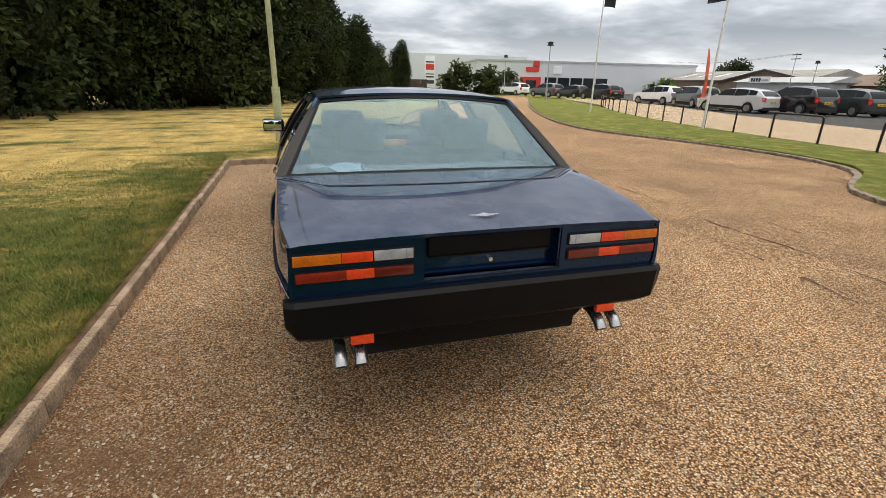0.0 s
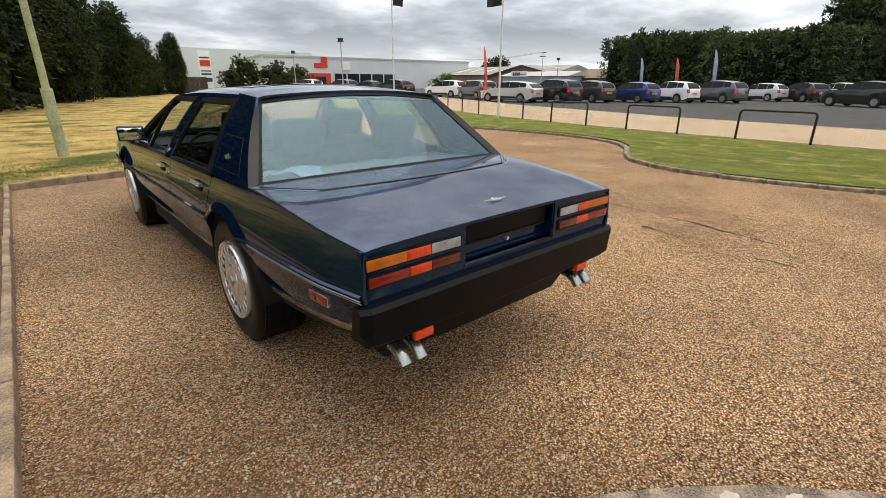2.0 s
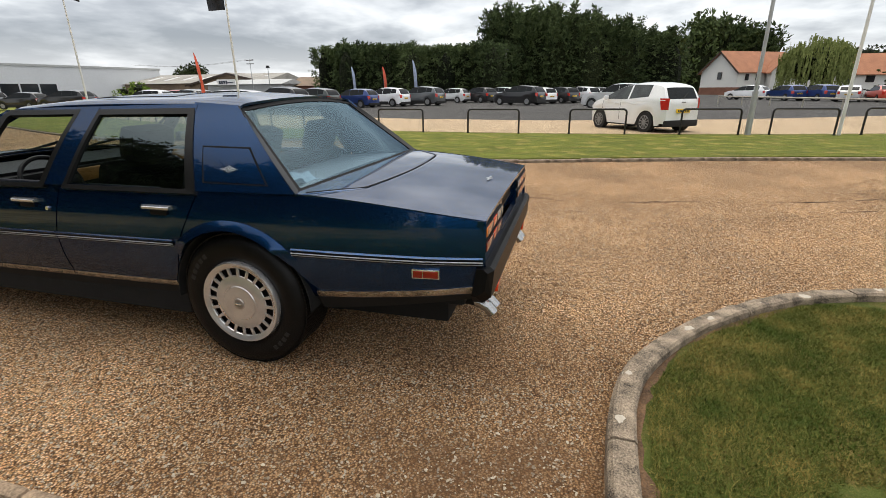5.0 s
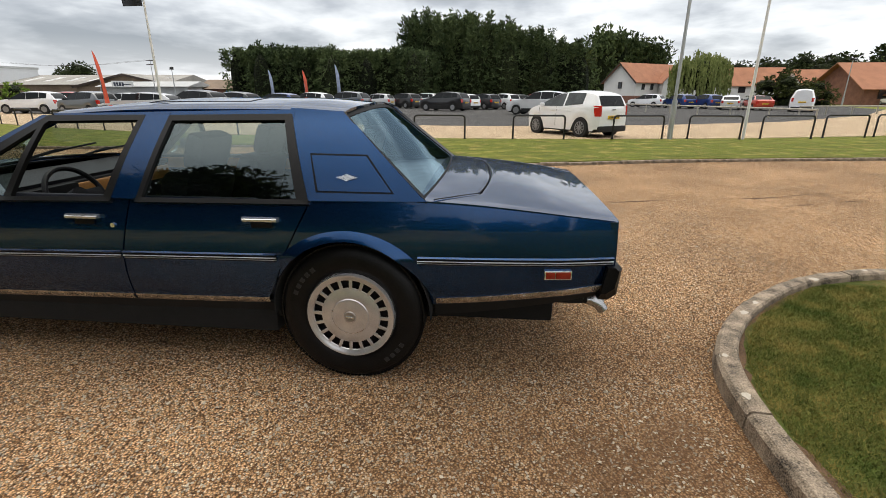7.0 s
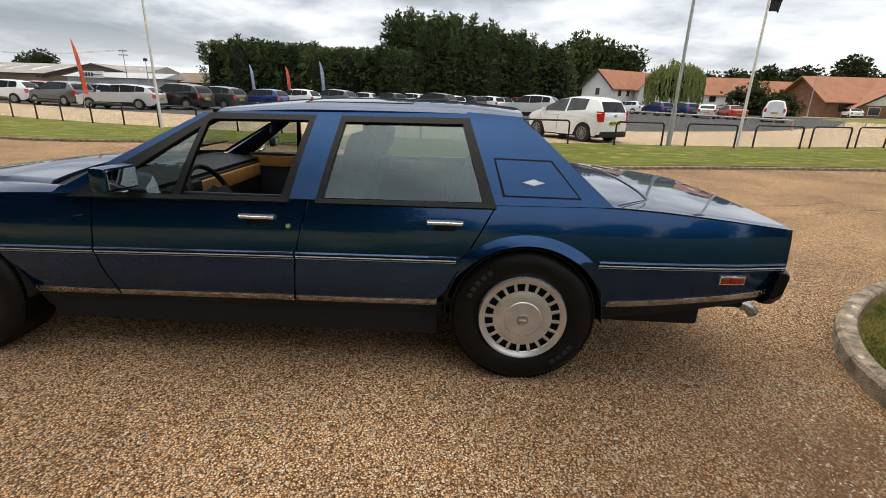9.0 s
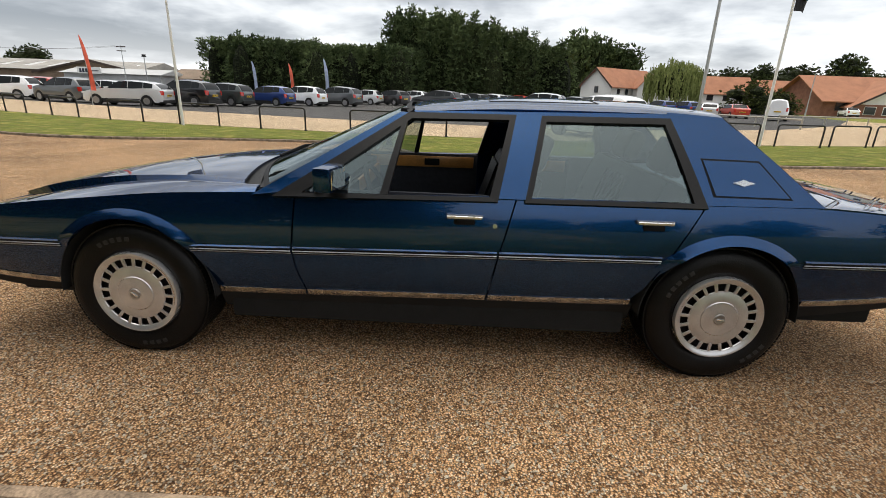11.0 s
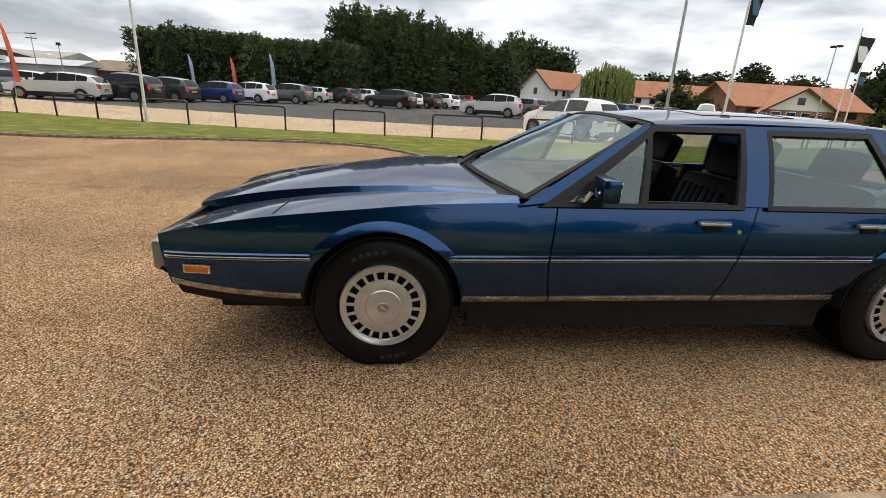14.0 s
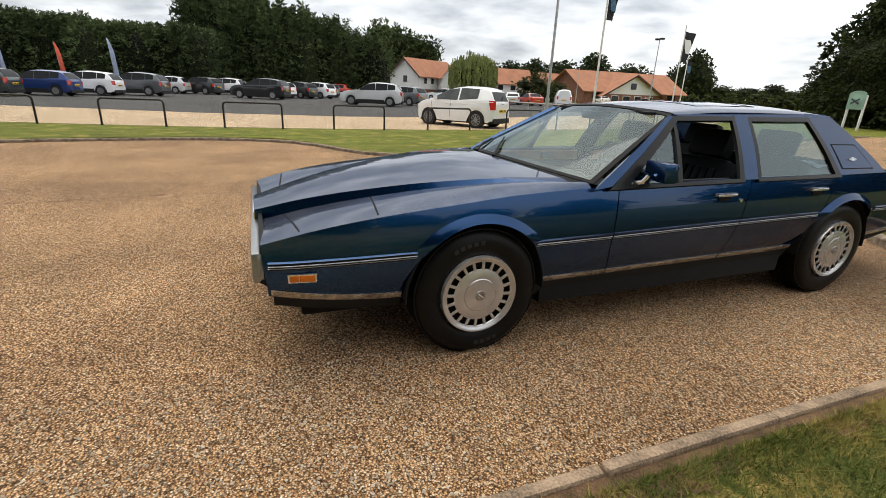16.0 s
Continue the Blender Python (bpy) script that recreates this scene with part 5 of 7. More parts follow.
def car_wheel():
    """Outer side towards -x; the axle's end at the origin."""
    w = empty("wheel")
    bm = bmesh.new()
    lathe(bm, [(0.02, 0.212), (0.004, 0.222), (-0.006, 0.245), (-0.010, 0.285), (-0.004, 0.318), (0.012, 0.338), (0.030, 0.350), (0.060, 0.354), (0.20, 0.354), (0.235, 0.340), (0.25, 0.30), (0.25, 0.22)], 64)
    # tread blocks on the shoulder
    tyre = part("tyre", bm, RUBBER, w)
    bm = bmesh.new()
    for k in range(110):
        a = 2 * math.pi * k / 110
        for x0, x1 in ((0.020, 0.075), (0.085, 0.125), (0.135, 0.175), (0.185, 0.238)):
            m = pose(0, 0, 0, math.degrees(a) + (x0 * 40)) @ Matrix.Translation(((x0 + x1) / 2, 0, 0.3535))
            box(bm, (-(x1 - x0) / 2, -0.0080, -0.006), ((x1 - x0) / 2, 0.0080, 0.0022), 0.0, m)
    part("tread", bm, RUBBER, tyre, smooth=False)
    for start, count in ((118, 4), (290, 5)):
        for k in range(count):
            a = start + k * 7.5
            m = pose(0, 0, 0, a) @ Matrix.Translation((-0.0090, 0, 0.286))
            bm = bmesh.new()
            box(bm, (-0.0022, -0.0115, -0.012), (0.002, 0.0115, 0.010), 0.003, m)
            part("sidewall_letter", bm, LETTER, tyre, smooth=False)
    bm = bmesh.new()
    lathe(bm, [(0.03, 0.0), (0.03, 0.21), (0.20, 0.21), (0.20, 0.0)], 40)
    part("wheel_barrel", bm, SEAL, w)
    bm = bmesh.new()
    lathe(bm, [(-0.001, 0.183), (-0.005, 0.182), (-0.010, 0.185), (-0.013, 0.196), (-0.019, 0.204), (-0.019, 0.212), (-0.008, 0.217), (0.012, 0.219), (0.03, 0.212)], 64)
    part("rim", bm, WHEEL_SILVER, w)
    bm = bmesh.new()
    lathe(bm, [(-0.022, 0.0), (-0.021, 0.03), (-0.019, 0.088), (-0.015, 0.092), (-0.016, 0.097), (-0.012, 0.125), (-0.008, 0.143), (-0.004, 0.1455), (-0.001, 0.1445)], 64)
    cover = part("wheel_cover", bm, WHEEL_SILVER, w, "satin silver wheel cover with a ring of slots")
    bm = bmesh.new()
    lathe(bm, [(-0.023, 0.0), (-0.028, 0.012), (-0.027, 0.026), (-0.021, 0.029)], 28)
    part("cap", bm, CAP_GREY, cover)
    bm = bmesh.new()
    box(bm, (-0.031, -0.018, -0.004), (-0.026, 0.018, 0.004), 0.002)
    part("cap_emblem", bm, EMBLEM, cover)
    sp = bmesh.new()
    box(sp, (-0.0100, -0.0085, 0.140), (-0.001, 0.0085, 0.188), 0.003)
    first = part("spoke", sp, WHEEL_SILVER, cover)
    for k in range(1, 20):
        o = new("spoke", first.data)
        o.parent = cover
        o.matrix_basis = pose(0, 0, 0, 18 * k)
    return w


wheel = car_wheel()
wheel.parent = saloon
places = [(-0.848, 0.0, 0.352, 0), (-0.848, 2.916, 0.345, 0), (0.848, 0.0, 0.352, 180), (0.848, 2.916, 0.345, 180)]
for n, (x, y, z, turn) in enumerate(places):
    m = pose(x, y, z, 0, 0, turn) @ pose(0, 0, 0, (3, 40, 11, 77)[n])
    if n == 0:
        wheel.matrix_basis = m
    else:
        copy_thing(wheel, m)

# ---- the cabin ----
bm = bmesh.new()
box(bm, (-0.74, 0.30, 0.35), (0.74, 2.35, 0.40), 0.01)
part("cabin_floor", bm, CARPET, saloon)
bm = bmesh.new()
grid(bm, lambda u, v: ((0.76 - 0.02 * v) * (2 * u - 1), 0.28 - 0.62 * v, 0.872 + 0.035 * v), 10, 4, 0.02)
shelf = part("parcel_shelf", bm, SHELF, saloon)
bm = bmesh.new()


def cloth(u, v):
    a, b = u - 0.5, v - 0.5
    z = 0.016 + 0.016 * math.sin(9 * a + 5 * b) * math.cos(13 * b - 4 * a) + 0.02 * math.sin(21 * a * b + 6 * a)
    return (-0.52 + 0.30 * a + 0.02 * math.sin(7 * b), -0.14 + 0.17 * b + 0.010 * math.sin(8 * a), 0.900 + max(0.004, z))


grid(bm, cloth, 22, 16, 0.004)
part("folded_cloth", bm, CLOTH, shelf, "crumpled pale blue cloth")


def seat(x, y, back_tilt, bench=0.0):
    w = 0.25 + bench
    bm = bmesh.new()
    box(bm, (x - w, y - 0.05, 0.42), (x + w, y + 0.48, 0.60), 0.05)
    base = part("seat", bm, LEATHER, saloon)
    m = Matrix.Translation((x, y - 0.02, 0.56)) @ pose(0, 0, 0, back_tilt)
    bm = bmesh.new()
    box(bm, (-w, -0.085, -0.04), (w, 0.075, 0.44), 0.055, m)
    back = part("seat_back", bm, LEATHER, base)
    for k in range(-3, 4):
        bm = bmesh.new()
        box(bm, (k * 0.058 - 0.024, 0.06, 0.05), (k * 0.058 + 0.024, 0.092, 0.36), 0.014, m)
        part("rib", bm, LEATHER, back)
    heads = [0.0] if not bench else [-0.34, 0.34]
    for dx in heads:
        bm = bmesh.new()
        mh = m @ Matrix.Translation((dx, -0.02, 0.55))
        box(bm, (-0.155, -0.055, -0.10), (0.155, 0.055, 0.10), 0.045, mh)
        part("headrest", bm, LEATHER, base)
        bm = bmesh.new()
        for k in (-0.05, 0.05):
            cyl(bm, mh @ Vector((k, 0, -0.15)), mh @ Vector((k, 0, -0.06)), 0.007, n=8)
        part("headrest_post", bm, CHROME, base)


seat(-0.38, 1.10, 18)
seat(0.38, 1.10, 18)
seat(0.0, 0.38, 20, 0.40)
bm = bmesh.new()
box(bm, (-0.72, 1.93, 0.58), (0.72, 2.28, 0.86), 0.06)
grid(bm, lambda u, v: (0.76 * (2 * u - 1), 1.96 + 0.36 * v, 0.872 + 0.028 * v), 8, 4, 0.03)
dash = part("dashboard", bm, LEATHER, saloon)
bm = bmesh.new()
box(bm, (-0.70, 1.922, 0.74), (0.70, 1.945, 0.835), 0.01)
part("dash_veneer", bm, WOOD, dash)
bm = bmesh.new()
box(bm, (-0.60, 1.905, 0.765), (-0.18, 1.935, 0.85), 0.012)
part("instrument_panel", bm, SEAL, dash)
for s in (-1, 1):
    for y0, y1 in ((1.16, 2.04), (0.44, 1.04)):
        bm = bmesh.new()
        box(bm, (s * 0.79, y0, 0.40), (s * 0.765, y1, 0.905), 0.008)
        card = part("door_card", bm, CARPET, saloon)
        bm = bmesh.new()
        box(bm, (s * 0.768, y0 + 0.03, 0.80), (s * 0.756, y1 - 0.03, 0.885), 0.004)
        part("door_veneer", bm, WOOD, card, "honey-coloured wood capping")
        bm = bmesh.new()
        box(bm, (s * 0.760, y0 + 0.30, 0.815), (s * 0.750, y0 + 0.42, 0.868), 0.004)
        part("switch_panel", bm, SEAL, card)
# steering wheel on the near side
bm = bmesh.new()
mw = Matrix.Translation((-0.38, 1.74, 0.80)) @ pose(0, 0, 0, 64)
pts = [mw @ Vector((0.178 * math.cos(a), 0.178 * math.sin(a), 0)) for a in np.linspace(0, 2 * math.pi, 41)]
tube(bm, pts, 0.015, 8)
steer = part("steering_wheel", bm, LEATHER, saloon)
bm = bmesh.new()
box(bm, (-0.19, -0.03, -0.012), (0.19, 0.03, 0.012), 0.01, mw)
cyl(bm, mw @ Vector((0, 0, 0.03)), mw @ Vector((0, 0, -0.30)), 0.05, 0.03, 12)
part("steering_spoke", bm, LEATHER, steer)
bm = bmesh.new()
box(bm, (-0.11, 1.66, 1.205), (0.11, 1.69, 1.262), 0.014)
part("rear_view_mirror", bm, TRIM_BLACK, saloon)
for s in (-1, 1):
    bm = bmesh.new()
    box(bm, (s * 0.05, 1.50, 1.262), (s * 0.50, 1.62, 1.282), 0.008)
    part("sun_visor", bm, LEATHER, saloon)

# ---- trees and hedges ----
def leaf_cloud(count, place, size, seed, droop=0.0, aspect=1.0, spray=1, reach=0.0):
    """Many small bent leaves in sprays; place(r) gives a point and the way out of the crown."""
    r = random.Random(seed)
    verts, faces = [], []
    for _ in range(count // spray):
        root, way = place(r)
        way = (way + Vector((r.gauss(0, 0.35), r.gauss(0, 0.35), r.gauss(0, 0.3) - droop))).normalized()
        arm = reach * r.uniform(0.5, 1.3)
        for k in range(spray):
            t = (k + r.random()) / spray
            p = root + way * arm * t + Vector((r.gauss(0, 1), r.gauss(0, 1), r.gauss(0, 0.6))) * (0.20 * arm * (1.1 - t)) - Vector((0, 0, 0.25 * arm * t * t))
            out = (way + Vector((r.gauss(0, 0.55), r.gauss(0, 0.55), r.gauss(0, 0.45)))).normalized()
            side = out.cross(Vector((r.gauss(0, 1), r.gauss(0, 1), r.gauss(0, 1)))).normalized()
            s = size * r.uniform(0.55, 1.35)
            a, b = side * s * 0.5 * aspect, out * s
            n = len(verts)
            bend = side.cross(out) * s * r.uniform(-0.25, 0.25)
            verts += [p, p + b * 0.5 + a + bend, p + b, p + b * 0.45 - a + bend]
            faces.append((n, n + 1, n + 2, n + 3))
    return [tuple(v) for v in verts], faces


def blob(bm, c, r, seed, rough=0.25, sub=3):
    k = bmesh.ops.create_icosphere(bm, subdivisions=sub, radius=1.0)
    for v in k["verts"]:
        d = v.co.normalized()
        f = 1 + rough * noise.noise(d * 2.3 + Vector((seed, 0, 0))) + rough * 0.5 * noise.noise(d * 5.1 + Vector((0, seed, 0)))
        v.co = Vector(c) + Vector((d.x * r[0], d.y * r[1], d.z * r[2])) * f


def trunk_mesh(h, r, seed, lean=0.05, limbs=5, spread=0.5):
    q = random.Random(seed)
    bm = bmesh.new()
    pts = [Vector((lean * t * t * h * q.uniform(-1, 1) * 0.3, 0, h * t - 0.1)) for t in (0, 0.2, 0.45, 0.7, 1)]
    tube(bm, pts, [r * 1.35, r, r * 0.8, r * 0.55, r * 0.25], 8)
    for k in range(limbs):
        a, t = 2 * math.pi * (k + q.random()) / limbs, q.uniform(0.35, 0.8)
        b = Vector((0, 0, h * t))
        e = b + Vector((math.cos(a), math.sin(a), q.uniform(0.4, 1.0))) * h * spread * q.uniform(0.5, 1)
        tube(bm, [b, b.lerp(e, 0.5) + Vector((0, 0, 0.05 * h)), e], [r * 0.45, r * 0.3, r * 0.1], 6)
    return bm


def broadleaf(h, w, leaves, size, seed, low=0.06, material=BROADLEAF, lumps=9, name="tree", trunk_r=0.2, spray=14, reach=0.6):
    """A round-headed tree: trunk and limbs, and a crown of uneven lumps of leaves."""
    q = random.Random(seed)
    top = empty(name)
    part("trunk", trunk_mesh(h * 0.75, trunk_r, seed), BARK, top)
    lump = []
    for k in range(lumps):
        a, t = q.uniform(0, 2 * math.pi), (k + 0.5) / lumps
        z = h * (low + 0.12 + (0.80 - low) * t)
        rad = w / 2 * (0.62 * math.sin(math.pi * (0.18 + 0.72 * t)))
        c = Vector((math.cos(a) * rad, math.sin(a) * rad, z))
        rr = w * q.uniform(0.20, 0.31) * (1.1 - 0.35 * t)
        lump.append((c, Vector((rr, rr, min(rr * q.uniform(0.8, 1.1), h * 0.24)))))

    def place(r):
        for _ in range(7):
            c, e = r.choice(lump)
            d = Vector((r.gauss(0, 1), r.gauss(0, 1), r.gauss(0, 1))).normalized()
            f = r.uniform(0.72, 1.04) * (1 + 0.22 * noise.noise(d * 3 + c))
            p = c + Vector((d.x * e.x, d.y * e.y, d.z * e.z)) * f
            # leaves grow where light reaches them, not inside a neighbouring lump
            if p.z > 0 and not any(k is not c and ((p.x - k.x) / m.x) ** 2 + ((p.y - k.y) / m.y) ** 2 + ((p.z - k.z) / m.z) ** 2 < 0.5 for k, m in lump):
                break
        return p, d
    bm = bmesh.new()
    for k, (c, e) in enumerate(lump):
        blob(bm, c, e * 0.70, seed + k, 0.3, 2)
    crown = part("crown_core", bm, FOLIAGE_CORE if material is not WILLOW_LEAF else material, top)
    vs, fs = leaf_cloud(leaves, place, size, seed, 0.12, 0.62, spray, reach)
    raw("crown", vs, fs, material, top)
    return top


def conifer(h, w, leaves, size, seed, name="conifer_tree", bluntness=2.0, low=0.80):
    """A dense hedge cypress: a close body of blunt stems, and thin leaders that make a ragged top."""
    top = empty(name)
    q = random.Random(seed)
    spires = [(Vector((q.uniform(-0.45, 0.45) * w, q.uniform(-0.45, 0.45) * w, 0)), h * q.uniform(low - 0.03, low + 0.06), w * q.uniform(0.22, 0.34), bluntness, 0.0) for _ in range(12)]
    for _ in range(26):
        spires.append((Vector((q.uniform(-0.5, 0.5) * w, q.uniform(-0.5, 0.5) * w, 0)), h * q.uniform(low, 1.0), w * q.uniform(0.05, 0.09), 1.0, 0.66))
    part("trunk", trunk_mesh(h * 0.6, 0.16, seed, limbs=3, spread=0.2), BARK, top)

    def radius(t, r, blunt):
        return r * (1 - max(0, (t - 0.30) / 0.70) ** blunt)

    def place(r):
        c, hh, rr, blunt, t0 = r.choice(spires[:12]) if r.random() < 0.66 else r.choice(spires[12:])
        t, a = t0 + (1 - t0) * r.random() ** 0.85, r.uniform(0, 2 * math.pi)
        k = radius(t, rr, blunt) * r.uniform(0.75, 1.06) * (1 + 0.22 * noise.noise(Vector((math.cos(a) * 2, math.sin(a) * 2, t * hh * 0.8)) + c))
        return c + Vector((math.cos(a) * k, math.sin(a) * k, t * hh)), Vector((math.cos(a), math.sin(a), 0.9 if t > 0.6 else 0.15))
    bm = bmesh.new()
    steps = (0, 0.15, 0.3, 0.5, 0.7, 0.85, 1)
    for c, hh, rr, blunt, t0 in spires[:12]:
        tube(bm, [c + Vector((0, 0, t * hh * 0.95)) for t in steps], [max(0.02, 0.66 * radius(t, rr, blunt)) for t in steps], 9)
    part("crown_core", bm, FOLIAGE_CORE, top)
    vs, fs = leaf_cloud(leaves, place, size, seed, 0.10, 0.42, 6, 0.55)
    raw("crown", vs, fs, CONIFER, top)
    return top


def scatter(sources, spots, label, category, group):
    """Copies of a few source trees at (x, y, scale, tall) spots; each source is used up first."""
    used = set()
    for n, (x, y, sc, tall) in enumerate(spots):
        src = sources[n % len(sources)]
        m = pose(x, y, 0, 0, 0, (n * 137.5) % 360) @ Matrix.Diagonal((sc, sc, sc * tall, 1))
        if n < len(sources):
            src.matrix_basis = m
            tagged(src, label, category, group)
            used.add(n)
        else:
            tagged(copy_thing(src, m), label, category, group)


rnd = random.Random(5)
# tall conifer hedge across the car park: a lower run and a tall run
low_src = [conifer(7.5, 6.0, 15000, 0.35, 11 + k, bluntness=4.5, low=0.90) for k in range(3)]
scatter(low_src, [(62 + rnd.uniform(-0.5, 0.5), 31.1 - 2.3 * k, 1.0, (0.98, 1.02, 0.96, 0.99, 0.94, 0.97, 0.93, 0.91, 0.97, 0.95)[k % 10]) for k in range(10)],
        "dense dark green conifer in a tall clipped hedge", "tree", "conifers of the car park hedge")
tall_src = [conifer(11.2, 6.4, 17000, 0.39, 31 + k, bluntness=3.4, low=0.84) for k in range(3)]
tops = (11.7, 12.0, 11.3, 10.9, 10.5, 9.9, 9.3, 8.7, 8.3, 8.0)
scatter(tall_src, [(68 + rnd.uniform(-0.6, 0.6), 8.8 - 2.15 * k, 1.0, tops[k] / 11.0) for k in range(10)],
        "tall ragged dark conifer standing in a row", "tree", "tall conifers behind the car park")
far_src = [conifer(9.0, 5.0, 4000, 0.6, 51)]
scatter(far_src, [(128, -26 - 3.0 * k, 1.3, 1.12 - 0.06 * k) for k in range(6)], "dark conifer in a distant row", "tree", "distant conifers")
ash = broadleaf(7.9, 3.1, 9000, 0.21, 71, 0.02, LIGHT_LEAF, 12, "broadleaf_tree")
ash.matrix_basis = pose(66.5, -12.4, 0)
tagged(ash, "rounded green broadleaf tree at the end of the hedge", "tree")

# high dark tree belt beside the lawn
belt_src = [broadleaf(13.2, 8.5, 30000, 0.27, 80 + k, -0.04, BROADLEAF, 26, "belt_tree", 0.2, 10, 0.8) for k in range(3)]
belt = [(-17.7, 5.2, 1.0, 1.08), (-14.2, 11.2, 1.05, 1.08), (-11.7, 16.2, 1.0, 1.08), (-9.5, 20.2, 1.0, 1.08), (-6.9, 24.0, 1.0, 1.0), (-4.3, 27.6, 0.95, 0.9), (-2.4, 31.3, 0.85, 0.9), (-0.2, 35.5, 0.60, 1.15), (1.2, 40.5, 0.55, 1.22),
        (4.9, 45.5, 0.50, 0.94), (6.8, 48.5, 0.42, 0.86), (8.6, 51, 0.30, 0.8), (11.3, 54, 0.28, 1.4)]
side_belt = [(-62, 4, 0.9, 0.7), (-65, -9, 0.95, 0.65), (-60, -22, 0.9, 0.7), (-52, -34, 0.9, 0.7), (-34, -44, 1.0, 0.8), (-20, -46, 1.0, 0.8)]
scatter(belt_src, belt, "high dense dark green tree in a shelter belt along the lawn", "tree", "shelter belt trees")
# trees at the end of the drive behind the walk's last view, and far woods
end_src = [broadleaf(9.0, 8.0, 14000, 0.30, 120 + k, -0.03, BROADLEAF, 18, "drive_end_tree", 0.2, 8, 0.6) for k in range(2)]
scatter(end_src, [(18.5, -39.5, 1.05, 1.05), (23.8, -44.5, 0.8, 0.85), (13.0, -38.5, 1.15, 1.1), (6.0, -40, 1.1, 1.0), (-2, -41, 1.1, 1.0), (-8, -39, 1.0, 1.0), (27.5, -47.5, 0.55, 0.8)],
        "big dark leafy tree beside the drive", "tree", "trees at the end of the drive")
wood_src = [broadleaf(12.0, 15.0, 4600, 0.65, 140 + k, -0.06, BROADLEAF, 16, "distant_tree", 0.35, 5, 0.9) for k in range(3)]
woods = [(150 + 3 * (k % 3), -72 - 11 * k, 1.0, (0.80, 0.9, 1.02, 0.95, 1.0, 0.9)[k % 6]) for k in range(6)] + \
        [(110, -62 - 11.5 * k, 0.9, (0.80, 0.92, 1.02, 1.05, 0.70, 1.28, 0.62, 0.55, 0.6, 0.6, 0.65)[k]) for k in range(11)]
scatter(wood_src, woods + side_belt, "distant dark green tree on the skyline", "tree", "distant trees")
lone = copy_thing(wood_src[0], pose(146, 134, 0) @ Matrix.Diagonal((0.95, 0.95, 1.05, 1)))
tagged(lone, "single round-headed dark tree on the skyline", "tree")
bush_src = [broadleaf(4.2, 6.2, 4200, 0.26, 160 + k, -0.08, LIGHT_LEAF, 10, "bush") for k in range(2)]
scatter(bush_src, [(22.5, 66, 0.85, 1.1), (26.5, 65, 0.9, 0.9), (30.5, 65, 0.8, 1.0), (70, -40.5, 1.25, 0.95), (70, -45.5, 0.95, 0.85), (70, -67.5, 0.45, 0.75)],
        "rounded dark green shrub", "bush", "shrubs")
ball_src = [broadleaf(2.6, 3.2, 900, 0.3, 170, -0.1, LIGHT_LEAF, 8, "clipped_shrub")]
scatter(ball_src, [(70, -76.5, 1, 0.9), (70, -81.5, 1, 1.0), (70, -87.0, 1.1, 1.0), (68, -93, 1.5, 0.85), (66, -99, 1.6, 0.8)], "clipped rounded green shrub", "bush", "clipped shrubs")

# weeping willow: long hanging strands
willow = empty("willow_tree")
part("trunk", trunk_mesh(5.5, 0.3, 3), BARK, willow)
q = random.Random(9)
vs, fs = [], []
for _ in range(620):
    a, rad = q.uniform(0, 2 * math.pi), 4.6 * math.sqrt(q.random())
    z0 = 7.7 - 0.115 * rad * rad * q.uniform(0.7, 1.2) + 1.1 * noise.noise(Vector((1.1 * math.cos(a) * rad / 2, 1.1 * math.sin(a) * rad / 2, 3))) + q.uniform(-0.4, 0.3)
    z1 = max(0.5, z0 - q.uniform(2.0, 5.4))
    z, x, y = z0, rad * math.cos(a), rad * math.sin(a)
    while z > z1:
        n = len(vs)
        w = q.uniform(0.06, 0.16)
        b = q.uniform(0, math.pi)
        dx, dy, dz = w * math.cos(b), w * math.sin(b), q.uniform(0.3, 0.55)
        vs += [(x - dx, y - dy, z), (x + dx, y + dy, z), (x + dx * 0.3, y + dy * 0.3, z - dz)]
        fs.append((n, n + 1, n + 2))
        z -= dz * 0.55
        x, y = x + q.uniform(-0.06, 0.06) + 0.01 * math.cos(a), y + q.uniform(-0.06, 0.06)
raw("crown", vs, fs, WILLOW_LEAF, willow)
bm = bmesh.new()
blob(bm, (0, 0, 4.2), (2.9, 2.9, 2.2), 4, 0.35)
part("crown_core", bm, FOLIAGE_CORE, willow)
willow.matrix_basis = pose(80, -33.6, 0)
tagged(willow, "pale yellow-green weeping willow with hanging strands", "tree")

# ---- buildings ----
WHITE_WALL = mat("white_render_wall", (0.74, 0.73, 0.70), 0.85, vary=0.06, scale=0.6, bump=0.2)
BRICK = mat("red_brown_brick", (0.22, 0.10, 0.065), 0.9, vary=0.3, scale=1.5, bump=0.5, bump_scale=25)
TILE = mat("orange_clay_tiles", (0.33, 0.145, 0.078), 0.85, vary=0.22, scale=0.7, bump=0.6, bump_scale=6)
DARK_TIMBER = mat("dark_brown_timber", (0.045, 0.028, 0.02), 0.7, vary=0.3, scale=3)
PANE = mat("dark_window_glass", (0.02, 0.024, 0.028), 0.08, vary=0.2, scale=1)
CLAD = mat("white_profiled_cladding", (0.62, 0.64, 0.66), 0.5, vary=0.05, scale=0.3)
RED_PAINT = mat("red_fascia", (0.58, 0.035, 0.02), 0.4, vary=0.1, scale=2)
SHED_ROOF = mat("weathered_shed_roof", (0.30, 0.285, 0.26), 0.85, vary=0.3, scale=0.35)
SHED_WALL = mat("dull_brown_shed_wall", (0.20, 0.145, 0.10), 0.85, vary=0.3, scale=0.4)
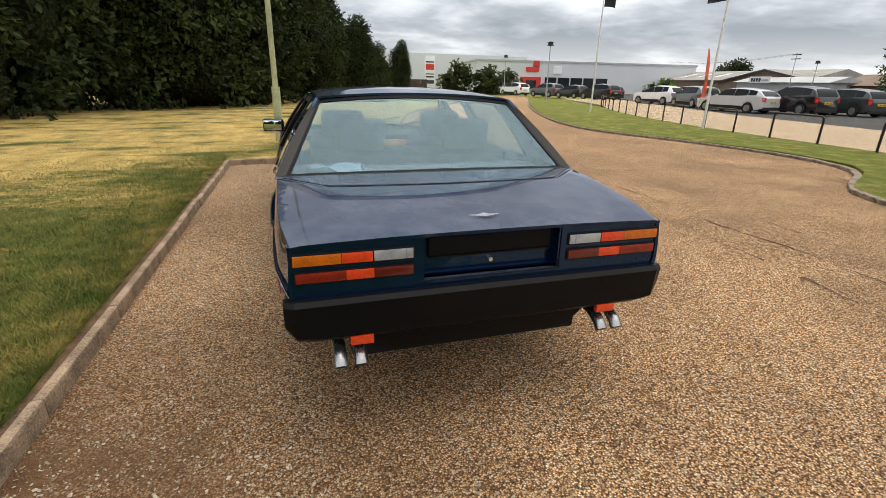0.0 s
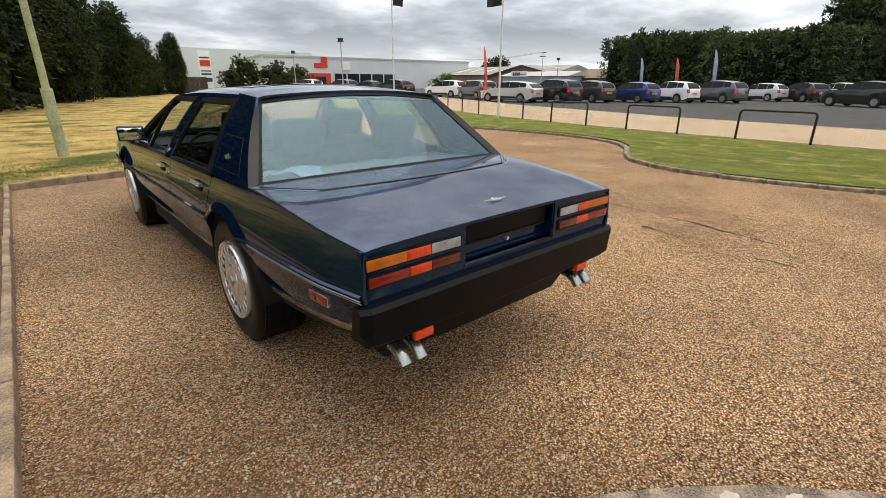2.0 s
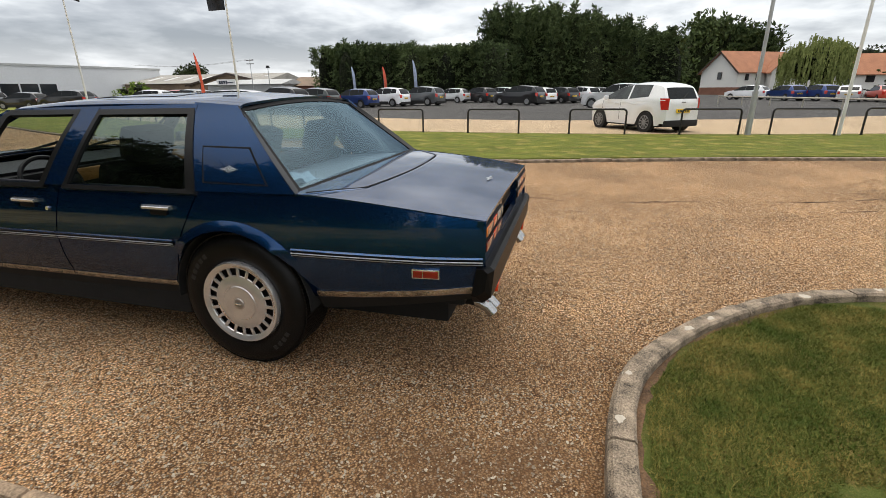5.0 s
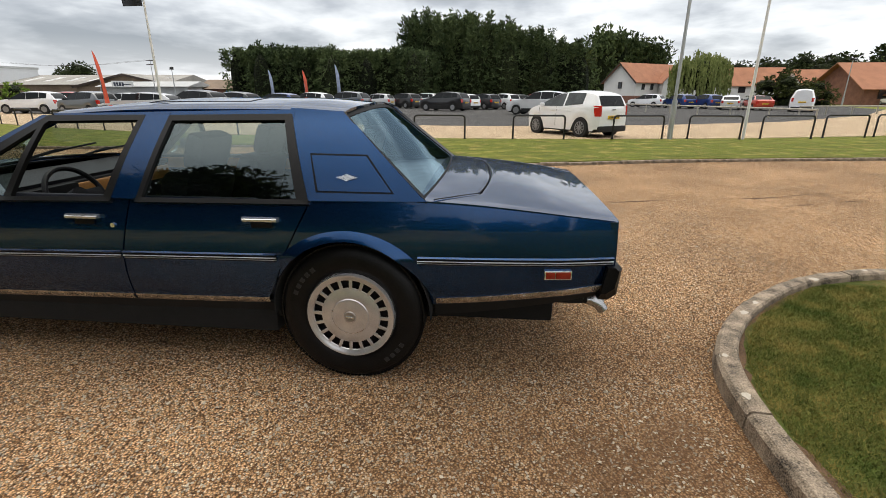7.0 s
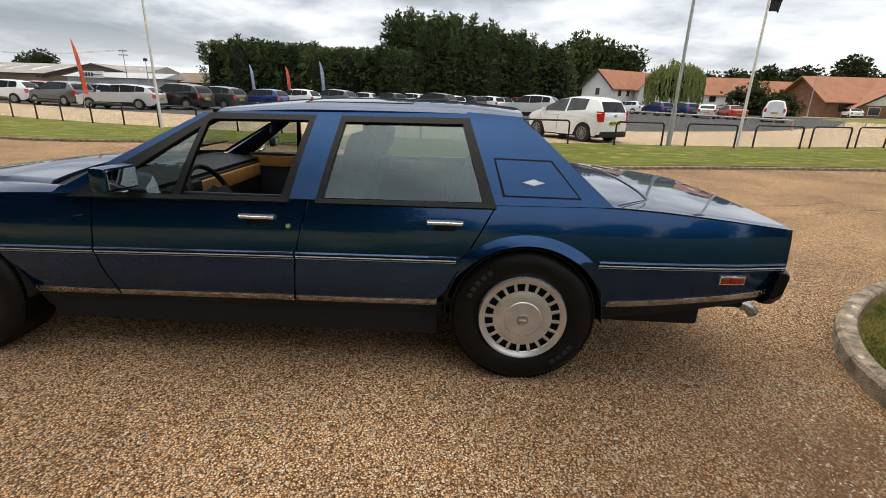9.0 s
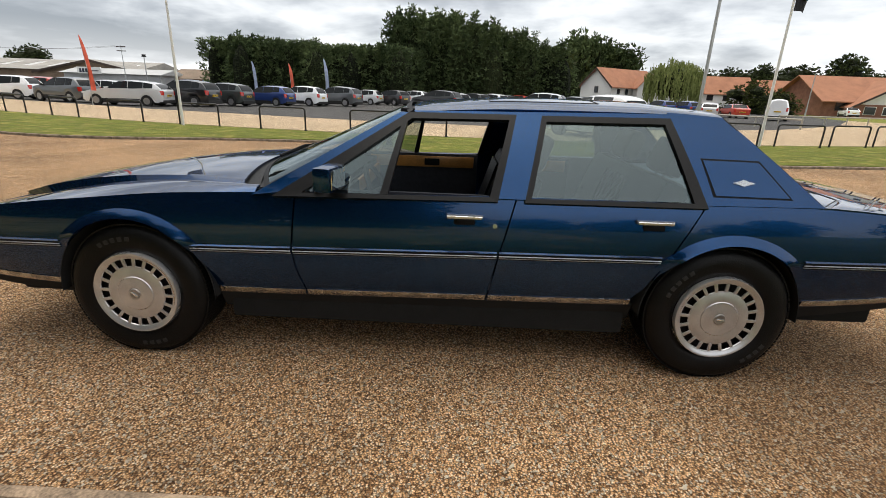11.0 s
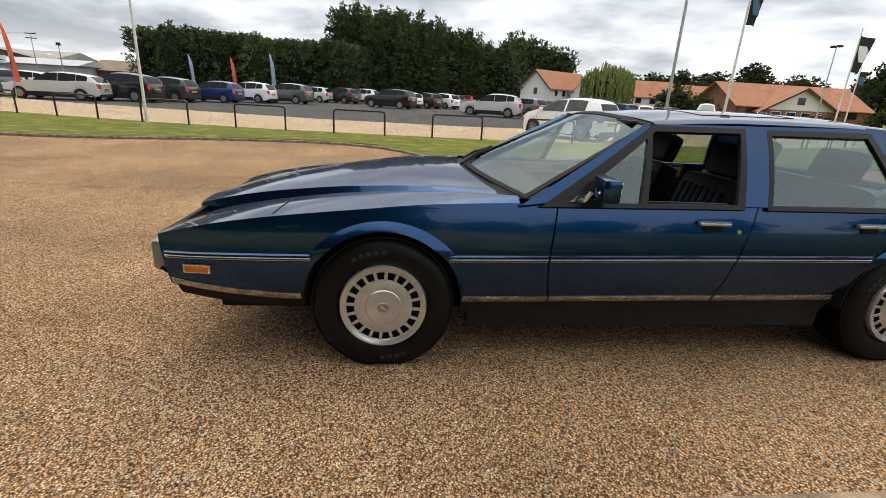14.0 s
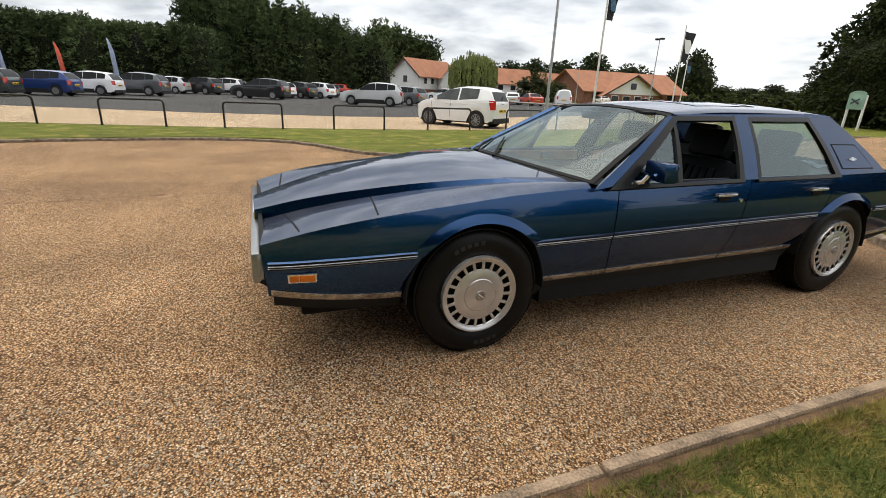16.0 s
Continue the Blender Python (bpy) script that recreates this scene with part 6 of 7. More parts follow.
GREY_SHEET = mat("grey_sheet", (0.42, 0.43, 0.43), 0.6, vary=0.15, scale=0.5)
SIGN_WHITE = mat("white_sign", (0.8, 0.8, 0.79), 0.4, vary=0.05, scale=2)
SIGN_DARK = mat("dark_sign", (0.03, 0.035, 0.06), 0.4, vary=0.2, scale=2)
MINT = mat("mint_green_sign", (0.42, 0.62, 0.52), 0.5, vary=0.08, scale=3)


def gable_house(name, label, at, turn, width, length, eave, ridge, wall_low, wall_up, split, over=0.5, roofing=None):
    """A pitched-roof block: its gable end faces -y, the ridge runs along +y."""
    top = tagged(empty(name, (*at, 0), turn), label, "building")
    h = width / 2
    if split > 0:
        bm = bmesh.new()
        box(bm, (-h - 0.03, -0.03, -0.1), (h + 0.03, length, split))
        part("brick_plinth", bm, wall_low, top, smooth=False)
    bm = bmesh.new()
    prof = [(-h, split), (h, split), (h, eave), (0, ridge - 0.15), (-h, eave)]
    a = [bm.verts.new((x, 0, z)) for x, z in prof]
    b = [bm.verts.new((x, length, z)) for x, z in prof]
    bm.faces.new(a)
    bm.faces.new(b[::-1])
    for k in range(5):
        bm.faces.new((a[k], b[k], b[(k + 1) % 5], a[(k + 1) % 5]))
    part("wall", bm, wall_up, top, smooth=False)
    for s in (-1, 1):
        bm = bmesh.new()
        k = (ridge - eave) / h
        pts = [(0, ridge), (s * (h + over), eave - k * over)]
        v = [bm.verts.new((x, y, z + dz)) for dz in (0, -0.16) for y in (-over, length + over) for x, z in pts]
        for f in ((0, 1, 3, 2), (4, 6, 7, 5), (0, 4, 5, 1), (2, 3, 7, 6), (0, 2, 6, 4), (1, 5, 7, 3)):
            bm.faces.new([v[i] for i in f])
        roof = part("roof", bm, roofing or TILE, top, smooth=False)
        bm = bmesh.new()
        v = [bm.verts.new((x, y, z + dz)) for dz in (-0.02, -0.34) for y in (-over - 0.06, -over - 0.02) for x, z in pts]
        for f in ((0, 1, 3, 2), (4, 6, 7, 5), (0, 4, 5, 1), (2, 3, 7, 6), (0, 2, 6, 4), (1, 5, 7, 3)):
            bm.faces.new([v[i] for i in f])
        part("bargeboard", bm, DARK_TIMBER, roof, smooth=False)
    return top


def window(parent, x, y, z, w, h, face="gable", frame_mat=SIGN_WHITE):
    bm = bmesh.new()
    if face == "gable":
        box(bm, (x - w / 2, y - 0.08, z), (x + w / 2, y + 0.05, z + h), 0.02)
        win = part("window", bm, frame_mat, parent, smooth=False)
        bm = bmesh.new()
        box(bm, (x - w / 2 + 0.08, y - 0.10, z + 0.08), (x + w / 2 - 0.08, y - 0.07, z + h - 0.08))
    else:
        box(bm, (x - 0.08, y - w / 2, z), (x + 0.08, y + w / 2, z + h), 0.02)
        win = part("window", bm, frame_mat, parent, smooth=False)
        bm = bmesh.new()
        box(bm, (x - 0.11, y - w / 2 + 0.08, z + 0.08), (x + 0.11, y + w / 2 - 0.08, z + h - 0.08))
    part("pane", bm, PANE, win, smooth=False)


lodge = gable_house("lodge_house", "white rendered lodge with an orange tiled roof and brick base", (94.5, -25.0), -146, 7.6, 14.5, 4.1, 7.3, BRICK, WHITE_WALL, 1.3)
window(lodge, 0.2, 0, 2.6, 0.9, 1.2, frame_mat=DARK_TIMBER)
for k in range(5):
    window(lodge, 3.8, 2.0 + 2.4 * k, 2.3, 1.0, 1.2, "side")
porch = gable_house("lodge_porch", "small white gabled wing of a lodge under orange tiles", (97.0, -33.9), 90, 3.2, 5, 4.0, 5.9, BRICK, WHITE_WALL, 0.0, 0.35)
window(porch, 0, 0, 2.3, 0.9, 1.3)
wing2 = gable_house("lodge_wing", "long white two-storey wing with a low orange tiled roof", (104.0, -59.0), 0, 8.5, 29, 3.6, 6.8, BRICK, WHITE_WALL, 0.0)
for k in range(8):
    window(wing2, -4.25, 2.5 + 3.3 * k, 1.9, 1.3, 1.1, "side", DARK_TIMBER)
hall = gable_house("restaurant_building", "low restaurant with a broad orange tiled roof and brick walls", (86.0, -84.6), 0, 12.5, 26.2, 2.9, 6.6, BRICK, BRICK, 0.0, 0.9)
for k in range(6):
    window(hall, -6.25, 3.0 + 4.0 * k, 0.9, 2.2, 1.4, "side", DARK_TIMBER)
link = gable_house("link_building", "low brown-tiled link between lodge and restaurant", (100.0, -69.0), 0, 8.0, 10.0, 3.4, 6.2, BRICK, WHITE_WALL, 0.0)
front_gable = gable_house("restaurant_gable", "white gable front with a small dark sign under orange tiles", (78.4, -69.6), -90, 15.0, 8.0, 2.0, 5.9, BRICK, WHITE_WALL, 2.0, 0.9)
bm = bmesh.new()
box(bm, (-0.7, -0.12, 3.0), (0.7, -0.02, 4.2), 0.02)
part("sign", bm, SIGN_DARK, front_gable, "small dark square sign")
for k in range(4):
    window(front_gable, -4.5 + 3 * k, -0.02, 0.4, 1.9, 1.3, frame_mat=SIGN_WHITE)

# white showroom with a red entrance
show = tagged(empty("showroom_building", (0, 0, 0)), "long white flat-roofed showroom with a red entrance", "building")
bm = bmesh.new()
m_show = Matrix.Translation((34.0, 88.0, 0)) @ pose(0, 0, 0, 0, 0, -9)
box(bm, (0, 0, -0.1), (46, 22, 5.75), 0.0, m_show)
part("wall", bm, CLAD, show, smooth=False)
bm = bmesh.new()
box(bm, (-0.15, -0.15, 5.6), (46.15, 22.1, 5.95), 0.0, m_show)
part("parapet", bm, GREY_SHEET, show, smooth=False)
bm = bmesh.new()
box(bm, (8.5, -0.6, -0.1), (12.6, 0.2, 2.9), 0.03, m_show)
door = part("entrance", bm, RED_PAINT, show, "bright red entrance portal", smooth=False)
bm = bmesh.new()
box(bm, (9.5, -0.68, -0.05), (11.6, -0.5, 2.3), 0.02, m_show)
part("glazed_doors", bm, PANE, door, smooth=False)
bm = bmesh.new()
box(bm, (9.6, -0.3, 3.9), (12.2, 0.2, 4.75), 0.03, m_show)
box(bm, (11.0, -0.3, 4.85), (12.2, 0.2, 5.9), 0.03, m_show)
part("fascia_sign", bm, RED_PAINT, show, smooth=False)
for k in range(5):
    bm = bmesh.new()
    box(bm, (13.6 + 2.7 * k, -0.12, 0.2), (16.0 + 2.7 * k, 0.1, 2.9), 0.02, m_show)
    part("shop_window", bm, PANE, show, smooth=False)
bm = bmesh.new()
box(bm, (15.2, -0.25, 3.6), (16.9, 0.05, 5.0), 0.03, m_show)
part("wall_sign", bm, SIGN_WHITE, show, smooth=False)
far_shed = tagged(empty("warehouse_building"), "pale grey warehouse beyond the trees", "building")
bm = bmesh.new()
box(bm, (22, 120, -0.1), (60, 140, 8.4))
part("wall", bm, CLAD, far_shed, smooth=False)
totem = tagged(empty("totem_sign", (26.7, 97, 0)), "tall white totem sign with red and dark panels", "sign")
bm = bmesh.new()
box(bm, (-1.05, -0.2, 0), (1.05, 0.2, 6.6), 0.05)
part("board", bm, SIGN_WHITE, totem)
for z0, z1, m in ((3.9, 5.0, RED_PAINT), (5.3, 5.55, SIGN_DARK), (2.4, 2.7, SIGN_DARK), (3.0, 3.2, SIGN_DARK), (1.2, 1.9, SIGN_DARK)):
    bm = bmesh.new()
    box(bm, (-0.9, -0.23, z0), (0.9, -0.19, z1))
    part("panel", bm, m, totem, smooth=False)
banner = tagged(empty("banner_board", (29.5, 63, 0)), "low purple and white banner board", "sign")
bm = bmesh.new()
box(bm, (-2.0, -0.05, 0.4), (2.0, 0.05, 1.7), 0.02)
part("board", bm, mat("purple_banner", (0.10, 0.06, 0.14), 0.6, vary=0.3, scale=1.5), banner)
bm = bmesh.new()
box(bm, (-1.8, -0.07, 0.8), (0.6, -0.045, 1.15))
part("lettering_bar", bm, SIGN_WHITE, banner, smooth=False)


def shed(name, label, x, y0, y1, eave, ridge, depth, wall_m, roof_m):
    top = tagged(empty(name), label, "building")
    bm = bmesh.new()
    box(bm, (x, y0, -0.1), (x + depth, y1, eave))
    part("wall", bm, wall_m, top, smooth=False)
    bm = bmesh.new()
    v = [bm.verts.new(p) for p in ((x - 0.5, y0 - 0.4, eave), (x - 0.5, y1 + 0.4, eave), (x + depth / 2, y1 + 0.4, ridge), (x + depth / 2, y0 - 0.4, ridge), (x + depth + 0.5, y0 - 0.4, eave), (x + depth + 0.5, y1 + 0.4, eave))]
    for f in ((0, 1, 2, 3), (3, 2, 5, 4), (0, 3, 4), (1, 5, 2), (0, 4, 5, 1)):
        bm.faces.new([v[i] for i in f])
    part("roof", bm, roof_m, top, smooth=False)
    return top


s1 = shed("long_shed", "long low brown workshop with a weathered roof", 72, 52, 86, 2.9, 4.7, 16, SHED_WALL, SHED_ROOF)
for k in range(8):
    bm = bmesh.new()
    v = [bm.verts.new(p) for p in ((74.2, 54 + 4 * k, 3.48), (74.2, 55.2 + 4 * k, 3.48), (77.8, 55.2 + 4 * k, 4.24), (77.8, 54 + 4 * k, 4.24))]
    bmesh.ops.solidify(bm, geom=[bm.faces.new(v)], thickness=0.05)
    part("rooflight", bm, SIGN_WHITE, s1, smooth=False)
s2 = tagged(gable_house("workshop_building", "brown gabled workshop with a white name board", (69.5, 56.5), -90, 17, 9, 2.7, 4.5, SHED_WALL, SHED_WALL, 0.0, 0.4, SHED_ROOF))
s3 = shed("pale_shed", "low pale grey sheet-metal shed", 66, 44, 58, 2.5, 3.3, 6, GREY_SHEET, GREY_SHEET)
bm = bmesh.new()
box(bm, (65.30, 52.0, 2.40), (65.46, 55.4, 3.28), 0.02)
board = part("name_board", bm, SIGN_WHITE, s3, smooth=False)
for k in range(4):
    bm = bmesh.new()
    box(bm, (65.26, 54.75 - 0.42 * k, 2.58), (65.31, 55.05 - 0.42 * k, 3.08))
    part("lettering_bar", bm, SIGN_DARK, board, smooth=False)
bm = bmesh.new()
box(bm, (65.26, 52.3, 2.75), (65.31, 53.5, 2.86))
part("lettering_bar", bm, SIGN_DARK, board, smooth=False)
shed("brick_house", "brown brick house with a tiled roof", 70, 37, 45, 2.2, 3.7, 8, BRICK, SHED_WALL)

# blue covered trailer and a pale green shrub before the sheds
trailer = tagged(empty("covered_trailer", (64.5, 34.8, 0.06), 12), "blue tarpaulin-covered trailer behind the parked cars", "trailer")
TARP = mat("blue_tarpaulin", (0.02, 0.11, 0.30), 0.6, vary=0.25, scale=1.5, bump=0.3, bump_scale=8)
bm = bmesh.new()
box(bm, (-1.0, -2.0, 0.55), (1.0, 2.0, 1.95), 0.12)
part("tarpaulin", bm, TARP, trailer)
bm = bmesh.new()
box(bm, (-0.95, -2.0, 0.35), (0.95, 2.0, 0.56), 0.03)
part("chassis", bm, DARK_TIMBER, trailer)
for s in (-1, 1):
    bm = bmesh.new()
    cyl(bm, (s * 0.92, 0.1, 0.33), (s * 0.75, 0.1, 0.33), 0.33, n=18)
    part("wheel", bm, DARK_TIMBER, trailer)
shrub = broadleaf(2.4, 4.6, 1800, 0.25, 190, -0.1, leaf_mat("fresh_green_foliage", (0.07, 0.12, 0.015), (0.22, 0.32, 0.05)), 8, "bush")
shrub.matrix_basis = pose(52.2, 58.6, 0)
tagged(shrub, "rounded bright green shrub before the sheds", "bush")

# ---- poles, lamps, flags ----
BANNER_DARK = mat("dark_flag_cloth", (0.016, 0.018, 0.024), 0.8, vary=0.3, scale=6)
BANNER_BLUE = mat("sky_blue_print", (0.07, 0.16, 0.26), 0.8, vary=0.2, scale=6)
FLAG_RED = mat("orange_red_flag_cloth", (0.72, 0.13, 0.075), 0.8, vary=0.2, scale=4)
FLAG_BLUE = mat("pale_blue_flag_cloth", (0.36, 0.42, 0.58), 0.8, vary=0.35, scale=4)


def pole(name, x, y, h, r, material, label, collar=True):
    top = tagged(empty(name, (x, y, 0.08)), label, "pole")
    bm = bmesh.new()
    tube(bm, [(0, 0, -0.2), (0, 0, h * 0.35), (0, 0, h)], [r, r * 0.92, r * 0.6], 12)
    part("shaft", bm, material, top)
    if collar:
        bm = bmesh.new()
        cyl(bm, (0, 0, -0.05), (0, 0, 1.15), r * 1.5, r * 1.5, 14)
        part("base_sleeve", bm, material, top)
    return top


def hung_flag(host, z, w, h, turn, stripe=None, sway=0.1):
    bm = bmesh.new()
    m = pose(0, 0, z, 0, 0, turn)

    def f(u, v):
        return m @ Vector((0.05 + w * u * (1 - 0.12 * v), sway * math.sin(5 * u + 2.5 * v) * u, -h * v - 0.10 * w * u * u))
    grid(bm, f, 14, 14, 0.006)
    fl = part("flag", bm, BANNER_DARK, host, "dark printed flag")
    if stripe:
        bm = bmesh.new()
        grid(bm, lambda u, v: f(0.15 + 0.5 * u + 0.25 * v, 0.25 + 0.45 * v) + m.to_3x3() @ Vector((0, -0.012, 0)), 6, 8, 0.03)
        part("print", bm, stripe, fl)
    return fl


pole("lamp_post", 12.75, -6.25, 9.0, 0.052, GALV, "tall grey galvanised lamp post behind the hoops")
p2 = pole("flagpole", 13.0, -8.55, 6.2, 0.045, WHITE_POLE, "slim white flagpole with a dark banner", False)
hung_flag(p2, 5.0, 0.36, 1.0, -95, BANNER_BLUE)
p3 = pole("flagpole", 12.9, 10.6, 5.0, 0.045, WHITE_POLE, "slim white flagpole with a dark flag", False)
hung_flag(p3, 4.72, 0.6, 0.72, 120, SIGN_WHITE)
p4 = pole("flagpole", 15.0, 20.6, 6.4, 0.045, WHITE_POLE, "slim white flagpole standing in the verge", False)
hung_flag(p4, 6.0, 0.6, 0.8, -40)
p5 = pole("flagpole", 17.6, -17.4, 5.0, 0.04, WHITE_POLE, "white flagpole with a furled dark flag", False)
hung_flag(p5, 4.7, 0.7, 1.5, -75, SIGN_WHITE, 0.2)
p5b = pole("flagpole", 17.0, -17.3, 3.4, 0.035, WHITE_POLE, "shorter white flagpole with a furled dark flag", False)
hung_flag(p5b, 3.2, 0.20, 0.8, -75, BANNER_BLUE, 0.2)


def lamp(name, x, y, h, label, heads=1, material=GALV, r=0.07):
    top = pole(name, x, y, h, r, material, label)
    for k in range(heads):
        bm = bmesh.new()
        dx = (k - (heads - 1) / 2) * 0.9
        if heads > 1:
            box(bm, (dx * 0.75 - 0.2, -0.2, h), (dx * 0.75 + 0.2, 0.2, h + 0.2), 0.04)
        else:
            cyl(bm, (0, 0, h), (0, 0, h + 0.28), 0.30, 0.20, 14)
            cyl(bm, (0, 0, h + 0.28), (0, 0, h + 0.36), 0.34, 0.12, 14)
        part("lantern", bm, BLACK_PAINT, top)
    return top


lamp("street_lamp", 22.0, 38.5, 4.7, "grey street lamp with a dark lantern", r=0.06)
lamp("street_lamp", 27.0, 59.5, 4.7, "grey street lamp with a dark lantern", r=0.06)
lamp("floodlight_mast", 41.4, -38.7, 7.5, "slim mast with two floodlights", 2)
lamp("floodlight_mast", 66.0, -46.5, 5.6, "slim mast with two floodlights", 2)
lamp("street_lamp", 29.5, -46.8, 4.6, "dark street lamp leaning by the trees", material=BLACK_PAINT, r=0.06)
lamp("floodlight_mast", 62.2, 7.9, 5.8, "slim white mast in front of the hedge", 1, WHITE_POLE, 0.05)
lamp("street_lamp", 62.4, 43.6, 4.6, "distant street lamp before the sheds", r=0.07)
tele = pole("telegraph_pole", 61.5, 45.9, 5.9, 0.055, GALV, "grey telegraph pole with cross arms and wires", False)
for z in (5.2, 5.7):
    bm = bmesh.new()
    box(bm, (-0.05, -0.6, z - 0.05), (0.05, 0.6, z + 0.05))
    part("cross_arm", bm, DARK_TIMBER, tele, smooth=False)
for k in (-0.7, 0.7):
    bm = bmesh.new()
    tube(bm, [(0.0, k, 5.8), (1.0, k + 8, 5.3), (2.0, k + 17, 5.2), (4.0, k + 26, 5.8)], 0.012, 4)
    part("wire", bm, DARK_TIMBER, tele)
pole("lamp_post", -1.08, 8.4, 8.5, 0.060, POST_GREEN, "lichen-stained pale green lamp post on the lawn")
tower = tagged(empty("relay_mast", (167, -48.6, 0)), "distant white lattice mast head", "mast")
bm = bmesh.new()
tube(bm, [(0, 0, 0), (0, 0, 16)], 0.25, 6)
part("shaft", bm, GALV, tower)
bm = bmesh.new()
for z in (14.6, 16.2, 17.6):
    tube(bm, [(-1.6, -1.6, z), (1.6, -1.6, z)], 0.12, 6)
for x in (-1.6, 0, 1.6):
    tube(bm, [(x, -1.6, 14.6), (x, -1.6, 17.6)], 0.12, 6)
part("head_frame", bm, SIGN_WHITE, tower)


def feather_flag(x, y, h, material, label, turn=20, wide=0.34):
    top = tagged(empty("feather_flag", (x, y, 0.06), turn), label, "flag", "feather flags")
    bm = bmesh.new()
    tube(bm, [(0, 0, 0), (0.06, 0, h * 0.5), (-0.01, 0, h * 0.8), (-0.06, 0, h)], [0.03, 0.02, 0.014, 0.01], 6)
    part("mast", bm, GALV, top)
    bm = bmesh.new()
    grid(bm, lambda u, v: (0.06 - 0.12 * v * v + (wide - 0.06 * v) * u * math.sqrt(max(0.0, min(1, 3.0 * (1.01 - v)))), 0.05 * math.sin(6 * v + 2 * u), h * (0.22 + 0.77 * v)), 5, 14, 0.01)
    part("sail", bm, material, top)
    return top


feather_flag(23.8, 22.0, 3.7, FLAG_RED, "orange-red feather flag beside the parked cars", -60, 0.22)
feather_flag(46.5, 18.6, 3.7, FLAG_RED, "orange-red feather flag behind the parked cars", -80)
feather_flag(43.8, 14.3, 4.1, FLAG_BLUE, "pale blue feather flag behind the parked cars", -80)
feather_flag(49.0, 23.4, 3.9, FLAG_BLUE, "pale blue feather flag behind the parked cars", -80)
# mint green house sign on two white posts
sg = tagged(empty("entrance_sign", (17.2, -32.8, 0), 152), "mint green board sign on two white posts", "sign")
for s in (-1, 1):
    bm = bmesh.new()
    box(bm, (s * 0.72 - 0.06, -0.06, -0.1), (s * 0.72 + 0.06, 0.06, 2.15), 0.01)
    part("post", bm, SIGN_WHITE, sg)
bm = bmesh.new()
pts = [(-0.8, 1.25), (0.8, 1.25), (0.8, 2.2)] + [(0.8 * math.cos(a), 2.2 + 0.22 * math.sin(a)) for a in np.linspace(0.25, math.pi - 0.25, 8)] + [(-0.8, 2.2)]
v = [bm.verts.new((x, -0.08, z)) for x, z in pts]
bmesh.ops.solidify(bm, geom=[bm.faces.new(v)], thickness=-0.06)
bd = part("board", bm, MINT, sg)
bm = bmesh.new()
for a in (22, -22):
    box(bm, (-0.42, -0.165, -0.05), (0.42, -0.15, 0.05), 0.0, Matrix.Translation((0, 0, 1.75)) @ pose(0, 0, 0, 0, a, 0))
part("crossed_emblem", bm, SIGN_DARK, bd, smooth=False)

# ---- parked cars ----
TYRE2 = mat("parked_tyre", (0.015, 0.015, 0.015), 0.8, vary=0.3, scale=8)
ALLOY = mat("alloy_wheel", (0.34, 0.34, 0.35), 0.35, 0.7, vary=0.1, scale=9)
PLATE_Y = mat("yellow_plate", (0.80, 0.52, 0.03), 0.45, vary=0.05, scale=9)
LAMP_RED = mat("parked_red_lamp", (0.55, 0.03, 0.02), 0.15, vary=0.2, scale=12, Coat_Weight=1.0)
LAMP_CLEAR = mat("parked_clear_lamp", (0.7, 0.71, 0.72), 0.12, vary=0.1, scale=12, Coat_Weight=1.0)
AUTO_GLASS = mat("parked_car_glass", (0.010, 0.012, 0.013), 0.06, vary=0.4, scale=1.5, Specular_IOR_Level=0.2)
NEAR_GLASS = mat("greyish_hatchback_glass", (0.050, 0.056, 0.056), 0.05, vary=0.5, scale=2.5, Specular_IOR_Level=0.5)
COLOURS = {}


def body_paint(name, rgb, metal=0.3):
    if name not in COLOURS:
        COLOURS[name] = mat(name + "_car_paint", rgb, 0.3, metal, vary=0.06, scale=2, Coat_Weight=1.0, Coat_Roughness=0.06)
    return COLOURS[name]


WHITE_C, SILVER_C, GREY_C, BLACK_C = ("white", (0.87, 0.88, 0.90), 0.0), ("silver", (0.64, 0.65, 0.66), 0.15), ("grey", (0.12, 0.13, 0.14), 0.4), ("black", (0.012, 0.012, 0.014), 0.2)
BLUE_C, RED_C, GREEN_C = ("blue", (0.02, 0.05, 0.20), 0.4), ("red", (0.52, 0.05, 0.02), 0.1), ("dark_green_grey", (0.05, 0.06, 0.058), 0.3)
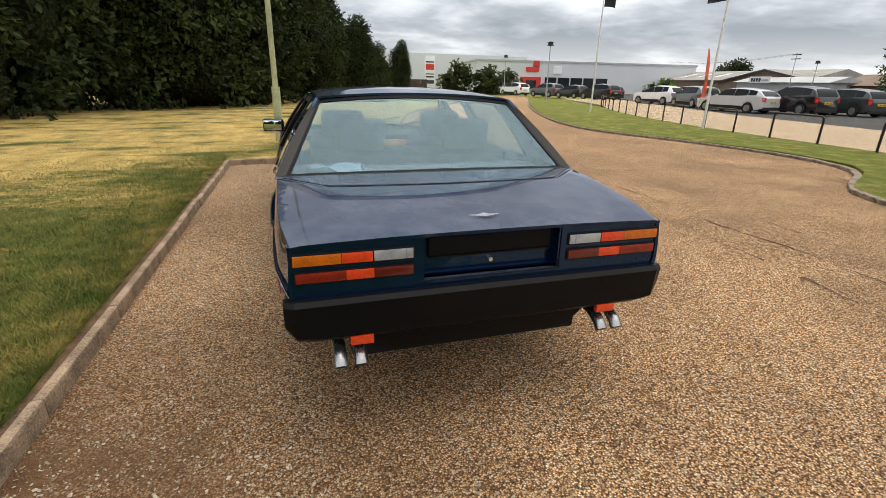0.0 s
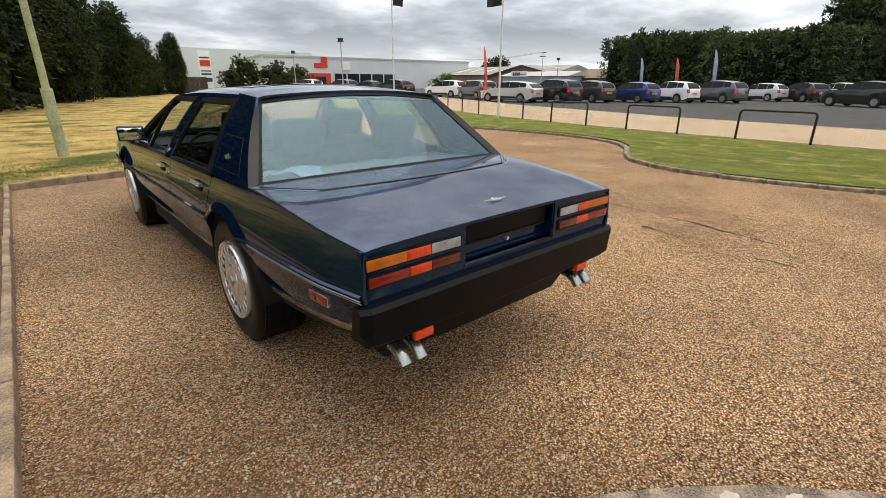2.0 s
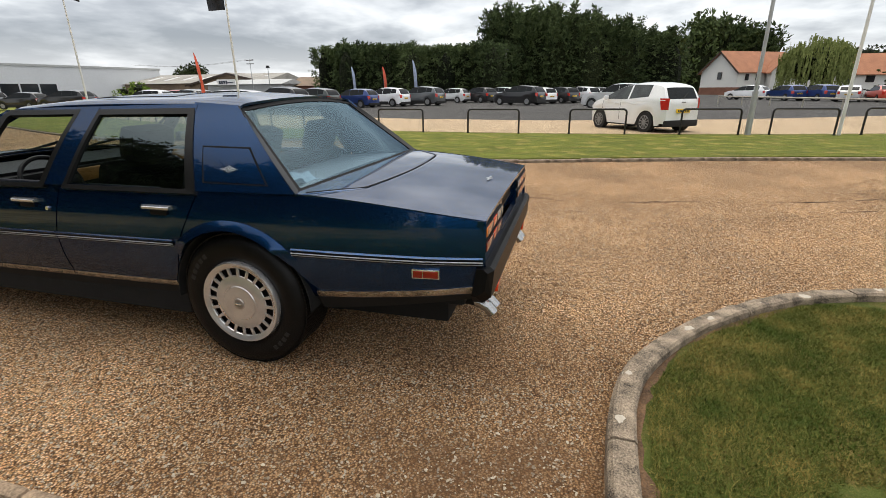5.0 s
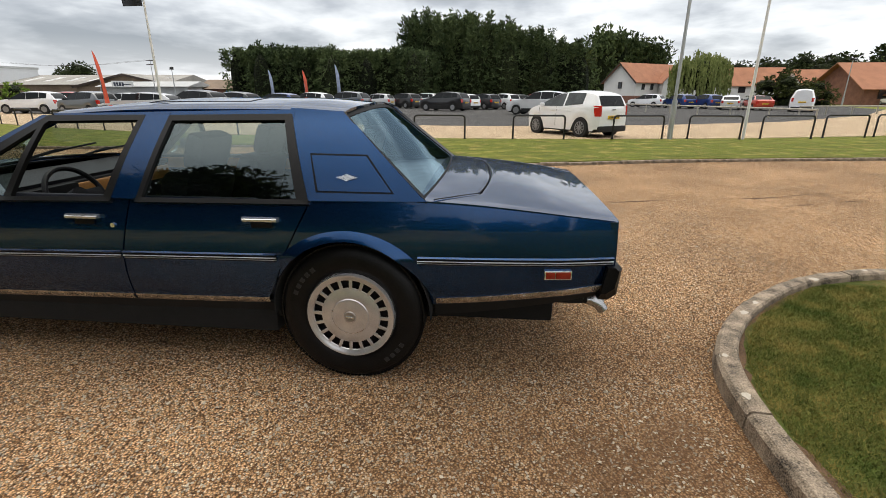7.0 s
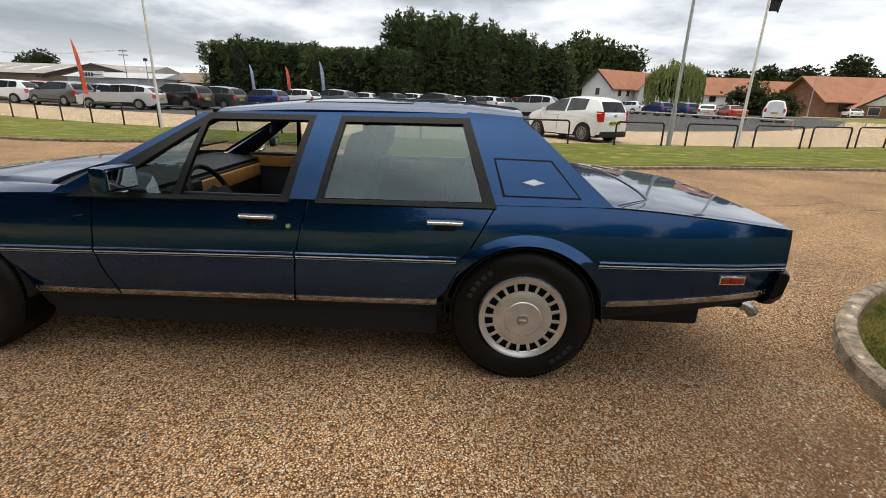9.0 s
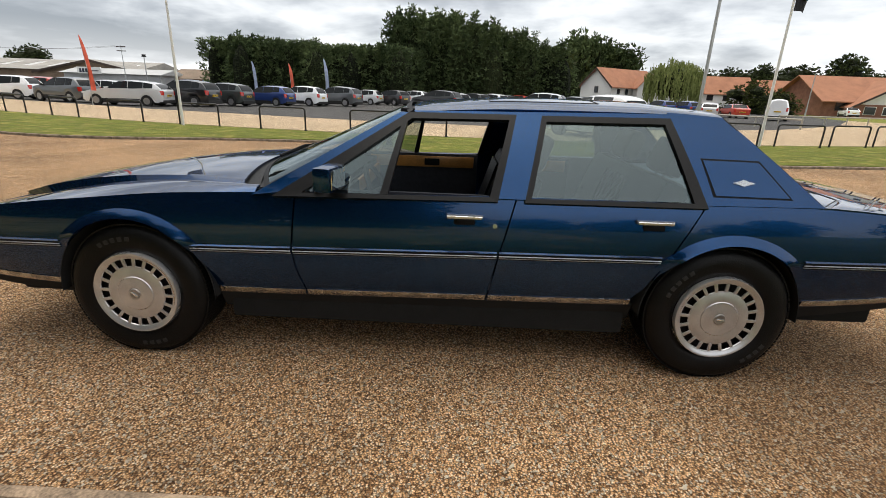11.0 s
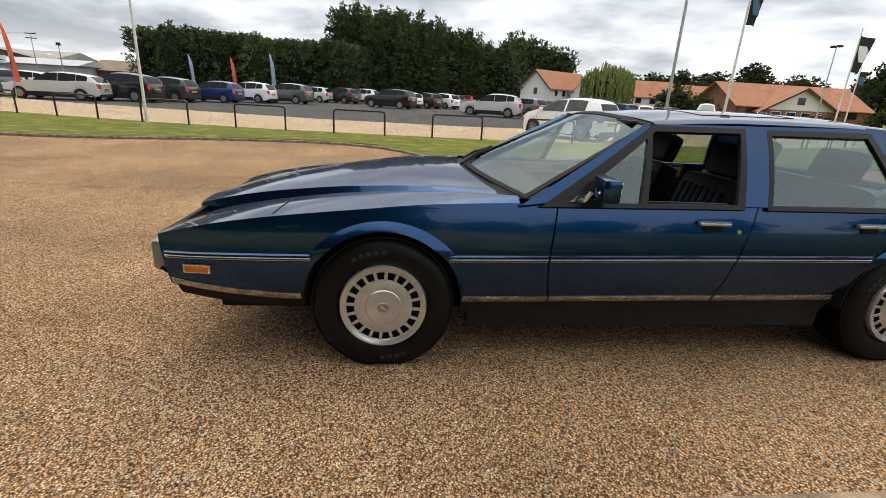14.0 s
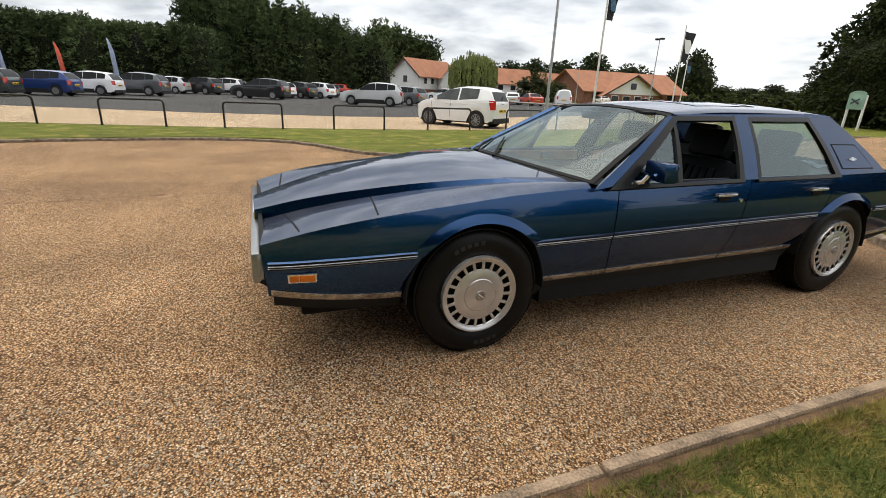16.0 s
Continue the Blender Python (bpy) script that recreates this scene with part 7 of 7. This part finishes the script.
# roof profile by style, as shares of length from the tail and of height: (y, top)
STYLES = {
    "hatch": dict(size=(3.95, 1.70, 1.46), top=[(0, 0.58), (0.015, 0.65), (0.07, 0.86), (0.11, 0.945), (0.22, 0.99), (0.40, 1.0), (0.53, 0.955), (0.73, 0.665), (0.87, 0.60), (0.96, 0.52), (1, 0.40)], glass=(0.13, 0.70), belt=0.63),
    "mini": dict(size=(3.45, 1.56, 1.47), top=[(0, 0.60), (0.012, 0.66), (0.055, 0.86), (0.085, 0.945), (0.18, 0.985), (0.36, 1.0), (0.49, 0.972), (0.58, 0.905), (0.76, 0.68), (0.88, 0.60), (0.955, 0.52), (0.99, 0.42), (1, 0.34)], glass=(0.19, 0.74), belt=0.645),
    "suv": dict(size=(4.45, 1.85, 1.62), top=[(0, 0.56), (0.015, 0.63), (0.05, 0.80), (0.085, 0.90), (0.18, 0.965), (0.38, 1.0), (0.50, 0.975), (0.70, 0.675), (0.87, 0.60), (0.96, 0.51), (1, 0.38)], glass=(0.11, 0.665), belt=0.645),
    "estate": dict(size=(4.65, 1.82, 1.46), top=[(0, 0.60), (0.015, 0.66), (0.06, 0.81), (0.11, 0.905), (0.22, 0.965), (0.42, 1.0), (0.51, 0.965), (0.67, 0.675), (0.86, 0.58), (0.955, 0.48), (1, 0.36)], glass=(0.11, 0.64), belt=0.66),
    "van": dict(size=(4.4, 1.8, 1.85), top=[(0, 0.95), (0.02, 0.985), (0.10, 1.0), (0.30, 1.0), (0.66, 0.98), (0.74, 0.90), (0.84, 0.60), (0.96, 0.53), (1, 0.40)], glass=(0.62, 0.82), belt=0.58),
    "saloon": dict(size=(4.5, 1.78, 1.40), top=[(0, 0.64), (0.03, 0.70), (0.13, 0.72), (0.27, 0.97), (0.45, 1.0), (0.56, 0.955), (0.72, 0.67), (0.95, 0.58), (1, 0.46)], glass=(0.20, 0.70), belt=0.65),
}


def parked_car(style, colour, at, turn, label, scale=1.0, near=False):
    st = STYLES[style]
    L, W, H = (c * scale for c in st["size"])
    top = tagged(empty("parked_car", (*at, 0.06), turn), label, "car", "cars in the car park")
    paint = body_paint(*colour)
    prof = smooth_curve([(a * L - L / 2, b * H) for a, b in st["top"]])
    belt = st["belt"] * H
    wr = 0.165 * H + 0.06
    axles = (-L * 0.305, L * 0.305)

    def half(y):
        t = abs(y) / (L / 2)
        return W / 2 * (1 - 0.06 * t ** 3 - (0.30 if y > 0 else 0.16) * t ** 12)

    def xz(y, v):
        """The shell's section, from the sill (0) to the middle of the roof (1)."""
        w, zt = half(y), prof(y)
        zb = min(belt, zt - 0.02)
        zl = 0.20 * H * (0.55 if abs(y) < L * 0.45 else 0.75) + 0.06
        for ay in axles:
            if abs(y - ay) < wr + 0.04:
                zl = max(zl, wr + math.sqrt(max(0, (wr + 0.04) ** 2 - (y - ay) ** 2)))
        if v < 0.5:
            t = v / 0.5
            return w * (0.965 + 0.035 * math.sin(math.pi * t)), zl + (zb - zl) * t
        t = (v - 0.5) / 0.5
        rise = max(0.0, zt - zb)
        wt = w * 0.985 - min(0.40 * rise, 0.30 * w)
        if t < 0.6:
            k = t / 0.6
            return w * 0.985 + (wt - w * 0.985) * k, zb + rise * 0.90 * k
        k = (t - 0.6) / 0.4
        return wt * (1 - k), zb + rise * (0.90 + 0.10 * math.sin(math.pi / 2 * k))
    ny = 46 if near else 34
    bm = bmesh.new()
    rows = []
    for i in range(ny + 1):
        y = -L / 2 * math.cos(math.pi * i / ny) * 0.45 + (-L / 2 + L * i / ny) * 0.55
        r = [Vector((s * xz(y, v)[0], y, xz(y, v)[1])) for s, vs in ((-1, np.linspace(0, 1, 15)), (1, np.linspace(1, 0, 15)[1:])) for v in vs]
        rows.append([bm.verts.new(p) for p in r])
    for a, b in zip(rows, rows[1:]):
        for k in range(len(a) - 1):
            bm.faces.new((a[k], a[k + 1], b[k + 1], b[k]))
    bm.faces.new(rows[0])
    bm.faces.new(rows[-1][::-1])
    part("body", bm, paint, top)
    bm = bmesh.new()
    box(bm, (-W * 0.40, -L * 0.44, 0.17), (W * 0.40, L * 0.44, belt * 0.8), 0.03)
    part("underbody", bm, TYRE2, top)
    for s in () if style == "mini" else (-1, 1):
        bm = bmesh.new()
        y0, y1 = axles[0] + wr + 0.05, axles[1] - wr - 0.05

        def cladding(u, v, s=s, y0=y0, y1=y1):
            y = y0 + (y1 - y0) * u
            x, z = xz(y, 0.13 * v)
            return (s * (x + 0.006), y, z - 0.05 * (1 - v))
        grid(bm, cladding, 6, 2, 0.012)
        part("sill_cladding", bm, TYRE2, top)
    # side windows
    g0, g1 = (a * L - L / 2 for a in st["glass"])
    cuts = [g0, g0 + (g1 - g0) * 0.205, g0 + (g1 - g0) * 0.215, g0 + (g1 - g0) * 0.555, g0 + (g1 - g0) * 0.565, g1]
    if style == "van":
        cuts = [g0, g0, g0, g0, g0 + 0.05, g1]
    if style == "mini":
        cuts = [g0, g0, g0, g0 + (g1 - g0) * 0.40, g0 + (g1 - g0) * 0.44, g1]
    for s in (-1, 1):
        for a, b in zip(cuts[::2], cuts[1::2]):
            if b - a < 0.1:
                continue
            bm = bmesh.new()

            def pane(u, v, a=a, b=b, s=s):
                y = a + (b - a) * u
                lift = 0.05 * max(0, 1 - (y - g0) / (0.45 * (g1 - g0)))
                x, z = xz(y, 0.512 + lift + (0.270 - lift) * v)
                return (s * (x + 0.008), y, z)
            grid(bm, pane, 8, 4, 0.01)
            part("side_window", bm, NEAR_GLASS if near else AUTO_GLASS, top)
    # windscreen and rear window follow the shell across the car
    ends = [(0.53, 0.685)] + ([(0.012, 0.06)] if style == "mini" else [(0.018, 0.085)] if style != "saloon" else [(0.145, 0.255)])
    if style == "mini":
        ends[0] = (0.56, 0.75)
    if style == "van":
        ends = [(0.745, 0.83)]
    for a, b in ends:
        bm = bmesh.new()

        def screen(u, v, a=a, b=b):
            y = (a + (b - a) * v) * L - L / 2
            k = (2 * u - 1) * 0.86
            zt = prof(y)
            w = half(y) * 0.985 - min(0.40 * max(0, zt - belt), 0.3 * half(y))
            return (w * k, y, zt - 0.05 * max(0, zt - belt) * abs(k) ** 3 + 0.006)
        grid(bm, screen, 8, 5, 0.012)
        part("screen", bm, AUTO_GLASS, top)
    # lamps, plates, lower bumpers
    tail_hi = 0.60 * H
    for s in (-1, 1):
        bm = bmesh.new()
        lo_z, hi_z = (0.46 * H, 0.68 * H) if style == "mini" else (tail_hi - 0.15 * H, tail_hi + 0.03)
        deep = 0.17 if style == "mini" else 0.12

        def lamp_skin(u, v, s=s, lo_z=lo_z, hi_z=hi_z, deep=deep):
            """Wraps the rear corner: the flank first, then the tail."""
            z = lo_z + (hi_z - lo_z) * v
            if u < 0.5:
                y = -L / 2 + deep * (1 - 2 * u) * (0.75 + 0.5 * v)
                vv = 0.5 * (z - 0.2) / max(0.05, belt - 0.2) if z < belt else 0.5 + 0.5 * 0.6 * min(1, (z - belt) / max(0.05, 0.9 * (prof(y) - belt)))
                return (s * (xz(y, min(vv, 0.78))[0] + 0.012), y, z)
            w = half(-L / 2) * (0.985 - 0.22 * max(0, z - belt))
            return (s * (w - (0.05 if near else 0.09) * (2 * u - 1) + 0.006), -L / 2 - 0.012 + (0.18 * max(0, z - belt) if z > belt else 0), z)
        grid(bm, lamp_skin, 8, 5, 0.02)
        part("tail_lamp", bm, LAMP_RED, top)
        bm = bmesh.new()
        box(bm, (s * W * 0.40, L / 2 - 0.30, 0.44 * H), (s * W * 0.24, L / 2 - 0.06, 0.515 * H), 0.03)
        part("headlamp", bm, LAMP_CLEAR, top)
        bm = bmesh.new()
        box(bm, (s * W * 0.49, L * 0.185, belt - 0.01), (s * (W * 0.49 + 0.17), L * 0.185 + 0.08, belt + 0.12), 0.03)
        part("door_mirror", bm, paint if near else TYRE2, top)
    bm = bmesh.new()
    box(bm, (-half(-L / 2 + 0.05) * 0.97, -L / 2 - 0.03, 0.19), (half(-L / 2 + 0.05) * 0.97, -L / 2 + 0.10, 0.19 + 0.13 * H), 0.04)
    part("rear_bumper", bm, TYRE2, top)
    bm = bmesh.new()
    box(bm, (-0.26, -L / 2 - 0.035, 0.40 * H), (0.26, -L / 2 - 0.01, 0.40 * H + 0.11), 0.005)
    plate = part("number_plate", bm, PLATE_Y, top, "yellow rear plate")
    bm = bmesh.new()
    for k in range(7):
        x = -0.21 + 0.06 * k + (0.03 if k > 3 else 0)
        box(bm, (x, -L / 2 - 0.038, 0.40 * H + 0.025), (x + 0.038, -L / 2 - 0.033, 0.40 * H + 0.085))
    bars = part("plate_bars", bm, TYRE2, plate, smooth=False)
    bars["kind"] = "stuff"
    if near:
        # door shut lines, handles and wiper of the near car
        for s in (-1, 1):
            for y0 in (L * 0.02, L * 0.265):
                bm = bmesh.new()
                grid(bm, lambda u, v: (s * (xz(y0 + 0.012 * u, 0.08 + 0.42 * v)[0] + 0.002), y0 + 0.012 * u - 0.03 * v, xz(y0, 0.08 + 0.42 * v)[1]), 1, 8, 0.004)
                part("door_joint", bm, TYRE2, top)
            for y0 in (L * 0.06, -L * 0.15):
                bm = bmesh.new()
                x0, z0 = xz(y0, 0.42)
                box(bm, (s * (x0 - 0.005), y0 - 0.09, z0 - 0.014), (s * (x0 + 0.025), y0 + 0.09, z0 + 0.014), 0.01)
                part("door_handle", bm, paint, top)
        bm = bmesh.new()
        tube(bm, [(0.0, -L / 2 - 0.02 + 0.05, 0.68 * H), (0.22, -L / 2 + 0.10, 0.78 * H)], 0.012, 6)
        part("rear_wiper", bm, TYRE2, top)
        bm = bmesh.new()
        box(bm, (-0.07, -L / 2 - 0.02, 0.585 * H), (0.07, -L / 2 + 0.0, 0.61 * H), 0.006)
        part("badge", bm, ALLOY, top)
    # wheels
    for ay in axles:
        for s in (-1, 1):
            bm = bmesh.new()
            cyl(bm, (s * (W / 2 - 0.20), ay, wr), (s * (W / 2 - 0.015), ay, wr), wr, n=24)
            tyre = part("wheel", bm, TYRE2, top)
            bm = bmesh.new()
            if near:
                for k in range(10):
                    m = Matrix.Translation((s * (W / 2 - 0.012), ay, wr)) @ pose(0, 0, 0, 36 * k)
                    box(bm, (-0.010, -0.014, 0.02), (0.010, 0.014, wr * 0.62), 0.005, m)
                tube(bm, [(s * (W / 2 - 0.012), ay + wr * 0.64 * math.cos(a), wr + wr * 0.64 * math.sin(a)) for a in np.linspace(0, 2 * math.pi, 29)], 0.010, 6)
                cyl(bm, (s * (W / 2 - 0.01), ay, wr), (s * (W / 2 + 0.008), ay, wr), 0.05, n=12)
            else:
                cyl(bm, (s * (W / 2 - 0.03), ay, wr), (s * (W / 2 - 0.006), ay, wr), wr * 0.64, n=14)
            part("rim", bm, ALLOY, tyre)
    return top


parked_car("mini", WHITE_C, (14.42, -3.52), -54, "small white five-door hatchback parked on the gravel edge", 1.0, True)
ROW = -7
parked_car("hatch", GREY_C, (28.0, 26.8), -14, "dark grey crossover parked beside a red flag", 1.05)
parked_car("estate", SILVER_C, (25.95, 21.3), 6, "silver estate car parked in a row")
parked_car("suv", BLACK_C, (28.1, 19.2), ROW, "black people carrier parked in a row")
parked_car("suv", GREEN_C, (30.7, 18.0), ROW - 2, "dark green-grey off-roader parked in a row", 0.95)
parked_car("hatch", BLUE_C, (33.3, 15.8), ROW - 4, "dark blue hatchback parked in a row")
parked_car("suv", WHITE_C, (36.2, 14.3), ROW - 6, "white crossover parked in a row", 0.95)
parked_car("suv", GREY_C, (38.6, 12.0), ROW - 8, "grey off-roader parked in a row")
parked_car("hatch", SILVER_C, (46.5, 11.2), -16, "silver hatchback parked before the hedge")
parked_car("hatch", BLACK_C, (47.5, 8.5), -36, "black hatchback parked before the hedge", 1.05)
parked_car("suv", WHITE_C, (49.5, 6.6), -26, "white crossover parked before the hedge", 0.95)
parked_car("suv", BLACK_C, (39.6, 3.4), -26, "black crossover parked across the bay", 1.0)
parked_car("suv", WHITE_C, (44.0, 2.2), -44, "white crossover parked in a row", 0.9)
parked_car("suv", BLACK_C, (45.0, 0.3), -44, "dark crossover parked in a row", 0.92)
parked_car("suv", WHITE_C, (46.2, -1.6), -44, "white crossover parked in a row", 0.92)
parked_car("suv", GREY_C, (52, -3.2), -60, "dark grey car parked before the hedge", 0.9)
parked_car("hatch", RED_C, (60, -5.6), -30, "small red hatchback parked before the hedge")
parked_car("suv", SILVER_C, (31.9, -4.0), -22, "silver off-roader parked across the bay", 1.0)
parked_car("hatch", GREY_C, (35.2, -7.2), -50, "dark grey hatchback parked behind the others")
parked_car("hatch", WHITE_C, (56, -18.6), -40, "white hatchback parked by the lodge")
parked_car("hatch", BLUE_C, (52, -20.8), -75, "blue hatchback parked by the lodge")
parked_car("hatch", BLUE_C, (50.5, -22.8), -75, "dark blue hatchback parked by the lodge")
parked_car("estate", SILVER_C, (47.5, -24.0), -115, "silver estate car parked by the lodge", 0.95)
parked_car("saloon", RED_C, (46.3, -25.9), -100, "red saloon parked by the lodge", 0.95)
parked_car("van", WHITE_C, (42.5, -27.6), -121, "white panel van with its doors shut", 1.0)
parked_car("saloon", WHITE_C, (74, -58.5), -110, "white car parked beside the restaurant")
parked_car("hatch", RED_C, (72, -66.5), -20, "pinkish red car parked beside the restaurant", 0.95)
parked_car("hatch", WHITE_C, (29.1, 32.0), 10, "white hatchback in a row of parked cars", 1.05)
parked_car("hatch", RED_C, (33.7, 33.9), 2, "orange-red hatchback in a row of parked cars", 1.05)
parked_car("estate", WHITE_C, (33.5, 28.5), 4, "white car hidden behind the parked row")
for n, (x, y, c, nm) in enumerate(((30.5, 42.5, BLACK_C, "black"), (29.6, 46.5, BLACK_C, "black"), (28.6, 50.5, GREY_C, "dark grey"), (33.5, 45.5, BLACK_C, "black"), (27.4, 57.0, WHITE_C, "white"), (38.5, 41.5, GREY_C, "dark grey"))):
    parked_car(("suv", "hatch")[n % 2], c, (x, y), 14, nm + " car in a row of parked cars")

# ---- ground detail: seam, bare soil by the kerb, loose pebbles, grass blades ----
def drive_seam(shift, thin, seed, y0, y1, gap, label):
    """A worn, broken seam across the gravel."""
    bm = bmesh.new()
    q = random.Random(seed)
    lv = []
    for y in np.arange(y0, y1, 0.09):
        x = 3.55 + shift + 0.12 * math.sin(0.7 * y) + 0.06 * math.sin(2.3 * y + seed) + max(0, -(y + 2.2)) * 0.22 + q.uniform(-0.018, 0.018)
        w = 0.005 + thin * max(0, noise.noise(Vector((y * 1.7, seed, 0)))) + q.uniform(0, 0.007)
        lv.append((bm.verts.new((x - w, y, 0.004)), bm.verts.new((x + w, y, 0.004))))
    for n, (a, b) in enumerate(zip(lv, lv[1:])):
        if noise.noise(Vector((n * 0.11, 9, seed))) > gap:
            bm.faces.new((a[0], a[1], b[1], b[0]))
    loose = [v for v in bm.verts if not v.link_faces]
    bmesh.ops.delete(bm, geom=loose, context="VERTS")
    tagged(put("drive_seam", bm, SOIL), label, "seam", kind="structure")


drive_seam(0.0, 0.05, 21, -8, 9.5, -0.12, "dark worn seam across the gravel drive")
drive_seam(0.62, 0.08, 4, -7, 1.5, 0.06, "faint broken seam across the gravel drive")
drive_seam(-0.55, 0.07, 8, -6, 0.5, 0.10, "faint broken seam across the gravel drive")


def soil_strip(name, line, w0, label, z):
    bm = bmesh.new()
    rows = []
    for n, (x, y, nx, ny) in enumerate(line):
        w = w0 * max(0.15, 0.55 + 0.8 * noise.noise(Vector((x * 1.7, y * 1.7, 7))) + 0.45 * noise.noise(Vector((x * 6, y * 6, 2))) + 0.3 * noise.noise(Vector((x * 30, y * 30, 5))))
        rows.append((bm.verts.new((x, y, z)), bm.verts.new((x + nx * w, y + ny * w, z))))
    for a, b in zip(rows, rows[1:]):
        bm.faces.new((a[0], a[1], b[1], b[0]))
    tagged(put(name, bm, SOIL), label, "soil", kind="structure")


soil_strip("soil_edge_1", [(-1.872, -1.6 + 0.015 * k, -1, 0) for k in range(484)], 0.22, "bare brown soil between kerb and lawn", LAWN_Z + 0.004)
soil_strip("soil_edge_2", [(x - 0.01, y - 0.10, -0.2, -1) for x, y in spline(ISLE, 0.06) if x < 0.5], 0.09, "bare brown soil inside the curved kerb", ISLAND_Z + 0.004)

# loose pebbles on the drive, many and small
q = random.Random(33)
ico = [Vector(v) for v in ((0, 0, 1), (0.89, 0, 0.45), (0.28, 0.85, 0.45), (-0.72, 0.53, 0.45), (-0.72, -0.53, 0.45), (0.28, -0.85, 0.45))]
pv, pf = [], []
for _ in range(24000):
    if q.random() < 0.72:
        x, y = q.uniform(-1.84, -0.7), q.uniform(-1.68, 5.6)
    else:
        x, y = q.uniform(-0.9, 3.2), q.uniform(-3.2, -1.25)
        if x < 0.85 and y < -1.72 - 0.6 * max(0, x + 0.8):
            continue
    s = 0.0032 + 0.0055 * q.random() ** 2.5
    m = Matrix.Translation((x, y, s * 0.25)) @ Euler((q.uniform(-0.5, 0.5), q.uniform(-0.5, 0.5), q.uniform(0, 6.3))).to_matrix().to_4x4() @ Matrix.Diagonal((s * q.uniform(0.8, 1.5), s * q.uniform(0.7, 1.1), s * q.uniform(0.5, 0.9), 1))
    n = len(pv)
    pv += [tuple(m @ (v * q.uniform(0.85, 1.12))) for v in ico]
    pf += [(n, n + 1 + k, n + 1 + (k + 1) % 5) for k in range(5)]
tagged(raw("loose_pebbles", pv, pf, PEBBLE), "scattered loose pale and brown pebbles on the drive", "pebbles", kind="stuff")


def blades(name, count, spot, z, tall, label, seed):
    q = random.Random(seed)
    bv, bf = [], []
    while len(bf) < count:
        x, y = spot(q)
        if x is None:
            continue
        dens = noise.noise(Vector((x * 1.3, y * 1.3, 0))) + 0.5 * noise.noise(Vector((x * 5, y * 5, 4)))
        if dens < -0.95 + 0.25 * q.random():
            continue
        a, h = q.uniform(0, 6.3), tall * q.uniform(0.4, 1.25)
        w = q.uniform(0.0016, 0.0036)
        lx, ly = q.gauss(0, 0.7) * h, q.gauss(0, 0.7) * h
        n = len(bv)
        dx, dy = w * math.cos(a), w * math.sin(a)
        bv += [(x - dx, y - dy, z), (x + dx, y + dy, z), (x + lx, y + ly, z + h)]
        bf.append((n, n + 1, n + 2))
    tagged(raw(name, bv, bf, GRASS_BLADE), label, "grass", kind="stuff")


def inside_isle(q):
    x, y = q.uniform(-1.9, 0.75), q.uniform(-4.2, -1.85)
    edge = float(np.interp(x, [p[0] for p in ISLE[:40]], [p[1] for p in ISLE[:40]])) if x < 0.8 else -5
    rim = min(x + 1.9, y + 4.2)
    return (x, y) if y < edge - 0.16 and q.random() < rim / 0.8 else (None, None)


def beside_kerb(q):
    x, y = -1.93 - 4.2 * q.betavariate(0.55, 2.5), -1.55 + 13 * q.betavariate(0.9, 2.4)
    if y > 6.15:
        x += 1.6 * q.random()
        if q.random() < (y - 6.15) / 3:
            return None, None
    return x, y


blades("grass_blades", 150000, inside_isle, ISLAND_Z - 0.004, 0.021, "short green and straw grass blades of the lawn", 5)
blades("grass_blades", 110000, beside_kerb, LAWN_Z - 0.002, 0.036, "short green and straw grass blades by the kerb", 6)
